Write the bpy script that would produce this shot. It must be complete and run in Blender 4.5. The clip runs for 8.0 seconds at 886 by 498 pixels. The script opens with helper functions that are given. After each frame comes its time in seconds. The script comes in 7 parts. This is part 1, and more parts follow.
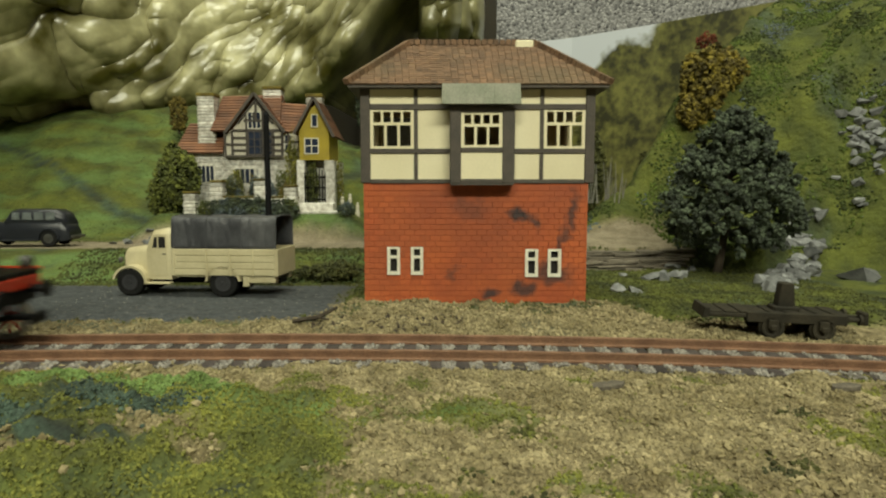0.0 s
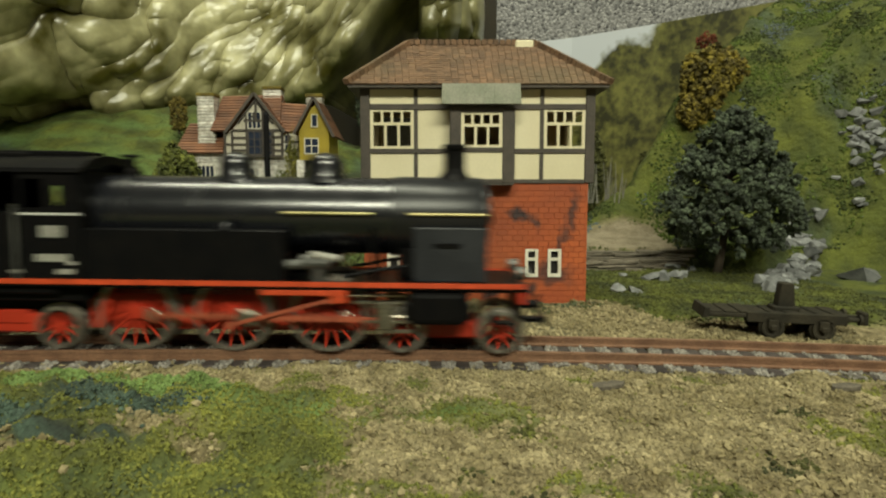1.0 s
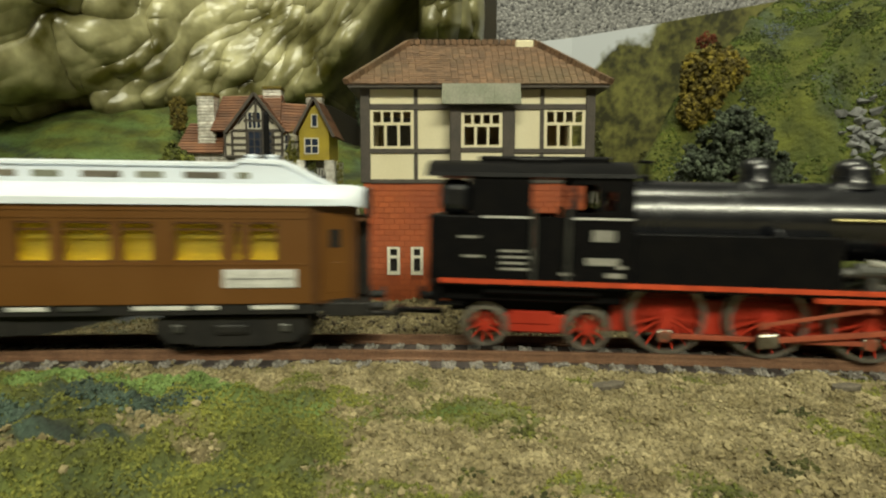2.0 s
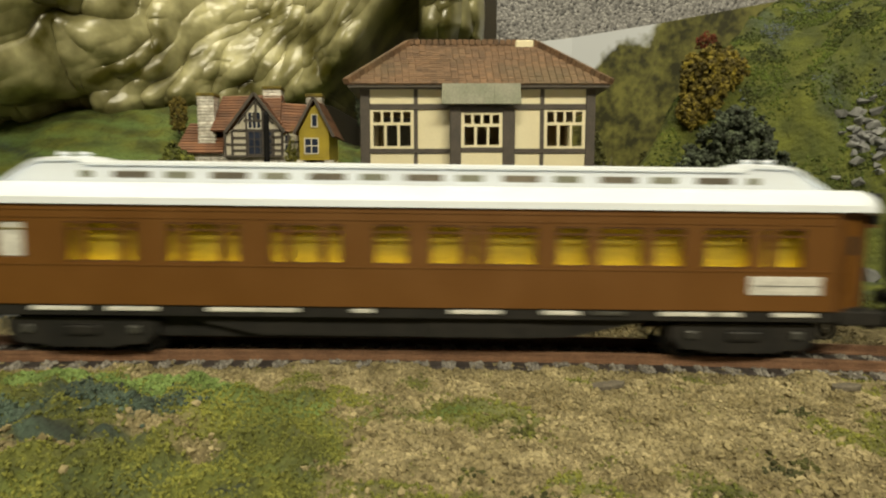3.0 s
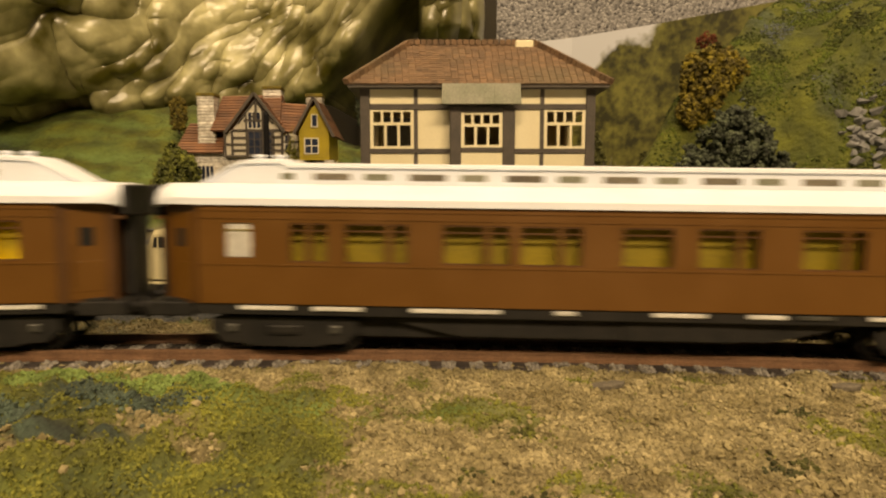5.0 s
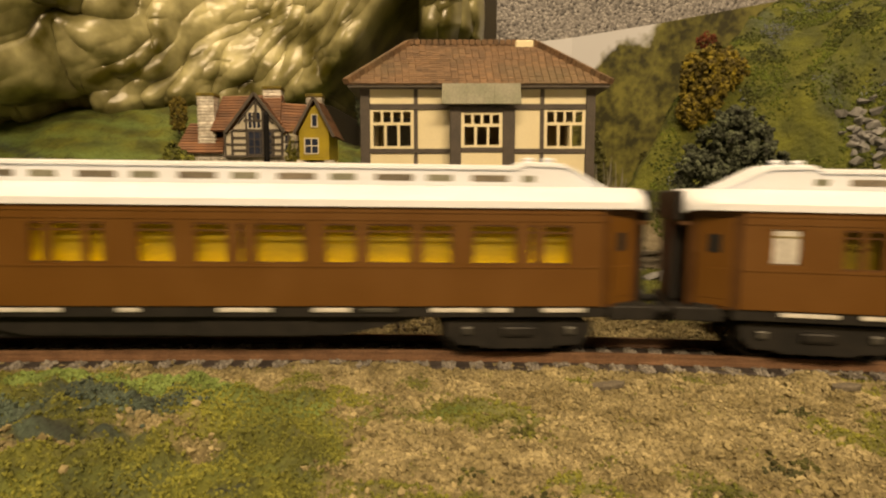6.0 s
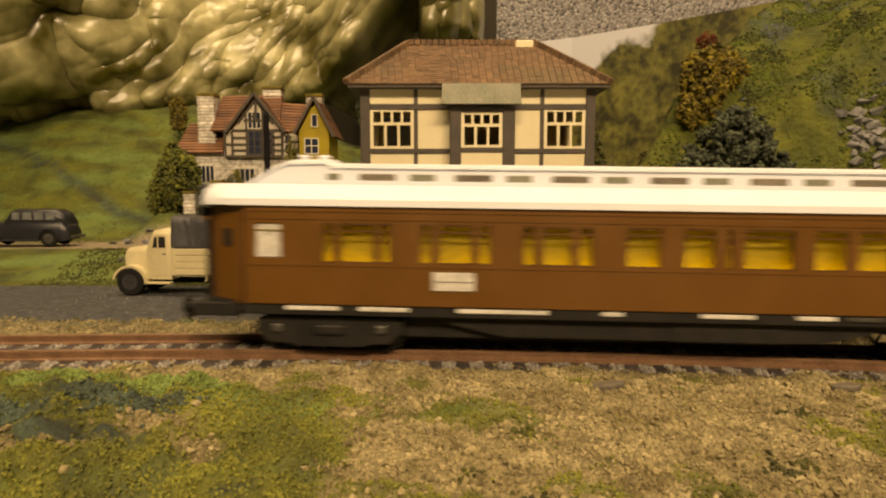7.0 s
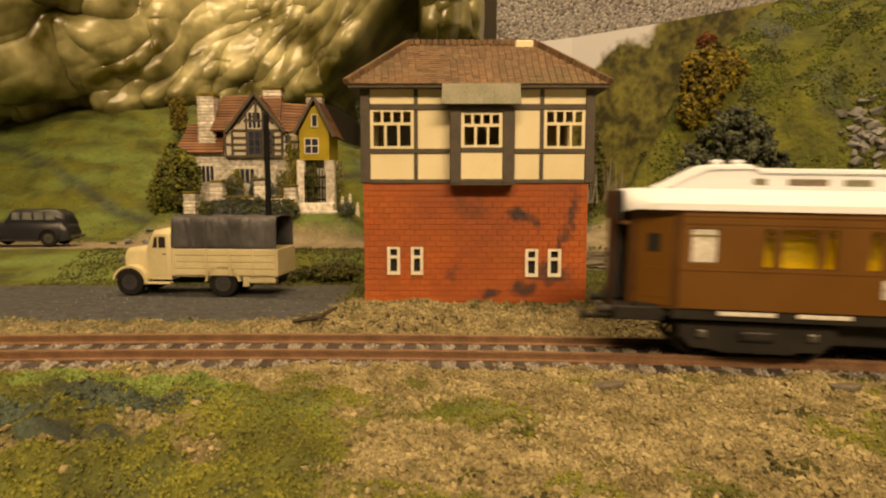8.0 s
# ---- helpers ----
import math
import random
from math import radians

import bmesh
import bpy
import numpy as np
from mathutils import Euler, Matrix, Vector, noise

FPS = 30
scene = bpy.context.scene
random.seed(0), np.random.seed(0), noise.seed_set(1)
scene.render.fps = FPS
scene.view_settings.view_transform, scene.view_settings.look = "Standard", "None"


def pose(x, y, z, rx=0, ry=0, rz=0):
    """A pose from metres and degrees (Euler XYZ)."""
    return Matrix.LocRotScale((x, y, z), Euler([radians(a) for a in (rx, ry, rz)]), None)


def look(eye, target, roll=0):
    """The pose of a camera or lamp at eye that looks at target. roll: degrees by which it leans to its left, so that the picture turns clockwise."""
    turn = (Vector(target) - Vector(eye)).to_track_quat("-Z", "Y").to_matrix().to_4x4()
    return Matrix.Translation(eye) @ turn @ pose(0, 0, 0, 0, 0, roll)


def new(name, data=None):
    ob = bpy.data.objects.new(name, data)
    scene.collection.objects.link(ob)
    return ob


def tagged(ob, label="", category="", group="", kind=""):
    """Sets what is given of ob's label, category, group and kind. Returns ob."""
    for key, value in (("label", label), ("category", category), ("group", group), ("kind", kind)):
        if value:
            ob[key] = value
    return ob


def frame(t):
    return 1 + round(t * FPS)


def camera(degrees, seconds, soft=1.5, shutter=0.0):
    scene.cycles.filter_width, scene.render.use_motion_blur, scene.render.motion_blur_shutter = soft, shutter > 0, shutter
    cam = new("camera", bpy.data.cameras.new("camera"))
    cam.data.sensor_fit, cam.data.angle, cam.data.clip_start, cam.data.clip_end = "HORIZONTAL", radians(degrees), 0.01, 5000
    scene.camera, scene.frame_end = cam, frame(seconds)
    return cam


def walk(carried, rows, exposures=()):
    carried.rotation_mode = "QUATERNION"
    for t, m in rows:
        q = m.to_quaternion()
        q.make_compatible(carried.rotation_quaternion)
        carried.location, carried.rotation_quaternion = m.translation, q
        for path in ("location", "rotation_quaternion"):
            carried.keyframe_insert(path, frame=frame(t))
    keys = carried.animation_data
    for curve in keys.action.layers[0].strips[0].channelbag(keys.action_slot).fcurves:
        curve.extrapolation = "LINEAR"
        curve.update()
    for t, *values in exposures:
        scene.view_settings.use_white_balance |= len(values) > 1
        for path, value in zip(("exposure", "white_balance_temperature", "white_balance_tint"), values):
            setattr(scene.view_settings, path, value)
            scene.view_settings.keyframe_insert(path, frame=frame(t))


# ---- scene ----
CAM_EYE = (0.0, -0.158, 0.040)
SHUTTER = 0.65
cam = camera(72.7, 8.0, soft=2.2, shutter=SHUTTER)
CAM_POSE = pose(*CAM_EYE, 90 - 5.42, 0, 0)
walk(cam, [(0.0, CAM_POSE), (8.0, CAM_POSE)],
     exposures=[(0.0, -0.06, 6500, 10), (1.7, -0.06, 6600, 10), (2.8, -0.04, 7100, 16), (3.5, -0.02, 7700, 23), (4.5, -0.03, 10000, 32), (6.5, -0.03, 10900, 35), (8.0, -0.02, 12600, 38)])

K = 0.001  # everything below is given in millimetres


# ---- world and lights ----
def lights():
    world = bpy.data.worlds.new("room_air")
    scene.world = world
    world.use_nodes = True
    bg = world.node_tree.nodes["Background"]
    bg.inputs[0].default_value = (1.0, 0.92, 0.70, 1)
    bg.inputs[1].default_value = 0.05
    for name, eye, aim, power in (("front_tube_light", (0.20, -1.25, 0.98), (0.02, 0.15, 0.03), 28), ("overhead_tube_light", (-0.10, 0.02, 1.40), (-0.05, 0.15, 0.0), 18)):
        tube = bpy.data.lights.new(name, "AREA")
        tube.shape, tube.size, tube.size_y = "RECTANGLE", 1.25, 0.2
        tube.energy, tube.color = power, (0.96, 0.97, 0.735)
        new(name, tube).matrix_world = look(eye, aim)


lights()


# ---- materials ----
def material(name, c1, c2=None, scale=300, rough=0.7, bump=0.2, metal=0.0, fine=1800, dirt=None, dirt_amt=0.35, rand=0.0, spec=0.5, dist=0.0004, grain=0.22, placed=False):
    m = bpy.data.materials.new(name)
    m.use_nodes = True
    nt = m.node_tree
    N, L = nt.nodes, nt.links
    b = N["Principled BSDF"]
    b.inputs["Metallic"].default_value = metal
    b.inputs["Specular IOR Level"].default_value = spec
    c2 = c2 or tuple(v * 0.7 for v in c1)
    tc = N.new("ShaderNodeTexCoord")
    n1 = N.new("ShaderNodeTexNoise")
    n1.inputs["Scale"].default_value = scale
    n1.inputs["Detail"].default_value = 5
    n2 = N.new("ShaderNodeTexNoise")
    n2.inputs["Scale"].default_value = fine
    n2.inputs["Detail"].default_value = 4
    where = N.new("ShaderNodeNewGeometry").outputs["Position"] if placed else tc.outputs["Object"]
    for n in (n1, n2):
        L.new(where, n.inputs["Vector"])
    r1 = N.new("ShaderNodeValToRGB")
    r1.color_ramp.elements[0].position, r1.color_ramp.elements[1].position = 0.35, 0.65
    r1.color_ramp.elements[0].color, r1.color_ramp.elements[1].color = (*c2, 1), (*c1, 1)
    L.new(n1.outputs["Fac"], r1.inputs["Fac"])
    out = r1.outputs["Color"]
    mx = N.new("ShaderNodeMix")
    mx.data_type = "RGBA"
    mx.blend_type = "MULTIPLY"
    mr = N.new("ShaderNodeMapRange")
    mr.inputs["From Min"].default_value, mr.inputs["From Max"].default_value = 0.3, 0.7
    mr.inputs["To Min"].default_value, mr.inputs["To Max"].default_value = 1 - grain * 1.25, 1 + grain * 0.7
    L.new(n2.outputs["Fac"], mr.inputs["Value"])
    mx.inputs[0].default_value = 1.0
    L.new(out, mx.inputs[6])
    L.new(mr.outputs[0], mx.inputs[7])
    out = mx.outputs[2]
    if rand:
        oi = N.new("ShaderNodeObjectInfo")
        ge = N.new("ShaderNodeNewGeometry")
        ad = N.new("ShaderNodeMath")
        ad.operation = "ADD"
        L.new(oi.outputs["Random"], ad.inputs[0])
        L.new(ge.outputs["Random Per Island"], ad.inputs[1])
        fr = N.new("ShaderNodeMath")
        fr.operation = "FRACT"
        L.new(ad.outputs[0], fr.inputs[0])
        m3 = N.new("ShaderNodeMapRange")
        m3.inputs["To Min"].default_value, m3.inputs["To Max"].default_value = 1 - rand, 1 + rand
        L.new(fr.outputs[0], m3.inputs["Value"])
        mm = N.new("ShaderNodeMix")
        mm.data_type, mm.blend_type = "RGBA", "MULTIPLY"
        mm.inputs[0].default_value = 1
        L.new(out, mm.inputs[6])
        L.new(m3.outputs[0], mm.inputs[7])
        out = mm.outputs[2]
    if dirt:
        n3 = N.new("ShaderNodeTexNoise")
        n3.inputs["Scale"].default_value = scale * 0.35
        n3.inputs["Detail"].default_value = 8
        L.new(where, n3.inputs["Vector"])
        r3 = N.new("ShaderNodeMapRange")
        r3.inputs["From Min"].default_value, r3.inputs["From Max"].default_value = 0.5, 0.72
        r3.inputs["To Max"].default_value = dirt_amt
        L.new(n3.outputs["Fac"], r3.inputs["Value"])
        md = N.new("ShaderNodeMix")
        md.data_type = "RGBA"
        L.new(r3.outputs[0], md.inputs[0])
        L.new(out, md.inputs[6])
        md.inputs[7].default_value = (*dirt, 1)
        out = md.outputs[2]
    L.new(out, b.inputs["Base Color"])
    rr = N.new("ShaderNodeMapRange")
    rr.inputs["To Min"].default_value, rr.inputs["To Max"].default_value = max(0.05, rough - 0.12), min(1, rough + 0.12)
    L.new(n1.outputs["Fac"], rr.inputs["Value"])
    L.new(rr.outputs[0], b.inputs["Roughness"])
    if bump:
        bu = N.new("ShaderNodeBump")
        bu.inputs["Strength"].default_value = bump
        bu.inputs["Distance"].default_value = dist
        L.new(n2.outputs["Fac"], bu.inputs["Height"])
        L.new(bu.outputs[0], b.inputs["Normal"])
    return m


def glow(name, c, strength, scale=120):
    m = bpy.data.materials.new(name)
    m.use_nodes = True
    b = m.node_tree.nodes["Principled BSDF"]
    b.inputs["Base Color"].default_value = (*c, 1)
    b.inputs["Emission Color"].default_value = (*c, 1)
    b.inputs["Emission Strength"].default_value = strength
    return m


def glass(name):
    m = bpy.data.materials.new(name)
    m.use_nodes = True
    b = m.node_tree.nodes["Principled BSDF"]
    b.inputs["Base Color"].default_value = (0.9, 0.88, 0.8, 1)
    b.inputs["Roughness"].default_value = 0.08
    b.inputs["Transmission Weight"].default_value = 1.0
    b.inputs["IOR"].default_value = 1.2
    return m


M = {}
M["rail"] = material("rusty_rail", (0.235, 0.125, 0.072), (0.165, 0.085, 0.05), 200, 0.55, 0.3, 0.1)
M["sleeper"] = material("dark_sleeper", (0.042, 0.035, 0.034), (0.07, 0.058, 0.054), 400, 0.85, 0.3, rand=0.3, spec=0.25)
M["brick"] = material("orange_red_brick", (0.48, 0.112, 0.030), (0.40, 0.082, 0.024), 60, 0.75, 0.2, rand=0.10, dirt=(0.16, 0.05, 0.03), dirt_amt=0.5, grain=0.12, placed=True)
M["mortar"] = material("brick_joint", (0.40, 0.092, 0.030), None, 200, 0.9, 0.2)
M["cream"] = material("cream_paint", (0.78, 0.71, 0.50), (0.72, 0.65, 0.44), 40, 0.6, 0.05, dirt=(0.45, 0.36, 0.2), dirt_amt=0.25, grain=0.04)
M["timber"] = material("dark_grey_brown_timber", (0.085, 0.070, 0.058), (0.06, 0.05, 0.042), 250, 0.7, 0.2)
M["tile"] = material("brown_roof_tile", (0.180, 0.102, 0.056), (0.132, 0.076, 0.042), 60, 0.75, 0.25, rand=0.32, dirt=(0.11, 0.09, 0.05), dirt_amt=0.65, placed=True)
M["greyboard"] = material("weathered_grey_board", (0.22, 0.22, 0.17), (0.16, 0.17, 0.12), 150, 0.7, 0.2)
M["white"] = material("white_window_paint", (0.80, 0.77, 0.66), (0.7, 0.66, 0.55), 300, 0.5, 0.05)
M["dark"] = material("dark_interior", (0.012, 0.010, 0.008), None, 200, 0.9, 0)
M["inside"] = material("tan_brown_interior", (0.50, 0.36, 0.15), None, 200, 0.8, 0.1)
M["sand"] = material("sand_yellow_lorry_paint", (0.56, 0.50, 0.32), (0.50, 0.44, 0.27), 150, 0.55, 0.06, dirt=(0.25, 0.2, 0.11), dirt_amt=0.35, grain=0.06)
M["canvas"] = material("dark_grey_canvas", (0.062, 0.064, 0.072), (0.036, 0.037, 0.043), 90, 0.5, 0.4, dirt=(0.16, 0.16, 0.165), dirt_amt=0.6)
M["rubber"] = material("black_rubber", (0.010, 0.010, 0.010), (0.016, 0.016, 0.016), 300, 0.8, 0.2, spec=0.15)
M["carblack"] = material("black_car_paint", (0.014, 0.016, 0.022), (0.020, 0.022, 0.028), 200, 0.35, 0.05)
M["carpane"] = material("pale_grey_pane", (0.17, 0.19, 0.19), (0.11, 0.125, 0.125), 200, 0.25, 0.02)
M["grey"] = material("dull_grey_metal", (0.13, 0.13, 0.12), (0.085, 0.085, 0.08), 300, 0.45, 0.1, 0.6)
M["black"] = material("gloss_black_enamel", (0.005, 0.0055, 0.008), (0.007, 0.0075, 0.010), 150, 0.25, 0.02, grain=0.1, spec=0.85)
M["blackmatt"] = material("satin_black_plastic", (0.0045, 0.0045, 0.0052), (0.0075, 0.007, 0.007), 200, 0.38, 0.08, spec=0.07)
M["underframe"] = material("dull_black_underframe", (0.015, 0.0145, 0.014), (0.026, 0.024, 0.022), 160, 0.5, 0.1, spec=0.25)
M["plate_grey"] = material("dark_grey_smoke_plate", (0.026, 0.028, 0.033), (0.018, 0.020, 0.024), 120, 0.45, 0.03, spec=0.3)
M["smokebox"] = material("satin_black_smokebox", (0.007, 0.0075, 0.010), (0.009, 0.0095, 0.011), 150, 0.34, 0.05, grain=0.1, spec=0.45)
M["tyre"] = material("bright_steel_tyre", (0.34, 0.31, 0.27), (0.23, 0.21, 0.18), 200, 0.38, 0.05, 0.7)
M["rimgrey"] = material("dark_grey_wheel_rim", (0.038, 0.038, 0.042), (0.022, 0.022, 0.025), 200, 0.5, 0.1)
M["red"] = material("signal_red_plastic", (0.46, 0.036, 0.014), (0.38, 0.026, 0.011), 200, 0.4, 0.05, grain=0.1)
M["redline"] = material("orange_red_lining", (0.66, 0.075, 0.018), None, 200, 0.5, 0)
M["steel"] = material("bright_steel_rod", (0.38, 0.35, 0.29), (0.26, 0.235, 0.19), 300, 0.32, 0.1, 0.9)
M["copperrod"] = material("brownish_red_rod", (0.42, 0.10, 0.05), (0.33, 0.08, 0.045), 200, 0.4, 0.05, 0.1)
M["brass"] = material("brass_wire", (0.42, 0.36, 0.16), None, 300, 0.4, 0, 0.5)
M["coach"] = material("brown_coach_side", (0.150, 0.060, 0.010), (0.132, 0.052, 0.009), 80, 0.42, 0.03, grain=0.06)
M["coachdark"] = material("dark_brown_coach_end", (0.115, 0.045, 0.012), None, 80, 0.5, 0.05)
M["roofwhite"] = material("white_coach_roof", (0.72, 0.78, 0.87), (0.68, 0.73, 0.81), 60, 0.5, 0.03, grain=0.03)
M["compartment"] = material("yellow_compartment_wall", (0.26, 0.19, 0.012), (0.20, 0.145, 0.010), 100, 0.6, 0.05)
M["plate"] = material("dull_pale_plate", (0.34, 0.33, 0.29), None, 300, 0.6, 0.1)
M["whitetrim"] = material("white_underframe_trim", (0.75, 0.74, 0.70), None, 300, 0.5, 0.1)
M["foam"] = material("olive_cream_expanding_foam", (0.45, 0.425, 0.235), (0.07, 0.062, 0.008), 26, 0.34, 0.04, fine=150, spec=0.5, grain=0.1)
M["foam"].node_tree.nodes["Principled BSDF"].inputs["Coat Weight"].default_value = 0.5
M["foam"].node_tree.nodes["Principled BSDF"].inputs["Coat Roughness"].default_value = 0.3
M["stone"] = material("grey_model_stone", (0.23, 0.235, 0.235), (0.12, 0.124, 0.126), 200, 0.85, 0.5, rand=0.35)
M["slate"] = material("layered_brown_slate", (0.17, 0.145, 0.11), (0.10, 0.085, 0.065), 200, 0.8, 0.5, rand=0.3)
M["pole"] = material("black_pole", (0.006, 0.006, 0.007), None, 300, 0.8, 0.1, spec=0.2)


def soot(m, marks, colour):
    """Adds dark smears to a material: each mark is a place, its half widths and its strength."""
    N, L = m.node_tree.nodes, m.node_tree.links
    b = N["Principled BSDF"]
    base = b.inputs["Base Color"].links[0].from_socket
    pos = N.new("ShaderNodeNewGeometry").outputs["Position"]
    n = N.new("ShaderNodeTexNoise")
    n.inputs["Scale"].default_value, n.inputs["Detail"].default_value = 160, 5
    L.new(pos, n.inputs["Vector"])
    warp = N.new("ShaderNodeVectorMath")
    warp.operation = "MULTIPLY_ADD"
    L.new(n.outputs["Color"], warp.inputs[0])
    warp.inputs[1].default_value, warp.inputs[2].default_value = (0.011, 0.0, 0.011), (-0.0055, 0, -0.0055)
    at = N.new("ShaderNodeVectorMath")
    at.operation = "ADD"
    L.new(pos, at.inputs[0])
    L.new(warp.outputs[0], at.inputs[1])
    total = None
    for (x, z), (rx, rz), lean, k in marks:
        k = min(1.0, k * 1.35)
        mp = N.new("ShaderNodeMapping")
        mp.vector_type = "TEXTURE"
        mp.inputs["Location"].default_value = (x * K, 0.060, z * K)
        mp.inputs["Rotation"].default_value = (0, radians(lean), 0)
        mp.inputs["Scale"].default_value = (rx * K, 1.0, rz * K)
        L.new(at.outputs[0], mp.inputs["Vector"])
        ln = N.new("ShaderNodeVectorMath")
        ln.operation = "LENGTH"
        L.new(mp.outputs[0], ln.inputs[0])
        mr = N.new("ShaderNodeMapRange")
        mr.inputs["From Min"].default_value, mr.inputs["From Max"].default_value = 0.45, 1.2
        mr.inputs["To Min"].default_value, mr.inputs["To Max"].default_value = k, 0.0
        L.new(ln.outputs["Value"], mr.inputs["Value"])
        if total is None:
            total = mr.outputs[0]
        else:
            mm = N.new("ShaderNodeMath")
            mm.operation = "MAXIMUM"
            L.new(total, mm.inputs[0])
            L.new(mr.outputs[0], mm.inputs[1])
            total = mm.outputs[0]
    mx = N.new("ShaderNodeMix")
    mx.data_type = "RGBA"
    L.new(total, mx.inputs[0])
    L.new(base, mx.inputs[6])
    mx.inputs[7].default_value = (*colour, 1)
    L.new(mx.outputs[2], b.inputs["Base Color"])


for key in ("brick", "mortar"):
    soot(M[key], (((28.5, 33.0), (6.5, 2.4), 15, 0.75), ((33.5, 29.0), (2.2, 4.0), -25, 0.6), ((46.5, 33.0), (2.2, 8.0), 12, 0.6), ((43.5, 22.0), (1.6, 9.0), 0, 0.55),
                  ((40.0, 10.5), (9.5, 4.0), 0, 0.6), ((30.0, 5.0), (4.5, 3.2), -30, 0.65), ((17.5, 3.2), (4.0, 2.6), 0, 0.7), ((10.0, 34.0), (8.0, 4.0), 0, 0.3), ((4.0, 11.0), (1.2, 4.0), 40, 0.4)), (0.045, 0.028, 0.028))


# ---- mesh helpers ----
def part(name, bm, mat, parent=None, label="", smooth=False):
    """Links a bmesh, in millimetres, as one mesh object under a thing or a part."""
    bmesh.ops.scale(bm, vec=(K, K, K), verts=bm.verts)
    me = bpy.data.meshes.new(name)
    bm.to_mesh(me)
    bm.free()
    me.materials.append(mat)
    if smooth:
        for p in me.polygons:
            p.use_smooth = True
    ob = new(name, me)
    if parent is not None:
        ob.parent = parent
    if label:
        ob["label"] = label
    return ob


def P(x, y, z, rx=0, ry=0, rz=0):
    return pose(x * K, y * K, z * K, rx, ry, rz)


def thing(name, label, category, m=None, group="", kind=""):
    ob = new(name)
    ob.empty_display_size = 0.005
    if m is not None:
        ob.matrix_basis = m
    return tagged(ob, label, category, group, kind)


def box(bm, x0, x1, y0, y1, z0, z1, bev=0.0, seg=1):
    r = bmesh.ops.create_cube(bm, size=1)
    vs = r["verts"]
    for v in vs:
        v.co = Vector(((x0 + x1) / 2 + v.co.x * (x1 - x0), (y0 + y1) / 2 + v.co.y * (y1 - y0), (z0 + z1) / 2 + v.co.z * (z1 - z0)))
    if bev:
        es = list({e for v in vs for e in v.link_edges})
        bmesh.ops.bevel(bm, geom=es, offset=bev, segments=seg, affect="EDGES", profile=0.5)
    return bm


def B(*a, **k):
    return box(bmesh.new(), *a, **k)


def cyl(bm, p0, p1, r0, r1=None, n=16, caps=True):
    p0, p1 = Vector(p0), Vector(p1)
    r1 = r0 if r1 is None else r1
    d = p1 - p0
    q = d.to_track_quat("Z", "Y").to_matrix().to_4x4()
    bmesh.ops.create_cone(bm, cap_ends=caps, segments=n, radius1=r0, radius2=max(r1, 1e-4), depth=d.length,
                          matrix=Matrix.Translation((p0 + p1) / 2) @ q)
    return bm


def C(*a, **k):
    return cyl(bmesh.new(), *a, **k)


def prism(bm, pts, axis, a, b, bev=0.0):
    """Extrudes the outline pts along axis ('x': pts are y,z; 'y': x,z; 'z': x,y) from a to b."""
    def co(p, s):
        return {"x": (s, p[0], p[1]), "y": (p[0], s, p[1]), "z": (p[0], p[1], s)}[axis]
    lo = [bm.verts.new(co(p, a)) for p in pts]
    hi = [bm.verts.new(co(p, b)) for p in pts]
    fs = [bm.faces.new(lo), bm.faces.new(hi[::-1])]
    n = len(pts)
    for i in range(n):
        fs.append(bm.faces.new((lo[i], hi[i], hi[(i + 1) % n], lo[(i + 1) % n])))
    bmesh.ops.recalc_face_normals(bm, faces=fs)
    if bev:
        bmesh.ops.bevel(bm, geom=list({e for f in fs for e in f.edges}), offset=bev, segments=2, affect="EDGES", profile=0.5)
    return bm


def lathe(bm, prof, n=20, m=None):
    """Turns the profile of (radius, height) about z, then moves it by m."""
    rings = []
    for r, z in prof:
        rings.append([bm.verts.new((r * math.cos(2 * math.pi * i / n), r * math.sin(2 * math.pi * i / n), z)) for i in range(n)])
    for a, b in zip(rings, rings[1:]):
        for i in range(n):
            bm.faces.new((a[i], a[(i + 1) % n], b[(i + 1) % n], b[i]))
    bm.faces.new(rings[0][::-1])
    bm.faces.new(rings[-1])
    if m is not None:
        bmesh.ops.transform(bm, matrix=m, verts=[v for r in rings for v in r])
    return bm


def loft(bm, sections, caps=True):
    """Skins a list of closed outlines (lists of points with equal length)."""
    rings = [[bm.verts.new(p) for p in s] for s in sections]
    n = len(rings[0])
    for a, b in zip(rings, rings[1:]):
        for i in range(n):
            bm.faces.new((a[i], a[(i + 1) % n], b[(i + 1) % n], b[i]))
    if caps:
        bm.faces.new(rings[0][::-1])
        bm.faces.new(rings[-1])
    bmesh.ops.recalc_face_normals(bm, faces=bm.faces)
    return bm


def rock(bm, c, r, seed, flat=0.7):
    """A chipped angular stone: the hull of a few random points."""
    rnd = random.Random(seed)
    ax = (rnd.uniform(0.75, 1.35), rnd.uniform(0.7, 1.1), flat * rnd.uniform(0.7, 1.2))
    vs = []
    for _ in range(13):
        d = Vector((rnd.gauss(0, 1), rnd.gauss(0, 1), rnd.gauss(0, 1))).normalized() * rnd.uniform(0.8, 1.1)
        vs.append(bm.verts.new(Vector(c) + Vector((d.x * ax[0], d.y * ax[1], d.z * ax[2])) * r))
    h = bmesh.ops.convex_hull(bm, input=vs)
    bmesh.ops.delete(bm, geom=[v for v in h["geom_interior"] if isinstance(v, bmesh.types.BMVert)], context="VERTS")
    bmesh.ops.recalc_face_normals(bm, faces=bm.faces)
    return bm


def smoothstep(a, b, x):
    t = min(1.0, max(0.0, (x - a) / (b - a)))
    return t * t * (3 - 2 * t)


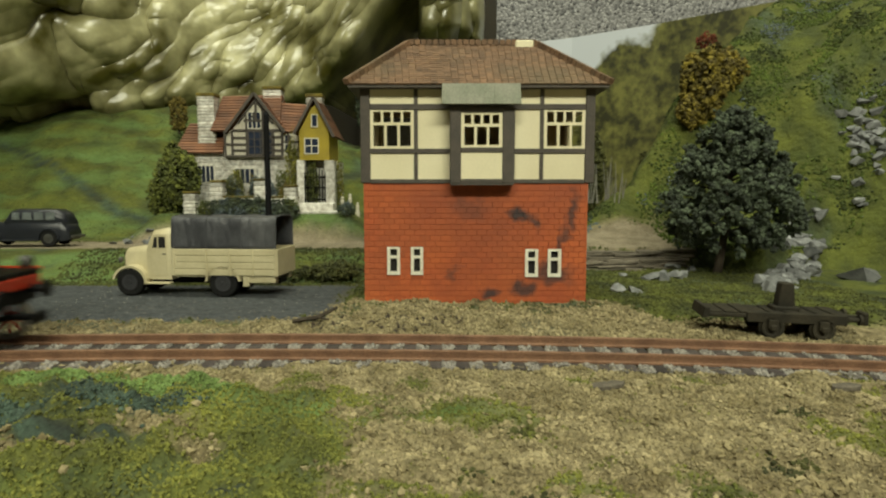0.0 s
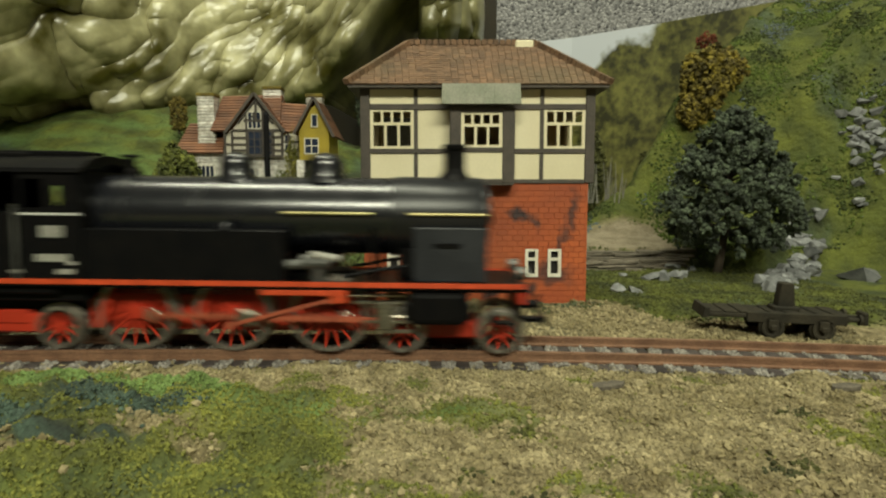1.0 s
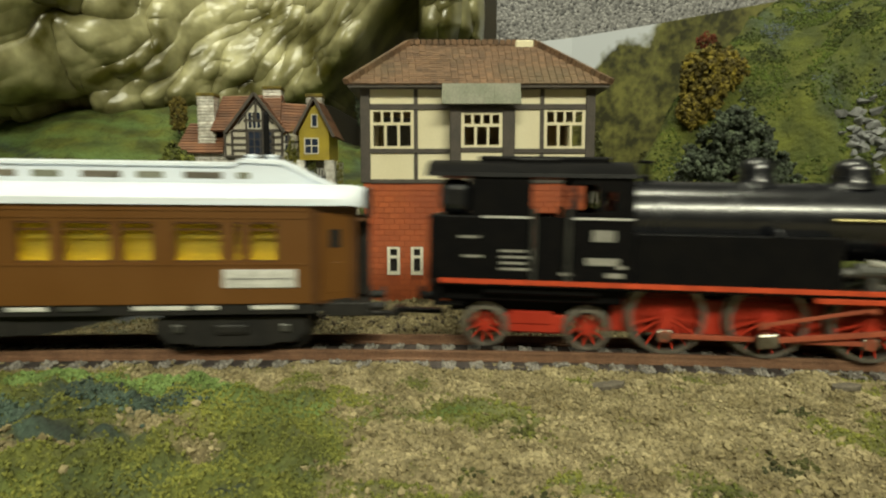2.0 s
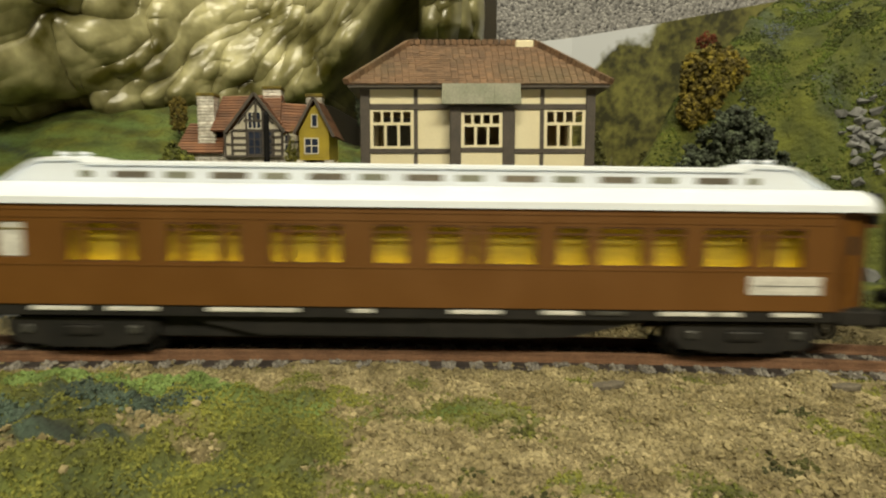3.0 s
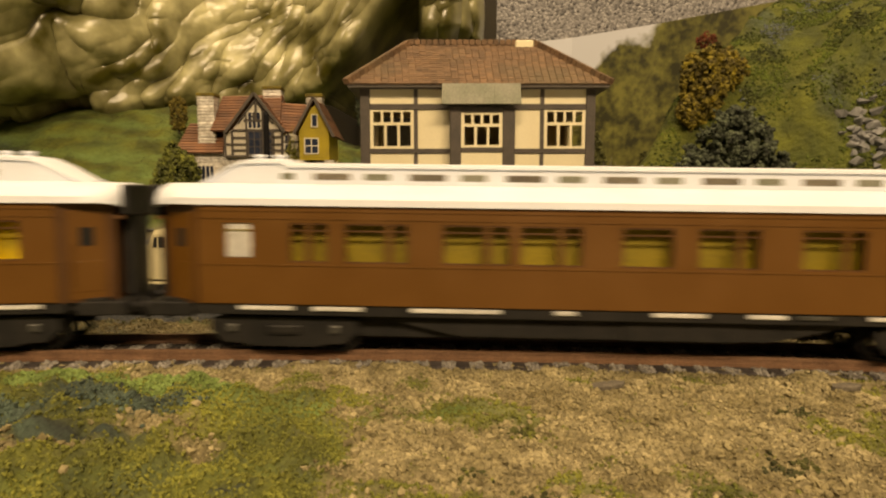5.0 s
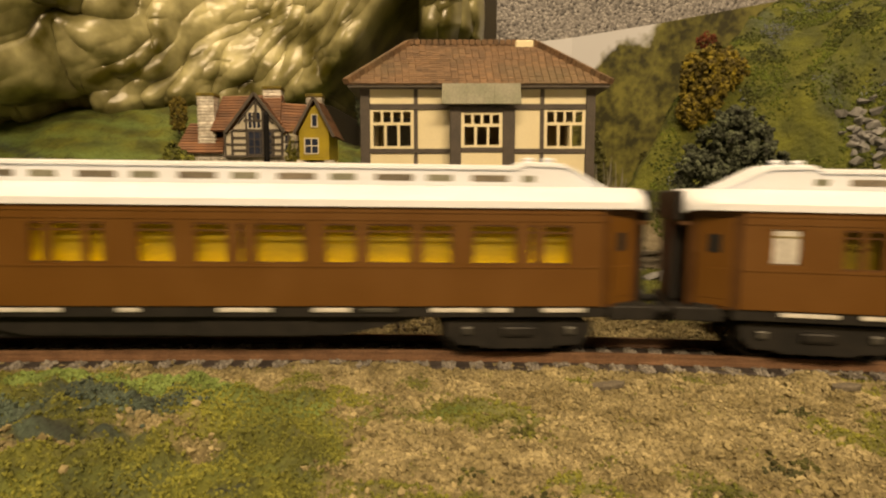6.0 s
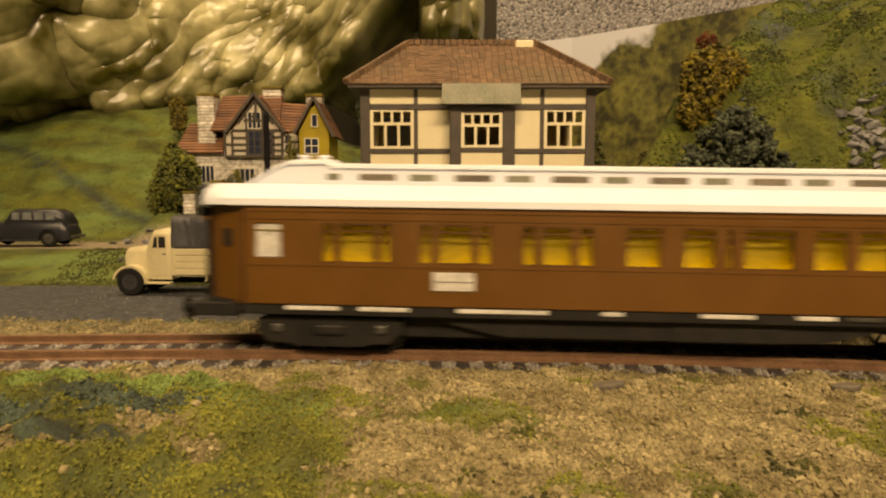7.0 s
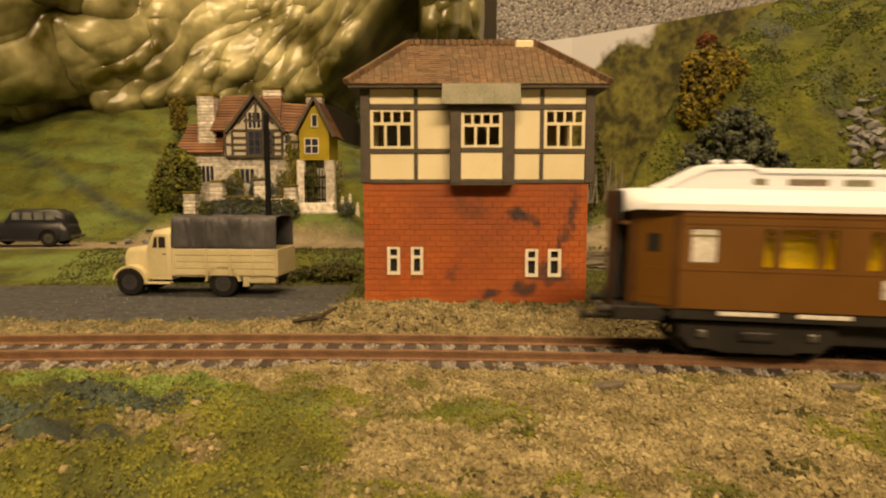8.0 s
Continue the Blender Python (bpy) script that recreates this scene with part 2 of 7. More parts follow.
def fbm(x, y, s, oct=4, z=0.0):
    return noise.fractal(Vector((x / s, y / s, z)), 1.0, 2.0, oct)


RADIUS = 1200.0  # of the line's curve, whose centre lies on the camera's side


def track_z(s):
    """Height of the rail tops along the line, which falls a little towards +x."""
    return -0.011 * max(-260.0, min(260.0, s)) - 2.2e-5 * max(0, min(260.0, s)) ** 2


def along(x, y):
    """Way along the line and offset from it (positive on the far side)."""
    return RADIUS * math.atan2(x, y + RADIUS), math.hypot(x, y + RADIUS) - RADIUS


def line_pose(s, v=0.0, z=0.0, rx=0, ry=0):
    a = s / RADIUS
    return P((RADIUS + v) * math.sin(a), (RADIUS + v) * math.cos(a) - RADIUS, z, rx, ry, -math.degrees(a))


# ---- ground ----
def right_hill(x, y):
    foot = 210 - 30 * smoothstep(110, 220, x) - 70 * smoothstep(200, 310, x) + 14 * fbm(x, y, 60, 3)
    u = y - foot
    if u <= 0:
        return 0.0
    return (165 * (1 - math.exp(-((u / 78) ** 1.4))) + 36 * smoothstep(290, 400, y)) * smoothstep(-34, 26, x - 104 - 1.3 * max(0.0, y - 232))


def ground_z(x, y):
    s, v = along(x, y)
    t = track_z(s)
    base = t - 3.3
    far = -2.2
    k = smoothstep(10, 70, y)
    z = base * (1 - k) + far * k
    lump = fbm(x, y, 9, 4) * 0.9 + fbm(x, y, 30, 3, 5.0) * 1.2
    off_track = smoothstep(13, 24, abs(v))
    z += lump * off_track * 0.9
    if -100 < v < 60:
        z += 1.15 * fbm(x, y, 4.6, 3, 15.0) * off_track
        z += 1.3 * smoothstep(0.0, 0.35, fbm(x, y, 20, 3, 17.0)) * smoothstep(11, 14, -v) * (1 - smoothstep(18, 24, -v))
    if v < 0:
        z += 1.0 * smoothstep(14, 26, -v)
        moss = smoothstep(-10, -45, x + 0.25 * (y + 30)) * smoothstep(-22, -40, y)
        z += moss * (0.4 + 4.5 * fbm(x, y, 15, 5, 9.0) + 2.0 * abs(fbm(x, y, 6, 3, 12.0)))
    # mound that carries the signal box
    z += 2.2 * smoothstep(16, 30, y) * (1 - smoothstep(95, 125, y)) * smoothstep(-48, -30, x) * (1 - smoothstep(56, 76, x))
    # lorry park
    park = (1 - smoothstep(-42, -32, x)) * smoothstep(34, 44, y) * (1 - smoothstep(104, 112, y))
    z = z * (1 - park) + (-1.2 + 0.08 * fbm(x, y, 4, 3)) * park
    # bank up to the upper road
    edge = 172 + 2.5 * fbm(x, y, 30, 2, 3.0)
    up = smoothstep(120, 165, y) if x < 20 else smoothstep(edge - 3, edge + 1, y)
    z = z * (1 - up) + (9.0 + (5.0 * smoothstep(172, 214, y) if x > 20 else 0)) * up
    # left hill with the terrace of the cottage
    hl = 107 * smoothstep(222, 400, y + 6 * fbm(x, y, 50, 3)) * (1 - 0.35 * smoothstep(-190, -60, x)) * (1 - smoothstep(10, 70, x))
    hl += (6 * fbm(x, y, 45, 4) + 2.4 * fbm(x, y, 13, 4)) * smoothstep(215, 260, y) * (1 - smoothstep(10, 70, x))
    ter = smoothstep(-205, -180, x) * (1 - smoothstep(-62, -40, x)) * smoothstep(205, 228, y) * (1 - smoothstep(300, 318, y))
    hl = hl * (1 - ter) + 17.0 * ter
    z += hl
    hr = right_hill(x, y)
    z += hr + (9 * fbm(x, y, 48, 4, 2.0) + 3.0 * fbm(x, y, 14, 3, 4.0)) * min(1, hr / 20)
    return z


# dark or vivid moss with the shade of its hollows painted in, and bare sandy spots of the foreground mound: centre and
# half widths
MOSS_SHADE = ((-69, -39, 11, 2.5), (-65, -61, 12, 3.5), (-78, -55, 9, 3), (-55, -52, 4, 1.0), (-30, -78, 3, 1.2))
MOSS_BARE = ((-51, -55, 7, 3), (-65, -66, 7, 2.5), (-46, -20, 22, 10), (-40, -64, 4, 2), (-76, -66, 3, 2))


def cover(x, y):
    """Which ground cover lies at a place: (green, asphalt, road, dark moss with painted hollow shade)."""
    n = fbm(x, y, 22, 4, 7.0)
    n2 = fbm(x, y, 8, 3, 8.0)
    if along(x, y)[1] < 14:
        g = smoothstep(0.0, 0.4, n + 0.35 * n2 - 0.16) * 0.7
        moss = smoothstep(-14, -30, x + 0.2 * (y + 30) + 26 * n + 8 * n2) * smoothstep(0, -7, y + 5 * n2 + 20 + 9 * smoothstep(-80, -52, x)) * smoothstep(-190, -150, y)
        bare = max(math.exp(-(((x - bx) / rx) ** 2 + ((y - by) / ry) ** 2)) for bx, by, rx, ry in MOSS_BARE)
        moss *= 1 - min(1, 1.2 * bare)
        g = max(g, 0.95 * moss)
        patch = math.exp(-((x - 1) ** 2 / 110 + (y + 46) ** 2 / 22))
        g = max(g, patch * 1.1 + 0.2 * n2)
        # shade in the mound's hollows is painted with the dark moss colour
        mound_shade = max(math.exp(-(((x - bx) / rx) ** 2 + ((y - by) / ry) ** 2)) for bx, by, rx, ry in MOSS_SHADE)
        d = min(0.95, 1.3 * mound_shade + 0.3 * moss * smoothstep(0.05, 0.3, n2 + 0.4 * n))
        v = along(x, y)[1]
        ballast = (1 - smoothstep(14, 19, abs(v) + 4 * n2)) * (0.55 + 0.6 * n2)
        return max(0, min(1, g)) * (1 - smoothstep(0, 1, 0.9 * ballast)), 0.0, max(0, min(0.9, 1.2 * ballast)), d * (1 - min(1, max(0, ballast)))
    park = (1 - smoothstep(-44, -32, x + 5 * n2)) * smoothstep(33, 40, y + 3 * n2) * (1 - smoothstep(102, 112, y + 4 * n2))
    road = smoothstep(168, 176, y + 3 * n2) * (1 - smoothstep(205, 222, y - (6 if x > 20 else 0) + 6 * n)) * (1 - smoothstep(126, 142, x))
    mound = (1 - smoothstep(-4, 8, y - 40 - 10 * n - 22 * (1 - smoothstep(50, 78, x)))) if x > 30 else (1 - smoothstep(-4, 6, y - 33 - 5 * n - 29 * smoothstep(-56, -40, x)))
    g = (1 - mound) * (1 - park) * (1 - road)
    if y > 34:
        g = max(g, 0.6 * smoothstep(0.1, 0.4, n) * mound)
    d = smoothstep(0.1, 0.45, fbm(x, y, 45, 4, 11.0)) * (0.7 if x < 60 else 0.6 * smoothstep(195, 240, x)) if y > 200 else 0.5 * smoothstep(0.1, 0.4, n)
    if x < -150 and y > 205:
        # painted brook down the left hill
        d = max(0.35 * d, 0.95 * math.exp(-((x + 231 + 1.92 * (y - 270) + 7 * n) / (5 + 5 * smoothstep(320, 265, y))) ** 2))
    return g, park, road, d


def ground_material():
    m = bpy.data.materials.new("scenic_ground_cover")
    m.use_nodes = True
    nt = m.node_tree
    N, L = nt.nodes, nt.links
    b = N["Principled BSDF"]
    b.inputs["Roughness"].default_value = 0.9
    tc = N.new("ShaderNodeTexCoord")

    def two(c1, c2, scale, pos=(0.38, 0.62)):
        n = N.new("ShaderNodeTexNoise")
        n.inputs["Scale"].default_value, n.inputs["Detail"].default_value = scale, 6
        L.new(tc.outputs["Object"], n.inputs["Vector"])
        r = N.new("ShaderNodeValToRGB")
        r.color_ramp.elements[0].position, r.color_ramp.elements[1].position = pos
        r.color_ramp.elements[0].color, r.color_ramp.elements[1].color = (*c1, 1), (*c2, 1)
        L.new(n.outputs["Fac"], r.inputs["Fac"])
        return r.outputs["Color"], n

    beige, nb = two((0.10, 0.078, 0.034), (0.28, 0.23, 0.125), 260, (0.34, 0.66))
    green, ng = two((0.040, 0.050, 0.005), (0.108, 0.122, 0.014), 60, (0.34, 0.68))
    # streaks of bright green run down the slopes
    turn = N.new("ShaderNodeMapping")
    turn.inputs["Rotation"].default_value = (0, 0, math.atan2(1, 1.92))
    turn.inputs["Scale"].default_value = (0.2, 1, 0.6)
    L.new(tc.outputs["Object"], turn.inputs["Vector"])
    ns = N.new("ShaderNodeTexNoise")
    ns.inputs["Scale"].default_value, ns.inputs["Detail"].default_value = 62, 5
    L.new(turn.outputs[0], ns.inputs["Vector"])
    sr = N.new("ShaderNodeMapRange")
    sr.inputs["From Min"].default_value, sr.inputs["From Max"].default_value = 0.45, 0.66
    sr.inputs["To Max"].default_value = 0.8
    L.new(ns.outputs["Fac"], sr.inputs["Value"])
    sx = N.new("ShaderNodeSeparateXYZ")
    L.new(tc.outputs["Object"], sx.inputs[0])
    left = N.new("ShaderNodeMapRange")
    left.inputs["From Min"].default_value, left.inputs["From Max"].default_value = 0.08, -0.04
    left.inputs["To Min"].default_value = 0.1
    L.new(sx.outputs["X"], left.inputs["Value"])
    amount = N.new("ShaderNodeMath")
    amount.operation = "MULTIPLY"
    L.new(sr.outputs[0], amount.inputs[0])
    L.new(left.outputs[0], amount.inputs[1])
    sm = N.new("ShaderNodeMix")
    sm.data_type = "RGBA"
    L.new(amount.outputs[0], sm.inputs[0])
    L.new(green, sm.inputs[6])
    sm.inputs[7].default_value = (0.110, 0.185, 0.050, 1)
    green = sm.outputs[2]
    asph, na = two((0.026, 0.030, 0.034), (0.075, 0.082, 0.088), 500, (0.3, 0.7))
    road, nr = two((0.19, 0.155, 0.10), (0.28, 0.235, 0.16), 120)
    moss, nm = two((0.012, 0.019, 0.014), (0.05, 0.085, 0.06), 75, (0.42, 0.70))
    at = N.new("ShaderNodeAttribute")
    at.attribute_name = "cover"
    sp = N.new("ShaderNodeSeparateColor")
    L.new(at.outputs["Color"], sp.inputs[0])
    cur = beige
    for fac, c in ((sp.outputs[0], green), (at.outputs["Alpha"], moss), (sp.outputs[1], asph), (sp.outputs[2], road)):
        mx = N.new("ShaderNodeMix")
        mx.data_type = "RGBA"
        L.new(fac, mx.inputs[0])
        L.new(cur, mx.inputs[6])
        L.new(c, mx.inputs[7])
        cur = mx.outputs[2]
    mottle, nt2 = two((0.62, 0.62, 0.62), (1.2, 1.2, 1.2), 1600, (0.3, 0.7))
    mx = N.new("ShaderNodeMix")
    mx.data_type, mx.blend_type = "RGBA", "MULTIPLY"
    mx.inputs[0].default_value = 1
    L.new(cur, mx.inputs[6])
    L.new(mottle, mx.inputs[7])
    L.new(mx.outputs[2], b.inputs["Base Color"])
    bu = N.new("ShaderNodeBump")
    bu.inputs["Strength"].default_value, bu.inputs["Distance"].default_value = 0.9, 0.0028
    L.new(nb.outputs["Fac"], bu.inputs["Height"])
    L.new(bu.outputs[0], b.inputs["Normal"])
    return m


def spaced(a, b, fine0, fine1, fine, coarse):
    out, v = [], a
    while v < b:
        out.append(v)
        gap = max(0.0, fine0 - v, v - fine1)
        v += min(coarse, fine + gap * (0.012 if gap < 340 else 0.06))
    return out + [b]


def build_ground():
    xs = spaced(-1300, 1300, -125, 130, 1.25, 30)
    ys = spaced(-1000, 640, -80, 45, 0.85, 9)
    nx, ny = len(xs), len(ys)
    verts = [(x * K, y * K, ground_z(x, y) * K) for y in ys for x in xs]
    faces = [(j * nx + i, j * nx + i + 1, (j + 1) * nx + i + 1, (j + 1) * nx + i) for j in range(ny - 1) for i in range(nx - 1)]
    me = bpy.data.meshes.new("ground")
    me.from_pydata(verts, [], faces)
    col = me.color_attributes.new("cover", "FLOAT_COLOR", "POINT")
    flat = [c for y in ys for x in xs for c in cover(x, y)]
    col.data.foreach_set("color", flat)
    me.polygons.foreach_set("use_smooth", [True] * len(me.polygons))
    me.materials.append(ground_material())
    tagged(new("ground", me), "sculpted layout ground with beige grit, green turf, tarmac and road", "ground", kind="structure")


build_ground()


# ---- the line ----
SLEEPER_STEP = 7.0


def build_track():
    tr = thing("railway_track", "single line of rust-brown rails on dark sleepers in grey ballast", "railway track")
    for v in (-8.25, 8.25):
        prof = [(-1.3, -2.5), (1.3, -2.5), (1.3, -2.1), (0.4, -1.8), (0.4, -0.9), (0.6, -0.8), (0.6, -0.1), (0.45, 0), (-0.45, 0), (-0.6, -0.1), (-0.6, -0.8), (-0.4, -0.9), (-0.4, -1.8), (-1.3, -2.1)]
        ss = [-1100 + 20 * i for i in range(111)]
        sections = []
        for s in ss:
            m = line_pose(s)
            sections.append([tuple((m @ Vector((0, (v + p[0]) * K, (track_z(s) + p[1]) * K))) / K) for p in prof])
        part("rail", loft(bmesh.new(), sections), M["rail"], tr)
    ob = part("sleeper", B(-1.7, 1.7, -14.5, 14.5, -4.6, -2.55, 0.25), M["sleeper"], tr)
    me = ob.data
    for i in range(300):
        s = -1045 + SLEEPER_STEP * i
        if i:
            ob = new("sleeper", me)
            ob.parent = tr
        ob.matrix_basis = line_pose(s, 0, track_z(s), 0, 0.6)


build_track()


# ---- train motion ----
# seconds and the way gone by the chimney's place along the line, in millimetres
RUN = [(0.0, -128), (0.5, -64.7), (1.0, 2.5), (1.5, 72.2), (1.7, 99.8), (2.8, 231), (3.0, 261), (3.5, 334.2), (4.0, 407.8), (4.5, 480.3), (5.8, 651.6), (6.0, 677), (6.5, 735.3), (7.0, 791.2), (7.5, 846), (8.0, 895.6)]


def run_at(t):
    """Smooth way along the line at t seconds (Catmull-Rom)."""
    n = len(RUN)
    i = 0
    while i < n - 2 and t > RUN[i + 1][0]:
        i += 1
    (t1, s1), (t2, s2) = RUN[i], RUN[i + 1]
    t0, s0 = RUN[i - 1] if i else (2 * t1 - t2, 2 * s1 - s2)
    t3, s3 = RUN[i + 2] if i + 2 < n else (2 * t2 - t1, 2 * s2 - s1)
    h = t2 - t1
    m1, m2 = (s2 - s0) / (t2 - t0) * h, (s3 - s1) / (t3 - t1) * h
    u = (t - t1) / h
    return (2 * u**3 - 3 * u**2 + 1) * s1 + (u**3 - 2 * u**2 + u) * m1 + (-2 * u**3 + 3 * u**2) * s2 + (u**3 - u**2) * m2


STEPS = [i / FPS for i in range(8 * FPS + 1)]


def vehicle_pose(s, wheelbase):
    """Pose of a vehicle whose two trucks stand on the line, half a wheelbase each side of s."""
    a, b = line_pose(s - wheelbase / 2, 0, track_z(s - wheelbase / 2)), line_pose(s + wheelbase / 2, 0, track_z(s + wheelbase / 2))
    mid, d = (a.translation + b.translation) / 2, b.translation - a.translation
    return Matrix.LocRotScale(mid, Euler((0, -math.atan2(d.z, math.hypot(d.x, d.y)), math.atan2(d.y, d.x))), None)


# ---- the train ----
def wheel_mesh(bm, r, spokes, y0, y1, hub=1.3, crank=0.0):
    """A spoked wheel about y: rim with flange, spokes, hub and, for a driver, a crank boss."""
    n = 32
    prof = [(r - 0.85, y0), (r, y0), (r, y1 - 0.7), (r + 0.7, y1 - 0.6), (r + 0.7, y1), (r - 0.85, y1)]
    rings = [[bm.verts.new((p[0] * math.cos(2 * math.pi * i / n), p[1], p[0] * math.sin(2 * math.pi * i / n))) for i in range(n)] for p in prof]
    for a, b in zip(rings, rings[1:] + rings[:1]):
        for i in range(n):
            bm.faces.new((a[i], a[(i + 1) % n], b[(i + 1) % n], b[i]))
    return bm


def wheel_centre(bm, r, y0, y1, hub=1.3, crank=0.0):
    cyl(bm, (0, y0 - 0.35, 0), (0, y1, 0), hub, hub, 14)
    if crank:
        prism(bm, [(crank + 1.2 * math.cos(t), 1.2 * math.sin(t)) for t in np.linspace(-1.57, 1.57, 7)] + [(0, 1.5), (0, -1.5)], "y", y0 - 0.3, y1 - 0.4)
    return bm


SPOKES = {}


def spoke_mesh(r, hub, mat):
    if (r, hub, mat.name) not in SPOKES:
        bm = cyl(bmesh.new(), (hub * 0.7, 0, 0), (r - 0.9, 0, 0), 0.42, 0.3, 6)
        bmesh.ops.scale(bm, vec=(K, K, K), verts=bm.verts)
        me = bpy.data.meshes.new("spoke")
        bm.to_mesh(me)
        bm.free()
        me.materials.append(mat)
        SPOKES[(r, hub, mat.name)] = me
    return SPOKES[(r, hub, mat.name)]


def add_wheelset(parent, x, r, spokes, rim_mat, centre_mat, hub=1.3, crank=0.0, name="wheel"):
    """Both wheels of one axle, which turn together; returns the turning part."""
    ob = part(name, cyl(bmesh.new(), (0, -8, 0), (0, 8, 0), 0.8, 0.8, 10), M["blackmatt"], parent)
    ob.matrix_basis = P(x, 0, r)
    for sgn in (-1, 1):
        rim, cen = bmesh.new(), bmesh.new()
        wheel_mesh(rim, r, spokes, -9.6, -7.0)
        wheel_centre(cen, r, -9.3, -7.6, hub, crank)
        if sgn > 0:
            for b in (rim, cen):
                bmesh.ops.scale(b, vec=(1, -1, 1), verts=b.verts)
        bmesh.ops.recalc_face_normals(rim, faces=rim.faces)
        bmesh.ops.recalc_face_normals(cen, faces=cen.faces)
        part("tyre", rim, rim_mat, ob, smooth=False)
        part("wheel_centre", cen, centre_mat, ob)
        if crank:
            w = [((r - 1.0) * math.cos(t), (r - 1.0) * math.sin(t)) for t in np.linspace(math.pi - 0.55, math.pi + 0.55, 7)]
            part("balance_weight", prism(bmesh.new(), w + [(-(r - 2.6), -1.7), (-(r - 2.6), 1.7)], "y", *sorted((sgn * 9.4, sgn * 8.1))), centre_mat, ob)
        for i in range(spokes):
            sp = new("spoke", spoke_mesh(r, hub, centre_mat))
            sp.parent = ob
            sp.matrix_basis = P(0, sgn * 8.45, 0, 0, 360 * i / spokes, 0)
    return ob


DRIVER_R, CRANK = 9.4, 4.6
DRIVERS = (-78.9, -54.9, -31.0)


def smooth_by_angle(ob, deg=35):
    me = ob.data
    me.polygons.foreach_set("use_smooth", [True] * len(me.polygons))
    me.set_sharp_from_angle(angle=radians(deg))
    return ob


def rod(bm, L, y0, y1, h, boss, slim=0.75):
    """A rod from the origin along x, with a boss at each end."""
    box(bm, 0, L, y0, y1, -h * slim / 2, h * slim / 2, 0.12)
    for x in (0, L):
        cyl(bm, (x, y0 - 0.25, 0), (x, y1, 0), boss, boss, 14)
    return bm


def build_loco():
    lo = thing("steam_locomotive", "black tank steam locomotive with red spoked wheels and orange lining", "locomotive")
    BK, BM = M["black"], M["blackmatt"]
    # frame, running plate, lining
    part("rear_frame", B(-134, -92, -5.8, 5.8, 8.4, 14.5, 0.3), BM, lo)
    part("frame", B(-92, -20, -6.2, 6.2, 4.5, 13.5, 0.3), M["red"], lo, "red main frame between the wheels")
    part("running_plate", B(-137, 17, -14.6, 14.6, 16.4, 17.8, 0.2), BM, lo)
    for sgn in (-1, 1):
        part("lining", B(-135.5, 17, *((-15.0, -14.62) if sgn < 0 else (14.62, 15.0)), 17.1, 18.3), M["redline"], lo, "orange-red lining along the running plate")
    part("underside", B(-136, -90, -11, 11, 12.2, 16.4, 0.4), BM, lo)
    part("underside", B(-90, 17, -5.8, 5.8, 14.6, 16.4), BM, lo)
    part("lower_tank", B(-125, -96, -13.2, 13.2, 14.2, 16.4, 0.5), BM, lo)
    # bunker and cab
    bm = bmesh.new()
    prism(bm, [(-138.6, 17.8), (-113.4, 17.8), (-113.4, 34), (-138.6, 34)], "y", -14.2, 14.2, 0.4)
    part("bunker", bm, BM, lo)
    part("bunker_top", B(-136.4, -128.4, -12.6, 12.6, 34, 43, 2.6, 4), BK, lo)
    side = [(-128.3, -113.4), (-103.6, -88.6)]
    for sgn in (-1, 1):
        a, b = (-14.2, -13.3) if sgn < 0 else (13.3, 14.2)
        for x0, x1 in side:
            bm = bmesh.new()
            if x0 > -110:
                wall_cells(bm, x0, x1, 17.8, 44, a, b, [(-102.6, -97.6, 35.2, 42), (-95.6, -93.4, 35.8, 40.4)])
            else:
                wall_cells(bm, x0, x1, 34, 44, a, b, [])
            part("cab_side", bm, BM, lo)
        part("cab_door", B(-112.0, -105.0, *((-13.9, -13.2) if sgn < 0 else (13.2, 13.9)), 17.8, 34, 0.15), BM, lo)
        for x in (-112.6, -104.3):
            part("handrail", cyl(cyl(bmesh.new(), (x, sgn * 14.6, 18.2), (x, sgn * 14.6, 36), 0.5, 0.5, 8), (x, sgn * 14.6, 26), (x, sgn * 13.6, 26), 0.3, 0.3, 6), M["grey"], lo, "grey upright cab handrail")
        for x0, x1 in ((-125.5, -113.4), (-103.4, -88.8)):
            part("trim_line", B(x0, x1, *((-14.45, -14.22) if sgn < 0 else (14.22, 14.45)), 33.5, 34.0), M["whitetrim"], lo, "thin white line along the cab side")
        # number and maker's plates as plain panels
        for x0, x1, z0, z1 in ((-98.4, -93.1, 28.2, 31.0), (-99.8, -92.0, 22.4, 24.2), (-95.0, -91.0, 19.4, 20.6), (-92.4, -90.4, 21.6, 22.4), (-106, -103.4, 19.6, 20.4), (-130, -125, 23.6, 24.2), (-131, -126, 28.4, 29)):
            part("plate", B(x0, x1, *((-14.4, -14.22) if sgn < 0 else (14.22, 14.4)), z0, z1), M["plate"], lo, "small pale plate with unreadable writing")
        for k in range(4):
            part("plate", B(-120.8, -113.6 - (k % 2) * 0.8, *((-14.4, -14.22) if sgn < 0 else (14.22, 14.4)), 20.6 + k * 1.5, 21.2 + k * 1.5), M["plate"], lo)
    part("cab_front", B(-89.6, -88.6, -13.3, 13.3, 18, 44), BM, lo)
    part("cab_back", B(-128.3, -127.4, -13.3, 13.3, 34, 44), BM, lo)
    part("cab_floor", B(-127.4, -92.2, -13.2, 13.2, 17.9, 19), BM, lo)
    part("backhead", B(-93.5, -89.7, -5, 5, 19, 38, 1.0), M["red"], lo)
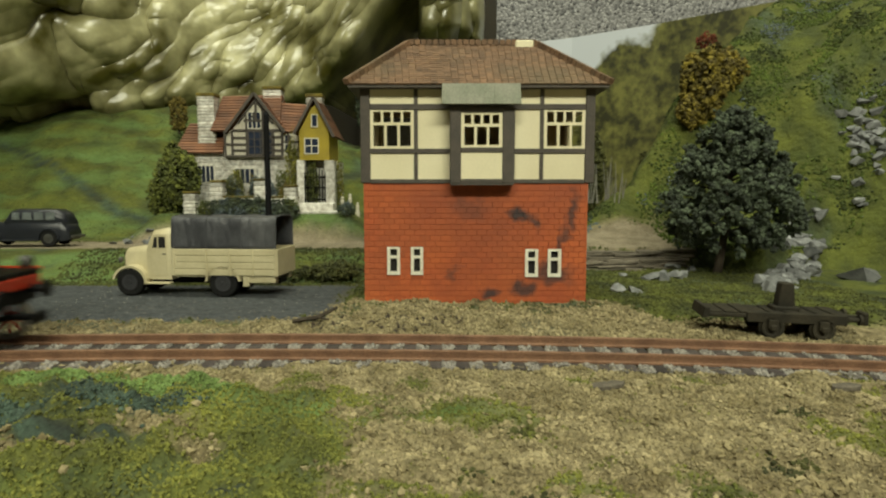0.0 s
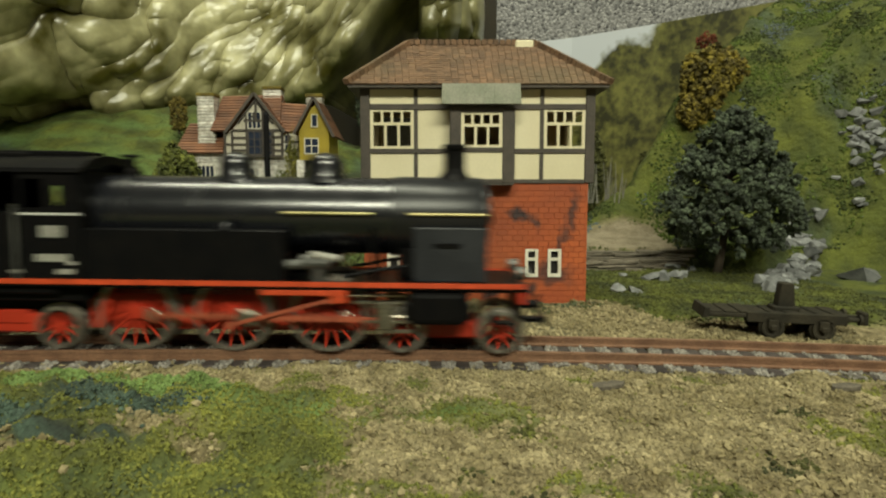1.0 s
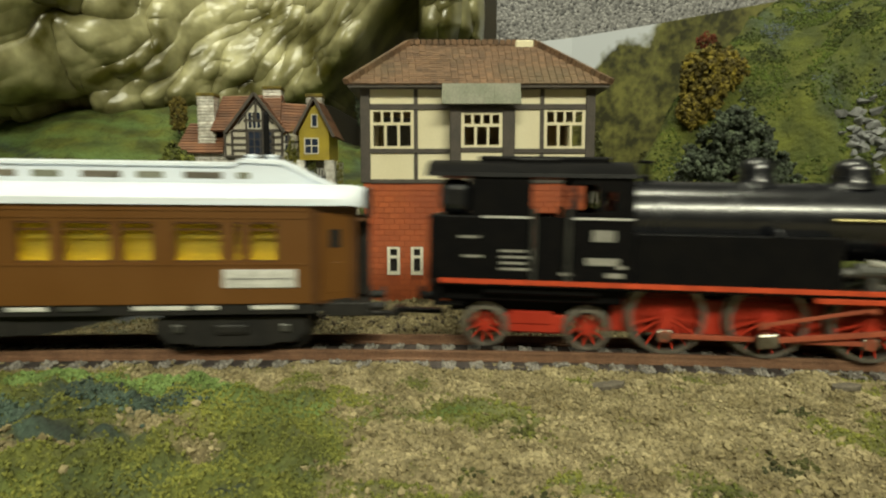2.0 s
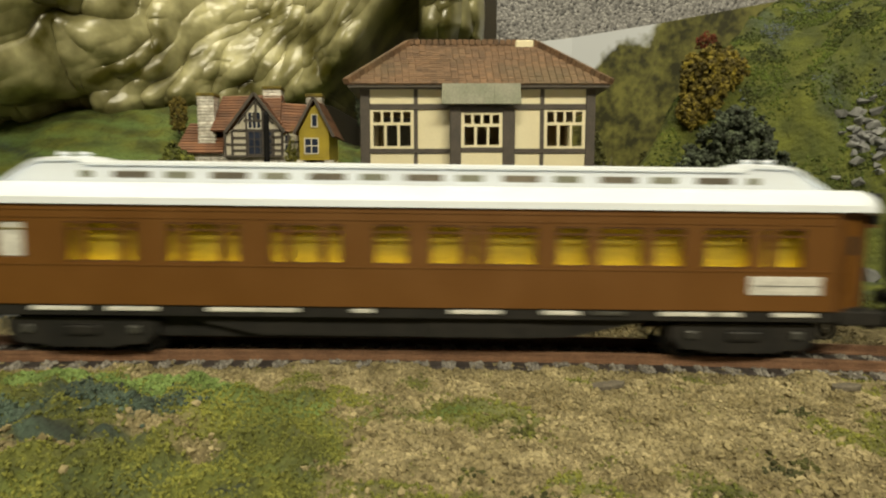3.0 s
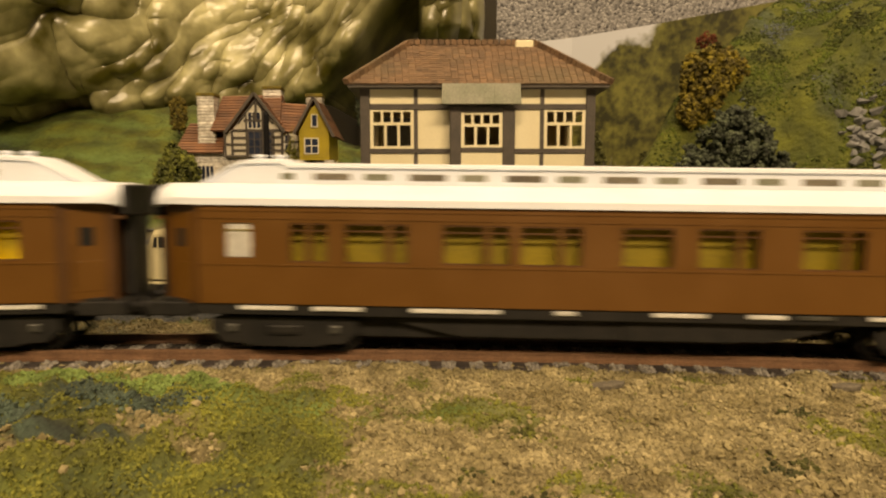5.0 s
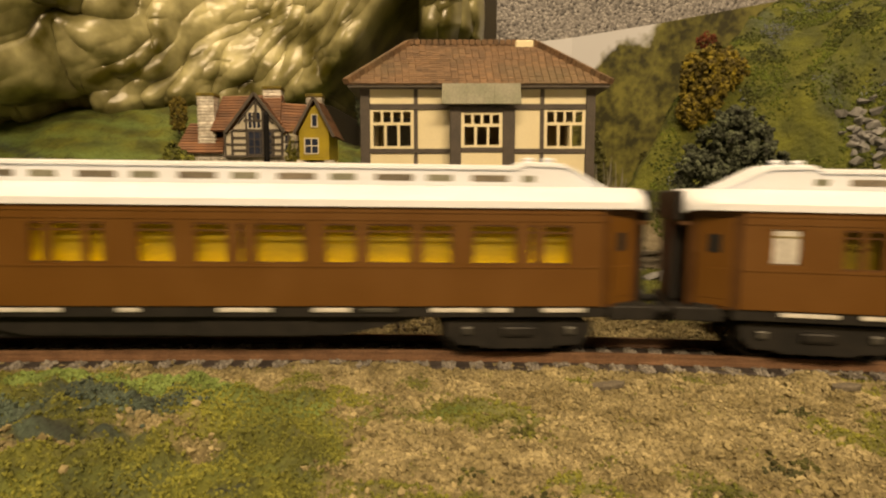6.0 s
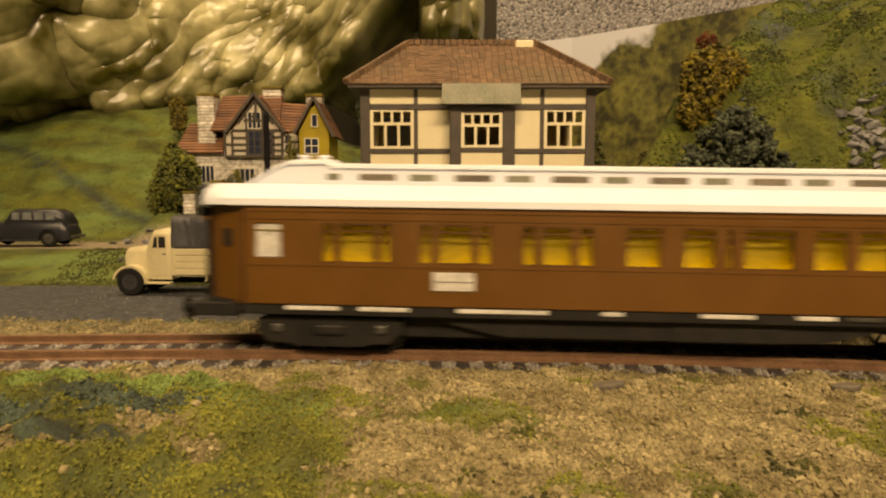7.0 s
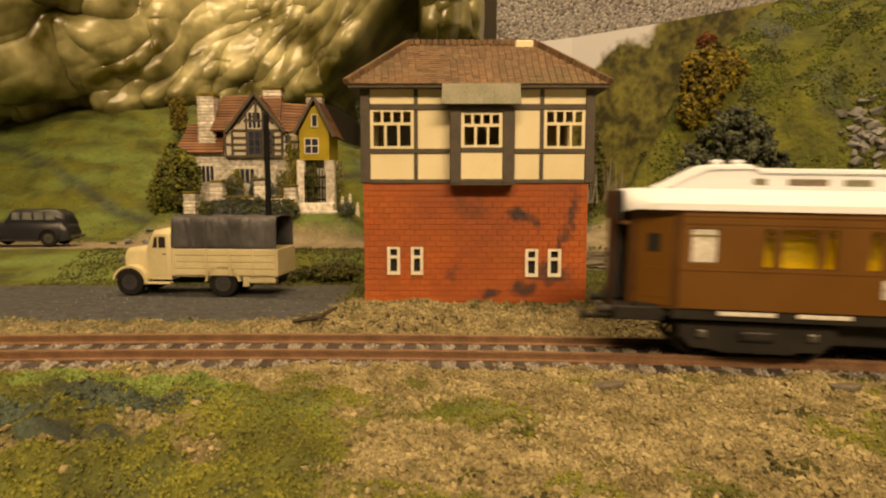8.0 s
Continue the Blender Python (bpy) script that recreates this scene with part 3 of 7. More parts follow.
    rf = [(-15.0, 43.6), (-14.6, 44.6), (-11, 46.6), (-6, 47.8), (0, 48.2), (6, 47.8), (11, 46.6), (14.6, 44.6), (15.0, 43.6), (10, 44.6), (0, 46.2), (-10, 44.6)]
    smooth_by_angle(part("cab_roof", prism(bmesh.new(), rf, "x", -139.5, -88.0), BM, lo))
    part("roof_vent", B(-127, -93, -5.5, 5.5, 47.6, 49.2, 0.5, 2), BM, lo)
    part("roof_vent", B(-118, -106, -7.5, 7.5, 47.0, 48.6, 0.4), BM, lo)
    # boiler
    zc, r = 33.6, 9.8
    n = 40
    bm = bmesh.new()
    prof = [(r, -91.2), (r, -82), (r + 0.25, -82), (r + 0.25, -80.6), (r, -80.6), (r, -61), (r + 0.25, -61), (r + 0.25, -59.6), (r, -59.6), (r, -43), (r + 0.25, -43), (r + 0.25, -41.6), (r, -41.6), (r, -15.4)]
    lathe(bm, prof, n, Matrix.Translation((0, 0, zc)) @ Matrix.Rotation(math.pi / 2, 4, "Y"))
    bmesh.ops.recalc_face_normals(bm, faces=bm.faces)
    smooth_by_angle(part("boiler", bm, BK, lo))
    bm = lathe(bmesh.new(), [(r + 0.35, -15.4), (r + 0.35, 6.6), (r - 0.2, 7.4), (r - 1.2, 7.6), (r - 1.2, 8.2), (6, 9.0), (2, 9.4), (0.8, 10.2)], n, Matrix.Translation((0, 0, zc)) @ Matrix.Rotation(math.pi / 2, 4, "Y"))
    bmesh.ops.recalc_face_normals(bm, faces=bm.faces)
    smooth_by_angle(part("smokebox", bm, M["smokebox"], lo))
    part("smokebox_saddle", B(-14, 7, -7, 7, 17.8, 26, 0.6), BM, lo)
    # chimney, domes, whistle
    chim = [(5.6, 41.6), (4.6, 43.0), (3.6, 44.2), (2.9, 45.2), (2.7, 46), (2.6, 50.4), (3.1, 50.8), (3.2, 51.8), (2.8, 52.1), (2.1, 52.1), (2.0, 48)]
    smooth_by_angle(part("chimney", lathe(bmesh.new(), chim, 22), BM, lo))
    for x, rr in ((-56.2, 4.2), (-33.2, 4.8)):
        pr = [(rr + 1.4, 42), (rr + 0.5, 43.2), (rr, 44.2), (rr, 46.4), (rr * 0.93, 47.8), (rr * 0.75, 48.8), (rr * 0.42, 49.5), (0.05, 49.8)]
        smooth_by_angle(part("dome", lathe(bmesh.new(), pr, 24, Matrix.Translation((x, 0, 0))), BK, lo))
    part("safety_valve", cyl(cyl(bmesh.new(), (-30.4, 0, 42), (-30.4, 0, 45.6), 1.1, 0.9, 10), (-30.4, -4, 43), (-30.4, -4, 45.0), 0.7, 0.7, 8), BM, lo)
    bm = lathe(bmesh.new(), [(1.8, 42), (1.5, 44.6), (1.0, 45), (1.0, 48.4)], 14, Matrix.Translation((-83.5, 0, 0)))
    box(bm, -86.2, -81.2, -0.5, 0.5, 47.9, 48.7, 0.2)
    part("whistle", bm, BM, lo)
    for sgn in (-1, 1):
        y = sgn * 10.6
        for x0, x1 in ((-41.9, -19.9), (-11.3, 7.7)):
            bm = cyl(bmesh.new(), (x0, y, zc + 0.9), (x1, y, zc + 0.9), 0.38, 0.38, 8)
            for x in (x0 + 1, (x0 + x1) / 2, x1 - 1):
                cyl(bm, (x, y, zc + 0.9), (x, sgn * 9.6, zc + 0.9), 0.22, 0.22, 6)
            part("boiler_handrail", bm, M["brass"], lo, "brass handrail along the boiler")
        # side tank, plates, pumps
        ya, yb = sorted((sgn * 8.6, sgn * 14.2))
        part("side_tank", B(-88.5, -40.7, ya, yb, 17.8, 30.4, 0.25), BM, lo)
        part("tank_filler", cyl(cyl(bmesh.new(), (-55, sgn * 12.5, 30.4), (-55, sgn * 12.5, 31.6), 2.2, 2.0, 14), (-55, sgn * 12.5, 31.6), (-55, sgn * 12.5, 32.2), 1.2, 0.9, 12), BK, lo)
        ya, yb = sorted((sgn * 10.2, sgn * 11.4))
        part("front_plate", B(-10, 8, ya, yb, 18, 31.4, 0.35, 2), M["plate_grey"], lo, "dark grey plate beside the smokebox")
        part("plate_step", B(-5, 1.6, *sorted((sgn * 11.4, sgn * 11.9)), 26.6, 27.6), BM, lo)
        bm = cyl(bmesh.new(), (-37, sgn * 11.5, 22.6), (-30, sgn * 11.5, 22.6), 2.0, 2.0, 16)
        cyl(bm, (-41.5, sgn * 11.5, 22.0), (-37, sgn * 11.5, 22.0), 1.3, 1.3, 12)
        cyl(bm, (-33, sgn * 11.5, 17.8), (-33, sgn * 11.5, 22), 1.6, 1.6, 12)
        part("air_pump", bm, M["grey"], lo, "dull grey air pump with pale cover")
        part("pump_cover", cyl(bmesh.new(), (-34.6, sgn * 12.4, 24.6), (-27.6, sgn * 12.4, 23.6), 1.0, 0.9, 12), M["plate"], lo)
        part("pipe", cyl(cyl(bmesh.new(), (-28, sgn * 10.8, 19), (-12, sgn * 10.8, 22), 0.5, 0.5, 8), (-20, sgn * 9.6, 18), (-20, sgn * 9.6, 31), 0.7, 0.7, 8), BM, lo)
        # cylinders and slide bars
        ya, yb = sorted((sgn * 8.2, sgn * 14.4))
        part("cylinder", box(box(bmesh.new(), -11.1, 3.4, ya, yb, 7.8, 16.2, 1.6, 3), -12.2, 4.4, *sorted((sgn * 9.4, sgn * 13.4)), 8.8, 13.4, 0.8, 2), BM, lo)
        for z in (8.3, 13.0):
            part("slide_bar", B(-24.5 if z > 10 else -22, -11, *sorted((sgn * 11.2, sgn * 12.4)), z - 0.35, z + 0.35, 0.1), M["steel"], lo)
        part("valve_rod", cyl(bmesh.new(), (-26, sgn * 11.6, 14.6), (-11, sgn * 11.6, 14.9), 0.45, 0.45, 8), M["steel"], lo)
        part("link_bracket", box(box(bmesh.new(), -46.5, -26, *sorted((sgn * 13.6, sgn * 14.8)), 14.9, 16.2, 0.2), -29.6, -25.8, *sorted((sgn * 12.0, sgn * 14.8)), 13.0, 16.3, 0.3), M["redline"], lo, "orange-red valve gear bracket")
        # buffers
        bm = cyl(bmesh.new(), (17.2, sgn * 10, 12.8), (20.4, sgn * 10, 12.8), 1.2, 1.0, 12)
        cyl(bm, (20.4, sgn * 10, 12.8), (21.2, sgn * 10, 12.8), 2.5, 2.4, 18)
        part("buffer", bm, BM, lo)
        bm = cyl(bmesh.new(), (-137.6, sgn * 10, 12.8), (-140.4, sgn * 10, 12.8), 1.2, 1.0, 12)
        cyl(bm, (-140.4, sgn * 10, 12.8), (-141.2, sgn * 10, 12.8), 2.5, 2.4, 18)
        part("buffer", bm, BM, lo)
        part("steps", box(box(bmesh.new(), 9, 14, *sorted((sgn * 11, sgn * 14)), 8.2, 8.8), 9.2, 9.8, *sorted((sgn * 11.6, sgn * 13.4)), 8.8, 16.4), BM, lo)
        part("steps", box(box(bmesh.new(), -136, -130, *sorted((sgn * 11, sgn * 14)), 11.2, 11.8), -135.8, -135.2, *sorted((sgn * 11.6, sgn * 13.4)), 11.8, 16.4), BM, lo)
        bm = lathe(bmesh.new(), [(1.5, 0), (1.7, 0.5), (1.7, 2.4), (1.3, 2.8)], 14, Matrix.Translation((15.2, sgn * 9, 20.2)) @ Matrix.Rotation(math.pi / 2, 4, "Y"))
        part("headlamp", bm, M["grey"], lo, "small round grey headlamp")
    part("buffer_beam", B(15.6, 17.2, -14, 14, 13.2, 16.4, 0.2), M["red"], lo, "red front buffer beam")
    part("beam_apron", B(15.4, 16.8, -13, 13, 9.6, 13.2, 0.2), BM, lo)
    part("buffer_beam", B(-137.6, -136, -14, 14, 10.6, 16.4, 0.2), BM, lo)
    part("coupling", box(box(bmesh.new(), 17, 24, -1.2, 1.2, 6.2, 7.6, 0.3), 23, 24.4, -3.4, 3.4, 5.6, 8.2, 0.3), BM, lo)
    part("coupling", box(box(bmesh.new(), -148, -136, -1.2, 1.2, 6.2, 7.6, 0.3), -149, -147.6, -3.4, 3.4, 5.6, 8.2, 0.3), BM, lo)
    part("truck_frame", box(box(bmesh.new(), -121.5, -103.5, -6.8, 6.8, 3.2, 8.2, 0.5), -118, -107, -7.2, 7.2, 5.5, 9.2, 0.4), M["red"], lo, "red trailing truck frame")
    part("truck_frame", B(-8, 7, -6.4, 6.4, 3.0, 7.2, 0.5), M["red"], lo, "red leading truck frame")
    part("guard_iron", box(box(bmesh.new(), 15, 16, -9.4, -7.4, 1.2, 10), 15, 16, 7.4, 9.4, 1.2, 10), BM, lo)
    turning = []
    for x in DRIVERS:
        turning.append((add_wheelset(lo, x, DRIVER_R, 16, M["tyre"], M["red"], 1.7, CRANK, "driving_wheel"), x, DRIVER_R))
    for x in (-124.3, -98.3, -12.8, 11.8):
        turning.append((add_wheelset(lo, x, 5.3, 10, M["tyre"], M["red"], 1.5, 0, "truck_wheel"), x, 5.3))
    rods = []
    for sgn in (-1, 1):
        ys = sorted((sgn * 10.1, sgn * 11.0))
        ym = sorted((sgn * 11.3, sgn * 12.2))
        ye = sorted((sgn * 12.5, sgn * 13.1))
        bm = rod(bmesh.new(), DRIVERS[2] - DRIVERS[0], *ys, 1.7, 1.5)
        cyl(bm, (DRIVERS[1] - DRIVERS[0], ys[0] - 0.3, 0), (DRIVERS[1] - DRIVERS[0], ys[1] + 0.3, 0), 2.0, 2.0, 14)
        cr = part("coupling_rod", bm, M["copperrod"], lo, "brownish-red coupling rod")
        for x in (0, DRIVERS[1] - DRIVERS[0], DRIVERS[2] - DRIVERS[0]):
            part("rod_bearing", B(x - 1.9, x + 1.9, *sorted((sgn * 9.9, sgn * 11.25)), -1.6, 1.6, 0.7, 2), M["steel"], cr)
        mr = part("connecting_rod", rod(bmesh.new(), 33.6, *ym, 1.8, 1.4), M["copperrod"], lo, "brownish-red connecting rod")
        part("rod_bearing", B(-2.6, 2.6, *sorted((sgn * 11.1, sgn * 12.7)), -1.9, 1.9, 0.6, 2), M["steel"], mr)
        xh = part("crosshead", box(box(box(bmesh.new(), -2.2, 2.2, *sorted((sgn * 11.0, sgn * 12.9)), -2.4, 3.6, 0.4), -2.6, 2.6, *sorted((sgn * 11.0, sgn * 13.0)), 3.0, 4.4, 0.2), -1.4, 7, *sorted((sgn * 11.6, sgn * 12.4)), -3.2, -2.2, 0.2), M["steel"], lo)
        part("piston_rod", cyl(bmesh.new(), (0, sgn * 11.8, 0.9), (16, sgn * 11.8, 0.9), 0.55, 0.55, 8), M["steel"], xh)
        er = part("eccentric_rod", rod(bmesh.new(), 25.0, *ye, 1.3, 1.0), M["copperrod"], lo)
        rods.append((cr, mr, xh, er))
    return lo, turning, rods


def wall_cells(bm, x0, x1, z0, z1, y0, y1, holes):
    """A wall slab in the xz plane with rectangular openings (x0, x1, z0, z1)."""
    xs = sorted({x0, x1, *[h[0] for h in holes], *[h[1] for h in holes]})
    zs = sorted({z0, z1, *[h[2] for h in holes], *[h[3] for h in holes]})
    for a, b in zip(xs, xs[1:]):
        for c, d in zip(zs, zs[1:]):
            if not any(h[0] <= a and b <= h[1] and h[2] <= c and d <= h[3] for h in holes):
                if x0 <= a and b <= x1 and z0 <= c and d <= z1:
                    box(bm, a, b, y0, y1, c, d)
    bmesh.ops.remove_doubles(bm, verts=bm.verts, dist=0.001)
    inner = [f for f in bm.faces if any(g is not f and (g.calc_center_median() - f.calc_center_median()).length < 1e-4 for v in f.verts for g in v.link_faces)]
    bmesh.ops.delete(bm, geom=inner, context="FACES")
    return bm


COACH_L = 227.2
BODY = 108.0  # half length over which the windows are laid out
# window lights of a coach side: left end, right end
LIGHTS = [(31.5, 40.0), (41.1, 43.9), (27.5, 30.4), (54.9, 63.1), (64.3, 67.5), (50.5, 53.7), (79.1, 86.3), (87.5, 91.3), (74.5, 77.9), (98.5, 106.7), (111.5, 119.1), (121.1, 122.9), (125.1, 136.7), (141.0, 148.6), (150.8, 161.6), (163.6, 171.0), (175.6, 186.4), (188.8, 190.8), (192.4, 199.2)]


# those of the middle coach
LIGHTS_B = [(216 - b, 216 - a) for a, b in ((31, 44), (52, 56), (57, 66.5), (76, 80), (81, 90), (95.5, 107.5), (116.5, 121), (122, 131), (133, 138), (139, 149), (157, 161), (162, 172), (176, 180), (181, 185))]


def build_coach(lit, lights, blinds, plate):
    """lights: window openings from the rear end; blinds: ends with a blinded window; plate: the board's span."""
    co = thing("passenger_coach", "brown passenger coach with white clerestory roof and lit yellow windows" if lit > 3 else "brown passenger coach with white clerestory roof and dim yellow windows", "railway coach", None, "coaches of the train")
    h = COACH_L / 2
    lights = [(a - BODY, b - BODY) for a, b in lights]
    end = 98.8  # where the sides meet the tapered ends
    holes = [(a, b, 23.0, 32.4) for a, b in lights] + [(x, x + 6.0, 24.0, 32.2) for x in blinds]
    light = glow("compartment_fill_glow", (1.0, 0.86, 0.10), lit)
    for sgn in (-1, 1):
        ya, yb = sorted((sgn * 15.2, sgn * 16.2))
        bm = wall_cells(bmesh.new(), -end, end, 13.0, 36.6, ya, yb, holes)
        part("side_wall", bm, M["coach"], co)
        for z, t in ((22.2, 0.35), (33.2, 0.3), (35.0, 0.3)):
            part("moulding", B(-end, end, *sorted((sgn * 16.2, sgn * 16.42)), z, z + t), M["coach"], co)
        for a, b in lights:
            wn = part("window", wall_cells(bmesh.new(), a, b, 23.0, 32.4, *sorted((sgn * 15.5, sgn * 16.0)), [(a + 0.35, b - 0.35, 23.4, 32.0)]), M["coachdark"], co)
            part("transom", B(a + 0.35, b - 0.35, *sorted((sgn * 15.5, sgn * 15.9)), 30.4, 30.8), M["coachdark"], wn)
        # white-blinded end windows
        for x0 in blinds:
            bl = part("blind", B(x0, x0 + 6.0, *sorted((sgn * 15.3, sgn * 15.8)), 24.0, 32.2, 0.2), M["whitetrim"], co, "white window blind")
            part("blind_rail", B(x0, x0 + 6.0, *sorted((sgn * 15.8, sgn * 16.0)), 30.3, 30.7), M["brass"], bl)
        # compartments seen through the lights: an unseen strip added below the sills makes them glow
        part("compartment_wall", B(-84, 97, *sorted((sgn * 11.4, sgn * 12.0)), 14, 36), M["compartment"], co, "yellow compartment wall lit from below")
        part("lamp_strip", B(-84, 97, *sorted((sgn * 12.4, sgn * 14.8)), 19.5, 20.3), light, co, "unseen glowing strip added below the windows to light the compartments")
        x0, x1 = plate
        pw = part("name_plate", B(x0, x1, *sorted((sgn * 16.2, sgn * 16.6)), 16.8, 21.2, 0.15), M["whitetrim"], co, "white destination board with unreadable writing")
        for k, (u0, u1) in enumerate(((0.1, 0.9), (0.06, 0.94), (0.2, 0.8))):
            part("lettering_bar", B(x0 + u0 * (x1 - x0), x0 + u1 * (x1 - x0), *sorted((sgn * 16.6, sgn * 16.68)), 17.75 + k * 1.15, 17.95 + k * 1.15), M["whitetrim"] if k != 1 else M["grey"], pw)
        # underframe
        part("solebar", B(-100, 100, *sorted((sgn * 13.4, sgn * 15.6)), 10.2, 13.0, 0.2), M["underframe"], co)
        for x0, x1 in ((18.5, 31.5), (36.2, 48.2), (59.5, 81), (93.5, 98.5), (116.3, 128.7), (138.2, 147), (149.6, 157.7), (165.8, 178), (179.6, 185), (192.7, 203)):
            part("step_edge", B(x0 - BODY, x1 - BODY, *sorted((sgn * 15.6, sgn * 16.2)), 11.5, 12.5, 0.15), M["whitetrim"] if x0 != 149.6 else M["grey"], co)
        bm = bmesh.new()
        prism(bm, [(-58, 10.2), (58, 10.2), (40, 6.0), (36, 5.4), (-36, 5.4), (-40, 6.0)], "y", *sorted((sgn * 12.6, sgn * 13.2)))
        part("truss", bm, M["underframe"], co)
        part("battery_box", B(*((2, 30) if sgn < 0 else (-34, -8)), *sorted((sgn * 8, sgn * 13.6)), 5.0, 10.2, 0.4), M["underframe"], co)
        part("equipment_box", B(-62, 0, *sorted((sgn * 3, sgn * 11)), 4.2, 10.2, 0.4), M["underframe"], co)
        part("tank", cyl(bmesh.new(), (-30, sgn * 10, 7.6), (-10, sgn * 10, 7.6), 2.4, 2.4, 14), M["underframe"], co)
    part("floor", B(-h + 5, h - 5, -13.4, 13.4, 10.6, 13.4), M["underframe"], co)
    # roof with clerestory
    pts = [(-17.0, 36.4), (-16.8, 38.0), (-14.6, 40.0), (-10.5, 41.2), (-9.4, 41.5), (9.4, 41.5), (10.5, 41.2), (14.6, 40.0), (16.8, 38.0), (17.0, 36.4)]
    tip = h - 2.2
    secs = [[(x, y * k, z - dz) for y, z in pts] for x, k, dz in ((-tip, 0.66, 0.9), (-tip + 0.9, 0.76, 0.3), (-tip + 3.5, 0.87, 0), (-tip + 8, 0.96, 0), (-end, 1, 0), (end, 1, 0), (tip - 8, 0.96, 0), (tip - 3.5, 0.87, 0), (tip - 0.9, 0.76, 0.3), (tip, 0.66, 0.9))]
    smooth_by_angle(part("roof", loft(bmesh.new(), secs), M["roofwhite"], co))
    secs = []
    for x, zt, w in ((-103, 42.0, 5.5), (-99.5, 43.4, 7.2), (-93.5, 46.6, 8.5), (-91, 47.6, 8.8), (-81, 47.9, 8.8), (-79.5, 46.9, 8.8), (79.5, 46.9, 8.8), (81, 47.9, 8.8), (91, 47.6, 8.8), (93.5, 46.6, 8.5), (99.5, 43.4, 7.2), (103, 42.0, 5.5)):
        secs.append([(x, -w, 40.8), (x, -w, zt - 1.4), (x, -w - 0.8, zt - 1.3), (x, -w - 0.7, zt - 0.7), (x, -w * 0.5, zt), (x, w * 0.5, zt), (x, w + 0.7, zt - 0.7), (x, w + 0.8, zt - 1.3), (x, w, zt - 1.4), (x, w, 40.8)])
    smooth_by_angle(part("clerestory", loft(bmesh.new(), secs), M["roofwhite"], co), 25)
    for g in range(7):
        for dx, wd in ((-11, 3.2), (-3, 9), (9.5, 3.0)):
            x = -70 + g * 23.5
            for sgn in (-1, 1):
                part("vent_light", B(x + dx, x + dx + wd, *sorted((sgn * 8.78, sgn * 9.0)), 42.6, 44.2, 0.1), M["greyboard"] if wd < 4 else M["slate"], co)
    for x in (-88, -83, 83, 88):
        part("roof_vent", lathe(bmesh.new(), [(1.3, 47.4), (1.3, 48.3), (1.6, 48.4), (1.2, 48.9)], 10, Matrix.Translation((x, -3, 0))), M["roofwhite"], co)
    # narrowed ends with vestibule doors and corridor connection
    for d in (-1, 1):
        xa, xb = end, h - 4.0
        pts = [(d * xa, -15.9), (d * xb, -9.8), (d * xb, 9.8), (d * xa, 15.9)]
        ve = part("vestibule", prism(bmesh.new(), pts, "z", 12.6, 36.4), M["coachdark"], co, "tapered brown coach end with door")
        for sgn in (-1, 1):
            ang = math.atan2(6.1, xb - xa)
            bm = box(bmesh.new(), -4.1, 4.1, -0.2, 0.2, 13.2, 34.6, 0.12)
            box(bm, -3.1, 3.1, -0.3, 0.3, 15, 22.5, 0.1)
            cyl(bm, (-3.5, -0.9, 17), (-3.5, -0.9, 27), 0.25, 0.25, 6)
            bmesh.ops.transform(bm, matrix=Matrix.Translation((d * (xa + xb) / 2, sgn * 12.9, 0)) @ Matrix.Rotation(-d * sgn * ang, 4, "Z"), verts=bm.verts)
            part("door", bm, M["coach"], ve)
            bm = B(-1.5, 1.5, -0.35, 0.35, 26.2, 30.6)
            bmesh.ops.transform(bm, matrix=Matrix.Translation((d * (xa + xb) / 2, sgn * 12.9, 0)) @ Matrix.Rotation(-d * sgn * ang, 4, "Z"), verts=bm.verts)
            part("door_window", bm, M["dark"], ve)
            part("ladder", [box(bm2 := bmesh.new(), *sorted((d * (xb + 0.05), d * (xb + 2.3))), *sorted((sgn * 8.2, sgn * 10.6)), 13 + k * 3.9, 13.9 + k * 3.9) for k in range(6)][-1], M["coachdark"], ve)
            bm = cyl(bmesh.new(), (d * (h - 3), sgn * 9, 10.8), (d * (h + 2.6), sgn * 9, 10.8), 1.2, 1.0, 12)
            cyl(bm, (d * (h + 2.6), sgn * 9, 10.8), (d * (h + 3.3), sgn * 9, 10.8), 2.3, 2.2, 16)
            part("buffer", bm, M["underframe"], co)
        part("corridor_connection", box(bmesh.new(), *sorted((d * xb, d * (h - 1.2))), -4.5, 4.5, 13, 33, 0.3), M["underframe"], co)
        part("gangway_board", box(box(bmesh.new(), *sorted((d * (h - 2.15), d * (h - 0.5))), -10.4, 10.4, 33.4, 41.0, 0.4), *sorted((d * (h - 2.1), d * (h - 1.0))), -6.5, 6.5, 13, 34, 0.2), M["underframe"], co, "black gangway board closing the coach end")
        part("end_beam", B(*sorted((d * (h - 12), d * (h - 0.6))), -14, 14, 9.2, 12.6, 0.3), M["underframe"], co)
        bm = box(bmesh.new(), *sorted((d * (h - 6), d * (h + 6.5))), -1.2, 1.2, 6.6, 7.8, 0.3)
        box(bm, *sorted((d * (h + 5.2), d * (h + 6.5))), -3.2, 3.2, 6.0, 9.2, 0.3)
        part("coupling", bm, M["underframe"], co)
    turning = []
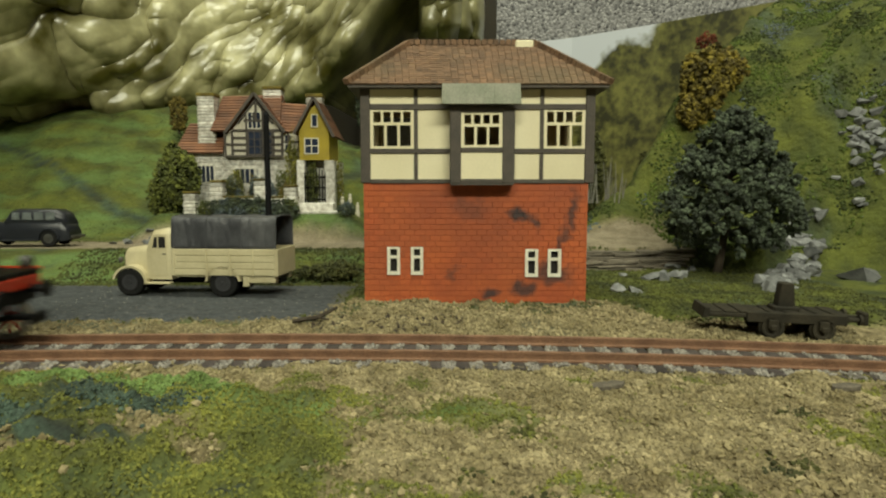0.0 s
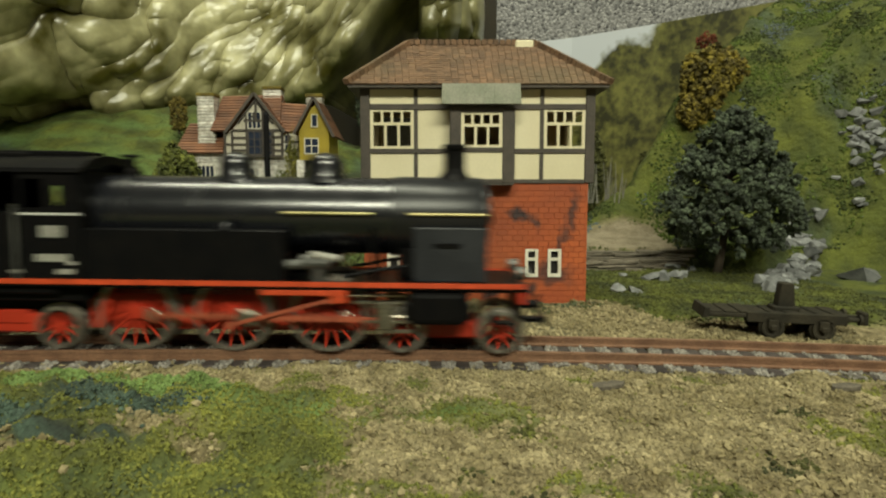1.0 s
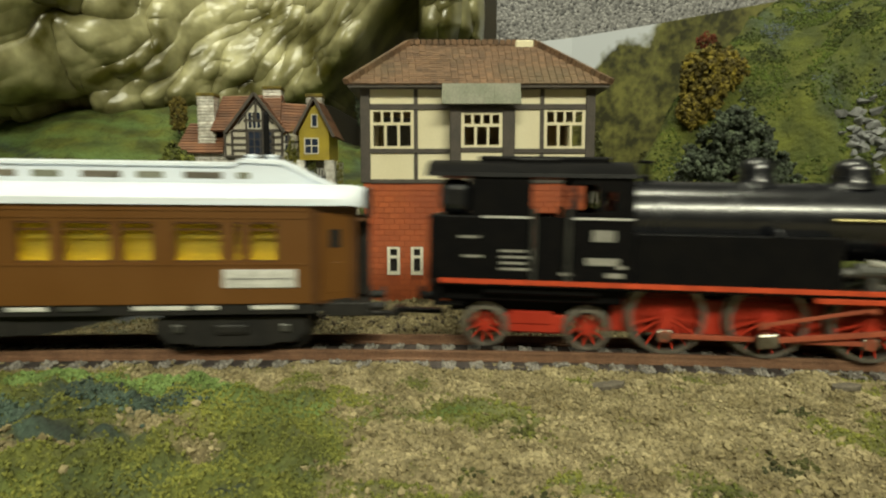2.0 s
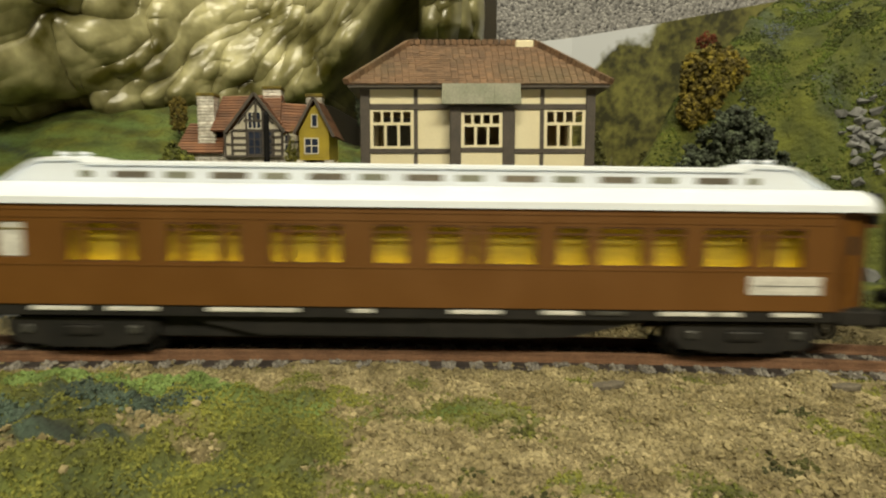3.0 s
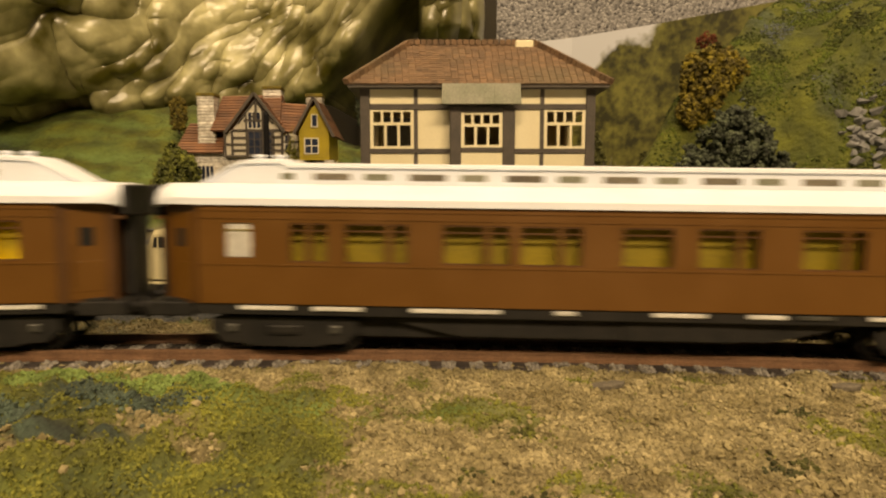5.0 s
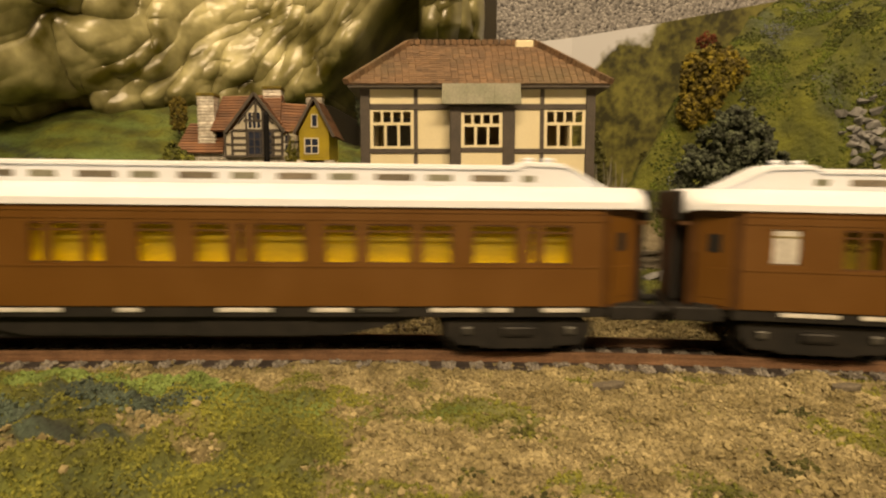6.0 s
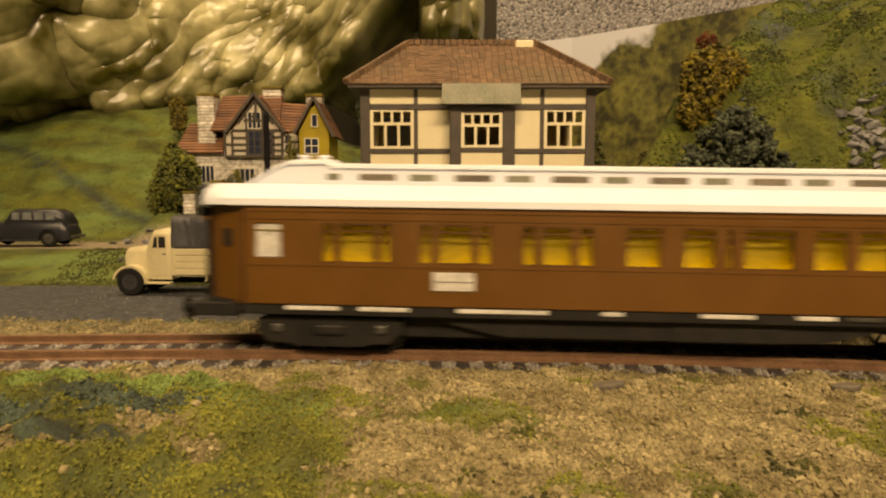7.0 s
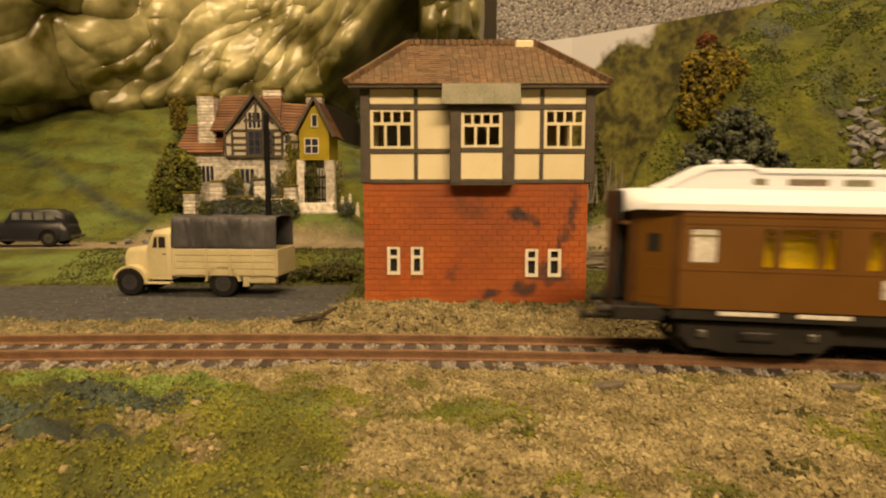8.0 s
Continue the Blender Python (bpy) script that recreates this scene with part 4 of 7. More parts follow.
    for cx in (-79.5, 79.5):
        bg = part("bogie", box(box(bmesh.new(), cx - 3, cx + 3, -9, 9, 4.5, 10.2, 0.4), cx - 15, cx + 15, -5, 5, 6, 8), M["underframe"], co)
        for sgn in (-1, 1):
            ya, yb = sorted((sgn * 11.4, sgn * 13.2))
            bm = prism(bmesh.new(), [(cx - 18, 8.6), (cx - 16, 9.4), (cx + 16, 9.4), (cx + 18, 8.6), (cx + 18, 5.6), (cx + 15, 2.8), (cx + 10, 2.6), (cx + 8, 1.9), (cx - 8, 1.9), (cx - 10, 2.6), (cx - 15, 2.8), (cx - 18, 5.6)], "y", ya, yb, 0.25)
            part("bogie_side", bm, M["underframe"], bg)
            for dx in (-12.7, 12.7):
                part("axle_box", B(cx + dx - 1.15, cx + dx + 1.15, *sorted((sgn * 13.2, sgn * 14.0)), 5.4, 7.6, 0.5, 2), M["grey"], bg, "bright axle box cover")
            part("spring", B(cx - 4, cx + 4, *sorted((sgn * 13.2, sgn * 13.9)), 5.0, 7.6, 0.6, 2), M["underframe"], bg)
        for dx in (-12.7, 12.7):
            w = add_wheelset(co, cx + dx, 5.4, 8, M["underframe"], M["underframe"], 1.2, 0, "coach_wheel")
            turning.append((w, cx + dx, 5.4))
    return co, turning


LOCO, LOCO_WHEELS, LOCO_RODS = build_loco()
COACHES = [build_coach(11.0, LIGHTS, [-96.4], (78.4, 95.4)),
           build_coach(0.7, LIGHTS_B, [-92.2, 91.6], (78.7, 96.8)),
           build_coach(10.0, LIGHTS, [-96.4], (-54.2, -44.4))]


def motions():
    gone = [run_at(t) for t in STEPS]
    walk(LOCO, [(t, vehicle_pose(s, 110)) for t, s in zip(STEPS, gone)])
    for w, x, r in LOCO_WHEELS:
        # the crank pin lies straight behind the axle at 90 mm
        walk(w, [(t, P(x, 0, r, 0, math.degrees((s - 90) / r) + 180, 0)) for t, s in zip(STEPS, gone)])
    for cr, mr, xh, er in LOCO_RODS:
        rows = [[], [], [], []]
        for t, s in zip(STEPS, gone):
            a = math.pi - (s - 90) / DRIVER_R
            px, pz = CRANK * math.cos(a), CRANK * math.sin(a)
            rows[0].append((t, P(DRIVERS[0] + px, 0, DRIVER_R + pz)))
            zx = 8.6
            dz = zx - (DRIVER_R + pz)
            tilt = math.asin(dz / 33.6)
            rows[1].append((t, P(DRIVERS[1] + px, 0, DRIVER_R + pz, 0, -math.degrees(tilt), 0)))
            rows[2].append((t, P(DRIVERS[1] + px + 33.6 * math.cos(tilt), 0, zx)))
            ex, ez = 2.4 * math.cos(a - 1.2), 2.4 * math.sin(a - 1.2)
            dz = 13.6 - (DRIVER_R + ez)
            rows[3].append((t, P(DRIVERS[1] + ex, 0, DRIVER_R + ez, 0, -math.degrees(math.asin(dz / 25.0)), 0)))
        for ob, rr in zip((cr, mr, xh, er), rows):
            walk(ob, rr)
    for i, (co, turning) in enumerate(COACHES):
        off = (-268.1, -505.8, -738.9)[i]
        walk(co, [(t, vehicle_pose(s + off, 159)) for t, s in zip(STEPS, gone)])
        for w, x, r in turning:
            walk(w, [(t, P(x, 0, r, 0, math.degrees(s / r), 0)) for t, s in zip(STEPS, gone)])


# ---- many small pieces ----
def copies(name, base_v, base_f, pos, size, mat, parent=None, seed=1, jitter=0.0, squash=(1, 1, 1), spin=True, tilt=3.1):
    """Joins many small turned and scaled copies of one shape into one mesh."""
    g = np.random.default_rng(seed)
    base_v, pos, size = np.array(base_v, float), np.array(pos, float), np.array(size, float)
    n, k = len(pos), len(base_v)
    v = np.repeat(base_v[None], n, 0)
    if jitter:
        v = v * (1 + g.uniform(-jitter, jitter, (n, k, 1)))
    v = v * np.array(squash)
    if spin:
        for i, j, lim in ((1, 2, tilt), (0, 2, tilt), (0, 1, 3.1416)):
            a = g.uniform(-lim, lim, n)[:, None]
            c, s = np.cos(a), np.sin(a)
            p, q = v[:, :, i].copy(), v[:, :, j].copy()
            v[:, :, i], v[:, :, j] = c * p - s * q, s * p + c * q
    v = v * size.reshape(n, 1, -1) + pos[:, None, :]
    f = (np.array(base_f)[None] + (np.arange(n) * k)[:, None, None]).reshape(-1, len(base_f[0]))
    me = bpy.data.meshes.new(name)
    me.from_pydata((v.reshape(-1, 3) * K).tolist(), [], f.tolist())
    me.materials.append(mat)
    ob = new(name, me)
    if parent is not None:
        ob.parent = parent
    return ob


def ico(sub):
    bm = bmesh.new()
    bmesh.ops.create_icosphere(bm, subdivisions=sub, radius=1)
    bm.verts.ensure_lookup_table()
    v, f = [tuple(x.co) for x in bm.verts], [[a.index for a in x.verts] for x in bm.faces]
    bm.free()
    return v, f


ICO1, ICO2 = ico(1), ico(2)
CRUMB = ([(1, 0, 0), (-1, 0, 0), (0, 1, 0), (0, -1, 0), (0, 0, 0.8), (0, 0, -0.8)], [(0, 2, 4), (2, 1, 4), (1, 3, 4), (3, 0, 4), (2, 0, 5), (1, 2, 5), (3, 1, 5), (0, 3, 5)])
BLADE = ([(-0.12, 0, 0), (0.12, 0, 0), (0.03, 0.35, 1.0)], [(0, 1, 2)])
BOXV = ([(x, y, z) for x in (-0.5, 0.5) for y in (-0.5, 0.5) for z in (-0.5, 0.5)], [(0, 1, 3, 2), (4, 6, 7, 5), (0, 4, 5, 1), (2, 3, 7, 6), (0, 2, 6, 4), (1, 5, 7, 3)])

M["crumb_beige"] = material("beige_scatter_grit", (0.31, 0.26, 0.145), (0.15, 0.12, 0.055), 130, 0.9, 0.2, rand=0.32)
M["crumb_grey"] = material("grey_ballast_grit", (0.29, 0.27, 0.24), (0.18, 0.165, 0.15), 500, 0.9, 0.2, rand=0.35)
M["turf"] = material("olive_green_turf", (0.205, 0.210, 0.038), (0.085, 0.095, 0.018), 60, 0.95, 0.2, rand=0.18)
M["moss_bright"] = material("vivid_green_moss", (0.15, 0.23, 0.065), (0.085, 0.13, 0.03), 90, 0.95, 0.2, rand=0.35)
M["moss_blue"] = material("blue_green_lichen", (0.060, 0.095, 0.070), (0.024, 0.038, 0.028), 90, 0.95, 0.2, rand=0.35)
M["lichen"] = material("blue_grey_lichen", (0.11, 0.135, 0.15), (0.06, 0.08, 0.085), 45, 0.95, 0.2, rand=0.35)
M["turf_shade"] = material("shade_dark_turf", (0.065, 0.068, 0.014), (0.030, 0.032, 0.008), 90, 0.95, 0.2, rand=0.3)
M["turf_meadow"] = material("dark_green_turf", (0.085, 0.094, 0.015), (0.030, 0.035, 0.007), 60, 0.95, 0.2, rand=0.3)
M["turf_hill"] = material("bright_green_turf", (0.082, 0.118, 0.014), (0.026, 0.036, 0.005), 38, 0.95, 0.2, rand=0.35)
M["tree_green"] = material("dark_green_foliage", (0.080, 0.102, 0.062), (0.026, 0.035, 0.022), 150, 0.9, 0.5, rand=0.6)
M["bush_green"] = material("olive_green_foliage", (0.135, 0.150, 0.024), (0.045, 0.056, 0.011), 150, 0.9, 0.5, rand=0.45)
M["autumn"] = material("ochre_brown_lichen", (0.15, 0.115, 0.016), (0.075, 0.055, 0.009), 150, 0.9, 0.5, rand=0.45)
M["yellow_leaf"] = material("yellow_green_climber", (0.24, 0.22, 0.03), (0.075, 0.085, 0.015), 170, 0.9, 0.4, rand=0.5)
M["haze_green"] = material("soft_olive_foliage", (0.11, 0.11, 0.03), (0.055, 0.06, 0.018), 40, 0.95, 0.3, rand=0.3)
M["ochre"] = material("ochre_yellow_lichen", (0.20, 0.155, 0.018), (0.065, 0.05, 0.008), 150, 0.9, 0.5, rand=0.6)
M["dry"] = material("dark_dry_moss", (0.085, 0.088, 0.022), (0.036, 0.040, 0.011), 120, 0.95, 0.4, rand=0.4)
M["redbush"] = material("red_brown_foliage", (0.16, 0.035, 0.012), (0.09, 0.02, 0.008), 200, 0.9, 0.5, rand=0.3)
M["bark"] = material("brown_bark", (0.055, 0.04, 0.025), None, 200, 0.9, 0.5)
M["twig_pale"] = material("pale_grey_twig", (0.22, 0.21, 0.18), None, 200, 0.9, 0.3)
M["yellow"] = material("mustard_yellow_boards", (0.47, 0.36, 0.03), (0.39, 0.29, 0.025), 100, 0.6, 0.2)
M["cottage_stone"] = material("whitish_cottage_stone", (0.74, 0.72, 0.67), (0.40, 0.37, 0.32), 330, 0.8, 0.5, rand=0.3)
M["cottage_tile"] = material("brown_cottage_tile", (0.23, 0.105, 0.055), (0.14, 0.066, 0.038), 90, 0.75, 0.3, rand=0.25)
M["cottage_plaster"] = material("off_white_plaster", (0.62, 0.58, 0.48), (0.5, 0.46, 0.37), 80, 0.7, 0.2)
M["bluepane"] = material("blue_black_pane", (0.03, 0.04, 0.07), None, 200, 0.2, 0)
M["wagon"] = material("grimy_black_brown_wagon", (0.040, 0.034, 0.022), (0.018, 0.016, 0.011), 150, 0.8, 0.3, spec=0.25)
M["glass"] = glass("window_glass")
RND = random.Random(5)


# ---- setting round the layout ----
def speckled_wall_material():
    m = bpy.data.materials.new("grey_pebble_wall")
    m.use_nodes = True
    N, L = m.node_tree.nodes, m.node_tree.links
    b = N["Principled BSDF"]
    tc = N.new("ShaderNodeTexCoord")
    vo = N.new("ShaderNodeTexVoronoi")
    vo.inputs["Scale"].default_value = 230
    L.new(tc.outputs["Object"], vo.inputs["Vector"])
    r = N.new("ShaderNodeValToRGB")
    r.color_ramp.elements[0].color, r.color_ramp.elements[1].color = (0.07, 0.07, 0.075, 1), (0.46, 0.45, 0.45, 1)
    L.new(vo.outputs["Color"], r.inputs["Fac"])
    L.new(r.outputs["Color"], b.inputs["Base Color"])
    b.inputs["Roughness"].default_value = 0.7
    bu = N.new("ShaderNodeBump")
    bu.inputs["Strength"].default_value, bu.inputs["Distance"].default_value = 0.8, 0.004
    bu.invert = True
    L.new(vo.outputs["Distance"], bu.inputs["Height"])
    L.new(bu.outputs[0], b.inputs["Normal"])
    return m


def backdrop_material():
    m = bpy.data.materials.new("printed_sky_and_woods")
    m.use_nodes = True
    N, L = m.node_tree.nodes, m.node_tree.links
    b = N["Principled BSDF"]
    b.inputs["Roughness"].default_value = 0.5
    tc = N.new("ShaderNodeTexCoord")
    sp = N.new("ShaderNodeSeparateXYZ")
    L.new(tc.outputs["Object"], sp.inputs[0])

    def wave(scale, detail):
        n = N.new("ShaderNodeTexNoise")
        n.inputs["Scale"].default_value, n.inputs["Detail"].default_value = scale, detail
        L.new(tc.outputs["Object"], n.inputs["Vector"])
        return n.outputs["Fac"]

    def calc(op, a, c, e=None):
        k = N.new("ShaderNodeMath")
        k.operation = op
        for i, v in enumerate((a, c, e)):
            if v is None:
                continue
            if isinstance(v, (int, float)):
                k.inputs[i].default_value = v
            else:
                L.new(v, k.inputs[i])
        return k.outputs[0]

    # height above the printed tree line, which climbs with x
    line = calc("MULTIPLY_ADD", sp.outputs["X"], 0.5, 0.066)
    line = calc("MULTIPLY_ADD", wave(28, 6), 0.075, line)
    above = calc("SUBTRACT", sp.outputs["Z"], line)
    edge = N.new("ShaderNodeMapRange")
    edge.inputs["From Min"].default_value, edge.inputs["From Max"].default_value = -0.004, 0.006
    L.new(above, edge.inputs["Value"])
    r = N.new("ShaderNodeValToRGB")
    e = r.color_ramp.elements
    e[0].position, e[0].color = 0.40, (0.028, 0.028, 0.010, 1)
    e[1].position, e[1].color = 0.60, (0.17, 0.165, 0.045, 1)
    L.new(calc("MULTIPLY_ADD", wave(140, 9), 0.45, calc("MULTIPLY", wave(30, 8), 0.55)), r.inputs["Fac"])
    mx = N.new("ShaderNodeMix")
    mx.data_type = "RGBA"
    L.new(edge.outputs[0], mx.inputs[0])
    L.new(r.outputs["Color"], mx.inputs[6])
    mx.inputs[7].default_value = (0.55, 0.58, 0.64, 1)
    L.new(mx.outputs[2], b.inputs["Base Color"])
    return m


def build_setting():
    plain = material("plain_room_paint", (0.26, 0.25, 0.21), (0.23, 0.22, 0.19), 3, 0.9, 0.05, fine=200)
    tagged(part("wall_north", B(-2200, 2200, 900, 940, -900, 1500), speckled_wall_material()), "grey pebble-patterned wall behind the layout", "wall", kind="structure")
    tagged(part("wall_south", B(-2200, 2200, -2240, -2200, -900, 1500), plain), "plain pale room wall", "wall", kind="structure")
    tagged(part("wall_west", B(-2240, -2200, -2200, 900, -900, 1500), plain), "plain pale room wall", "wall", kind="structure")
    tagged(part("wall_east", B(2200, 2240, -2200, 900, -900, 1500), plain), "plain pale room wall", "wall", kind="structure")
    tagged(part("ceiling", B(-2200, 2200, -2200, 900, 1500, 1540), plain), "plain pale room ceiling", "ceiling", kind="structure")
    tagged(part("floor", B(-2200, 2200, -2200, 900, -940, -900), plain), "plain room floor under the layout", "floor", kind="structure")
    tagged(part("baseboard", B(-1300, 1300, -1000, 640, -70, -22), material("plain_plywood", (0.34, 0.25, 0.15), None, 8, 0.8, 0.1, fine=90)), "plain plywood baseboard under the layout", "baseboard", kind="structure")
    # printed backscene board, bent along its length
    bm = bmesh.new()
    pts = [(70, 600), (150, 560), (230, 500), (320, 420), (420, 330), (560, 240)]
    top = 218
    rings = []
    for x, y in pts:
        rings.append([(x, y, -5), (x, y, top), (x + 2, y + 2.5, top), (x + 2, y + 2.5, -5)])
    loft(bm, rings)
    tagged(part("backdrop", bm, backdrop_material()), "printed backscene board of pale sky and woods", "backdrop", kind="structure")
    # dark board added behind the left hill: its colour gives the recess its shade
    dark = material("recess_shade_brown", (0.03, 0.024, 0.014), None, 30, 0.9, 0.2)
    tagged(part("backing_board", B(-900, 66, 606, 612, -5, 420), dark), "dark brown board added behind the hill as the shade of the recess", "board", kind="structure")


build_setting()


# ---- foam cliff ----
def build_foam():
    nu, nw = 380, 170
    verts, gone = [], []
    for j in range(nw):
        w = j / (nw - 1)
        for i in range(nu):
            u = i / (nu - 1)
            x = -520 + 556 * u
            zb = 118 + 24 * smoothstep(-300, -240, x) + 14 * smoothstep(-170, -90, x) + 32 * smoothstep(-96, -66, x) + 5 * fbm(x, 0, 40, 3)
            # lip curls under; the face leans back over the bulge and hangs forward beside it
            ang = -1.9 + 2.9 * w
            y = 440 - 50 * math.cos(ang) * (1 - 0.3 * w) - 55 * w - 40 * smoothstep(-200, -480, x) - 120 * w * smoothstep(-250, -350, x)
            z = zb + 26 + 34 * math.sin(max(ang, -1.57)) + 150 * max(0.0, w - 0.35)
            y += 150 * w * math.exp(-(((x + 165) / 100) ** 2))
            if ang < -1.57:
                y += 90 * (-1.57 - ang)
            if x > 0:
                y += 0.06 * x * x
            a, b = (x * 0.78 - z * 0.62), (x * 0.62 + z * 0.78)
            wx, wz = 13 * fbm(x, z, 50, 2, 3), 13 * fbm(x, z, 50, 2, 6)
            p1 = Vector(((a + wx) / 64, (b + wz) / 90, y / 110))
            p2 = Vector(((a + wx) / 15, (b + wz) / 60, y / 90))
            p3 = Vector(((a + wz) / 10, (b + wx) / 24, y / 50))
            domes = [math.sqrt(max(0.0, 1 - min(1, noise.voronoi(q)[0][0]) ** 2)) for q in (p1, p2, p3)]
            ropy = smoothstep(-0.35, 0.3, fbm(x, z, 80, 2, 8) + 0.5 * math.exp(-(((x + 170) / 110) ** 2)) - 0.1)
            d = 40 * (domes[0] - 0.6) + (16 + 30 * ropy) * (domes[1] - 0.6) + (2.5 + 5 * ropy) * (domes[2] - 0.6) + 0.5 * fbm(x, z, 7, 2)
            past = smoothstep(0, 16, x + 117 - 0.85 * (z - 146)) * (1 - smoothstep(-26, -14, x) * smoothstep(184, 192, z))
            y += 190 * past
            gone.append(past > 0.93)
            verts.append((x * K, (y - d) * K, (z - 0.45 * d) * K))
    faces = [(j * nu + i, j * nu + i + 1, (j + 1) * nu + i + 1, (j + 1) * nu + i) for j in range(nw - 1) for i in range(nu - 1)]
    # the recess is open: the board behind, painted dark as its shade, shows through
    faces = [f for f in faces if not all(gone[k] for k in f)]
    me = bpy.data.meshes.new("foam_cliff")
    me.from_pydata(verts, [], faces)
    me.polygons.foreach_set("use_smooth", [True] * len(me.polygons))
    me.materials.append(M["foam"])
    ob = new("foam_cliff", me)
    so = ob.modifiers.new("thick", "SOLIDIFY")
    so.thickness, so.offset = 0.004, 1
    tagged(ob, "lumpy overhanging cliff of cream expanding foam above the hill", "cliff", kind="structure")


build_foam()


# ---- signal box ----
BOX = (12.0, 60.0)


def build_signal_box():
    sb = thing("signal_box", "two-storey signal box of orange-red brick with cream timbered upper floor", "signal box", P(BOX[0], BOX[1], 0))
    low = [(-32.3, -27.6, 9.9, 20.1), (-23.7, -19.2, 9.9, 20.1), (17.9, 22.6, 9.1, 19.3), (26.1, 31.0, 9.1, 19.3)]
    part("lower_wall", wall_cells(bmesh.new(), -40.6, 40.2, -6, 43.4, 0.06, 3, low), M["mortar"], sb, "orange-red brick lower wall")
    for x0, x1 in ((-40.6, -38.2), (37.8, 40.2)):
        part("side_wall", B(x0, x1, 3, 46, -6, 43.4), M["brick"], sb)
    part("rear_wall", B(-38.2, 37.8, 43.6, 46, -6, 43.4), M["brick"], sb)
    part("floor", B(-38, 37.6, 3.2, 43.4, 42, 43.4), M["inside"], sb)
    for x0, x1, z0, z1 in low:
        bm = wall_cells(bmesh.new(), x0, x1, z0, z1, -0.5, 1.6, [(x0 + 1.1, x1 - 1.1, z0 + 1.2, z0 + 6.0), (x0 + 1.1, x1 - 1.1, z0 + 7.0, z1 - 0.8)])
        wn = part("lower_window", bm, M["white"], sb, "small white two-pane window frame")
        part("pane", B(x0 + 0.9, x1 - 0.9, 1.0, 1.2, z0 + 1, z1 - 0.6), M["dark"], wn)
    # upper floor: cream panels set between dark timbers
    X = [-38.0, -22.4, -21.0, -9.6, 13.0, 22.6, 24.0, 38.8]
    panels = [(-38.0, -22.4, 71.1, 76.4), (-21.0, -9.6, 71.1, 76.4), (13.0, 22.6, 71.1, 76.4), (24.0, 38.8, 71.1, 76.4),
              (-21.0, -9.6, 55.4, 69.1), (13.0, 22.6, 55.4, 69.1),
              (-38.0, -22.4, 44.5, 53.7), (-21.0, -9.6, 44.5, 53.7), (13.0, 22.6, 44.5, 53.7), (24.0, 38.8, 44.5, 53.7)]
    wins = [(-38.0, -22.4, 55.4, 69.1), (24.0, 38.8, 55.4, 69.1)]
    for x0, x1, z0, z1 in panels:
        part("panel", B(x0 - 0.2, x1 + 0.2, 0.1, 1.4, z0 - 0.2, z1 + 0.2), M["cream"], sb)
    for x0, x1 in ((-41.5, -38.0), (38.8, 42.2)):
        part("corner_post", B(x0, x1, -0.6, 2.4, 43.2, 77.6, 0.2), M["timber"], sb)
    for x0, x1 in ((-22.4, -21.0), (22.6, 24.0)):
        part("stud", B(x0, x1, -0.45, 1.6, 44.5, 76.4, 0.15), M["timber"], sb)
    for z0, z1 in ((43.0, 44.5), (53.7, 55.4), (69.1, 71.1), (76.4, 77.6)):
        for x0, x1 in (((-38.0, -9.6), (13.0, 38.8)) if z0 < 76 else ((-38.0, 38.8),)):
            part("rail_timber", B(x0, x1, -0.52, 1.5, z0, z1, 0.15), M["timber"], sb)
    part("bay_back", wall_cells(bmesh.new(), -9.6, 13.0, 43.0, 76.4, 0.2, 1.4, [(-5.7, 8.7, 55.4, 68.4)]), M["timber"], sb)

    def sash(x0, x1, z0, z1, y0, parent, label):
        zt = z1 - (z1 - z0) * 0.36
        holes = []
        n = 4
        w = (x1 - x0 - 1.4) / n
        for k in range(n):
            holes.append((x0 + 0.7 + k * w + 0.45, x0 + 0.7 + (k + 1) * w - 0.45, zt + 0.5, z1 - 0.7))
        lowh = []
        w3 = (x1 - x0 - 1.4) / 3
        for k in range(3):
            lowh.append((x0 + 0.7 + k * w3 + 0.45, x0 + 0.7 + (k + 1) * w3 - 0.45, z0 + 0.9, zt - 0.5))
        bm = wall_cells(bmesh.new(), x0, x1, zt, z1, y0, y0 + 1.0, holes)
        bm2 = wall_cells(bmesh.new(), x0, x1, z0, zt, y0, y0 + 1.0, lowh)
        tmp = bpy.data.meshes.new("tmp")
        bm2.to_mesh(tmp)
        bm2.free()
        bm.from_mesh(tmp)
        bpy.data.meshes.remove(tmp)
        wn = part("window", bm, M["cream"], parent, label)
        gl = part("pane", B(x0 + 0.5, x1 - 0.5, y0 + 0.45, y0 + 0.6, z0 + 0.5, z1 - 0.5), M["glass"], wn)
        gl.visible_shadow = False
        return wn

    for x0, x1, z0, z1 in wins:
        sash(x0, x1, z0, z1, -0.1, sb, "cream multi-pane window")
    # bay with its hood
    by = -6.2
    for x0, x1 in ((-9.6, -5.7), (8.7, 13.0)):
        part("bay_post", B(x0, x1, by, 0.2, 43.0, 69.4, 0.25), M["timber"], sb)
    sash(-5.7, 8.7, 55.4, 67.4, by + 0.5, sb, "cream multi-pane bay window")
    part("bay_panel", B(-5.7, 8.7, by + 0.4, by + 1.6, 44.5, 53.7), M["cream"], sb)
    for z0, z1 in ((43.0, 44.5), (53.7, 55.4), (67.4, 69.4)):
        part("bay_rail", B(-5.7, 8.7, by, by + 1.4, z0, z1, 0.15), M["timber"], sb)
    part("bay_floor", B(-9.4, 12.8, by + 0.1, 0.2, 42.4, 43.0), M["timber"], sb)
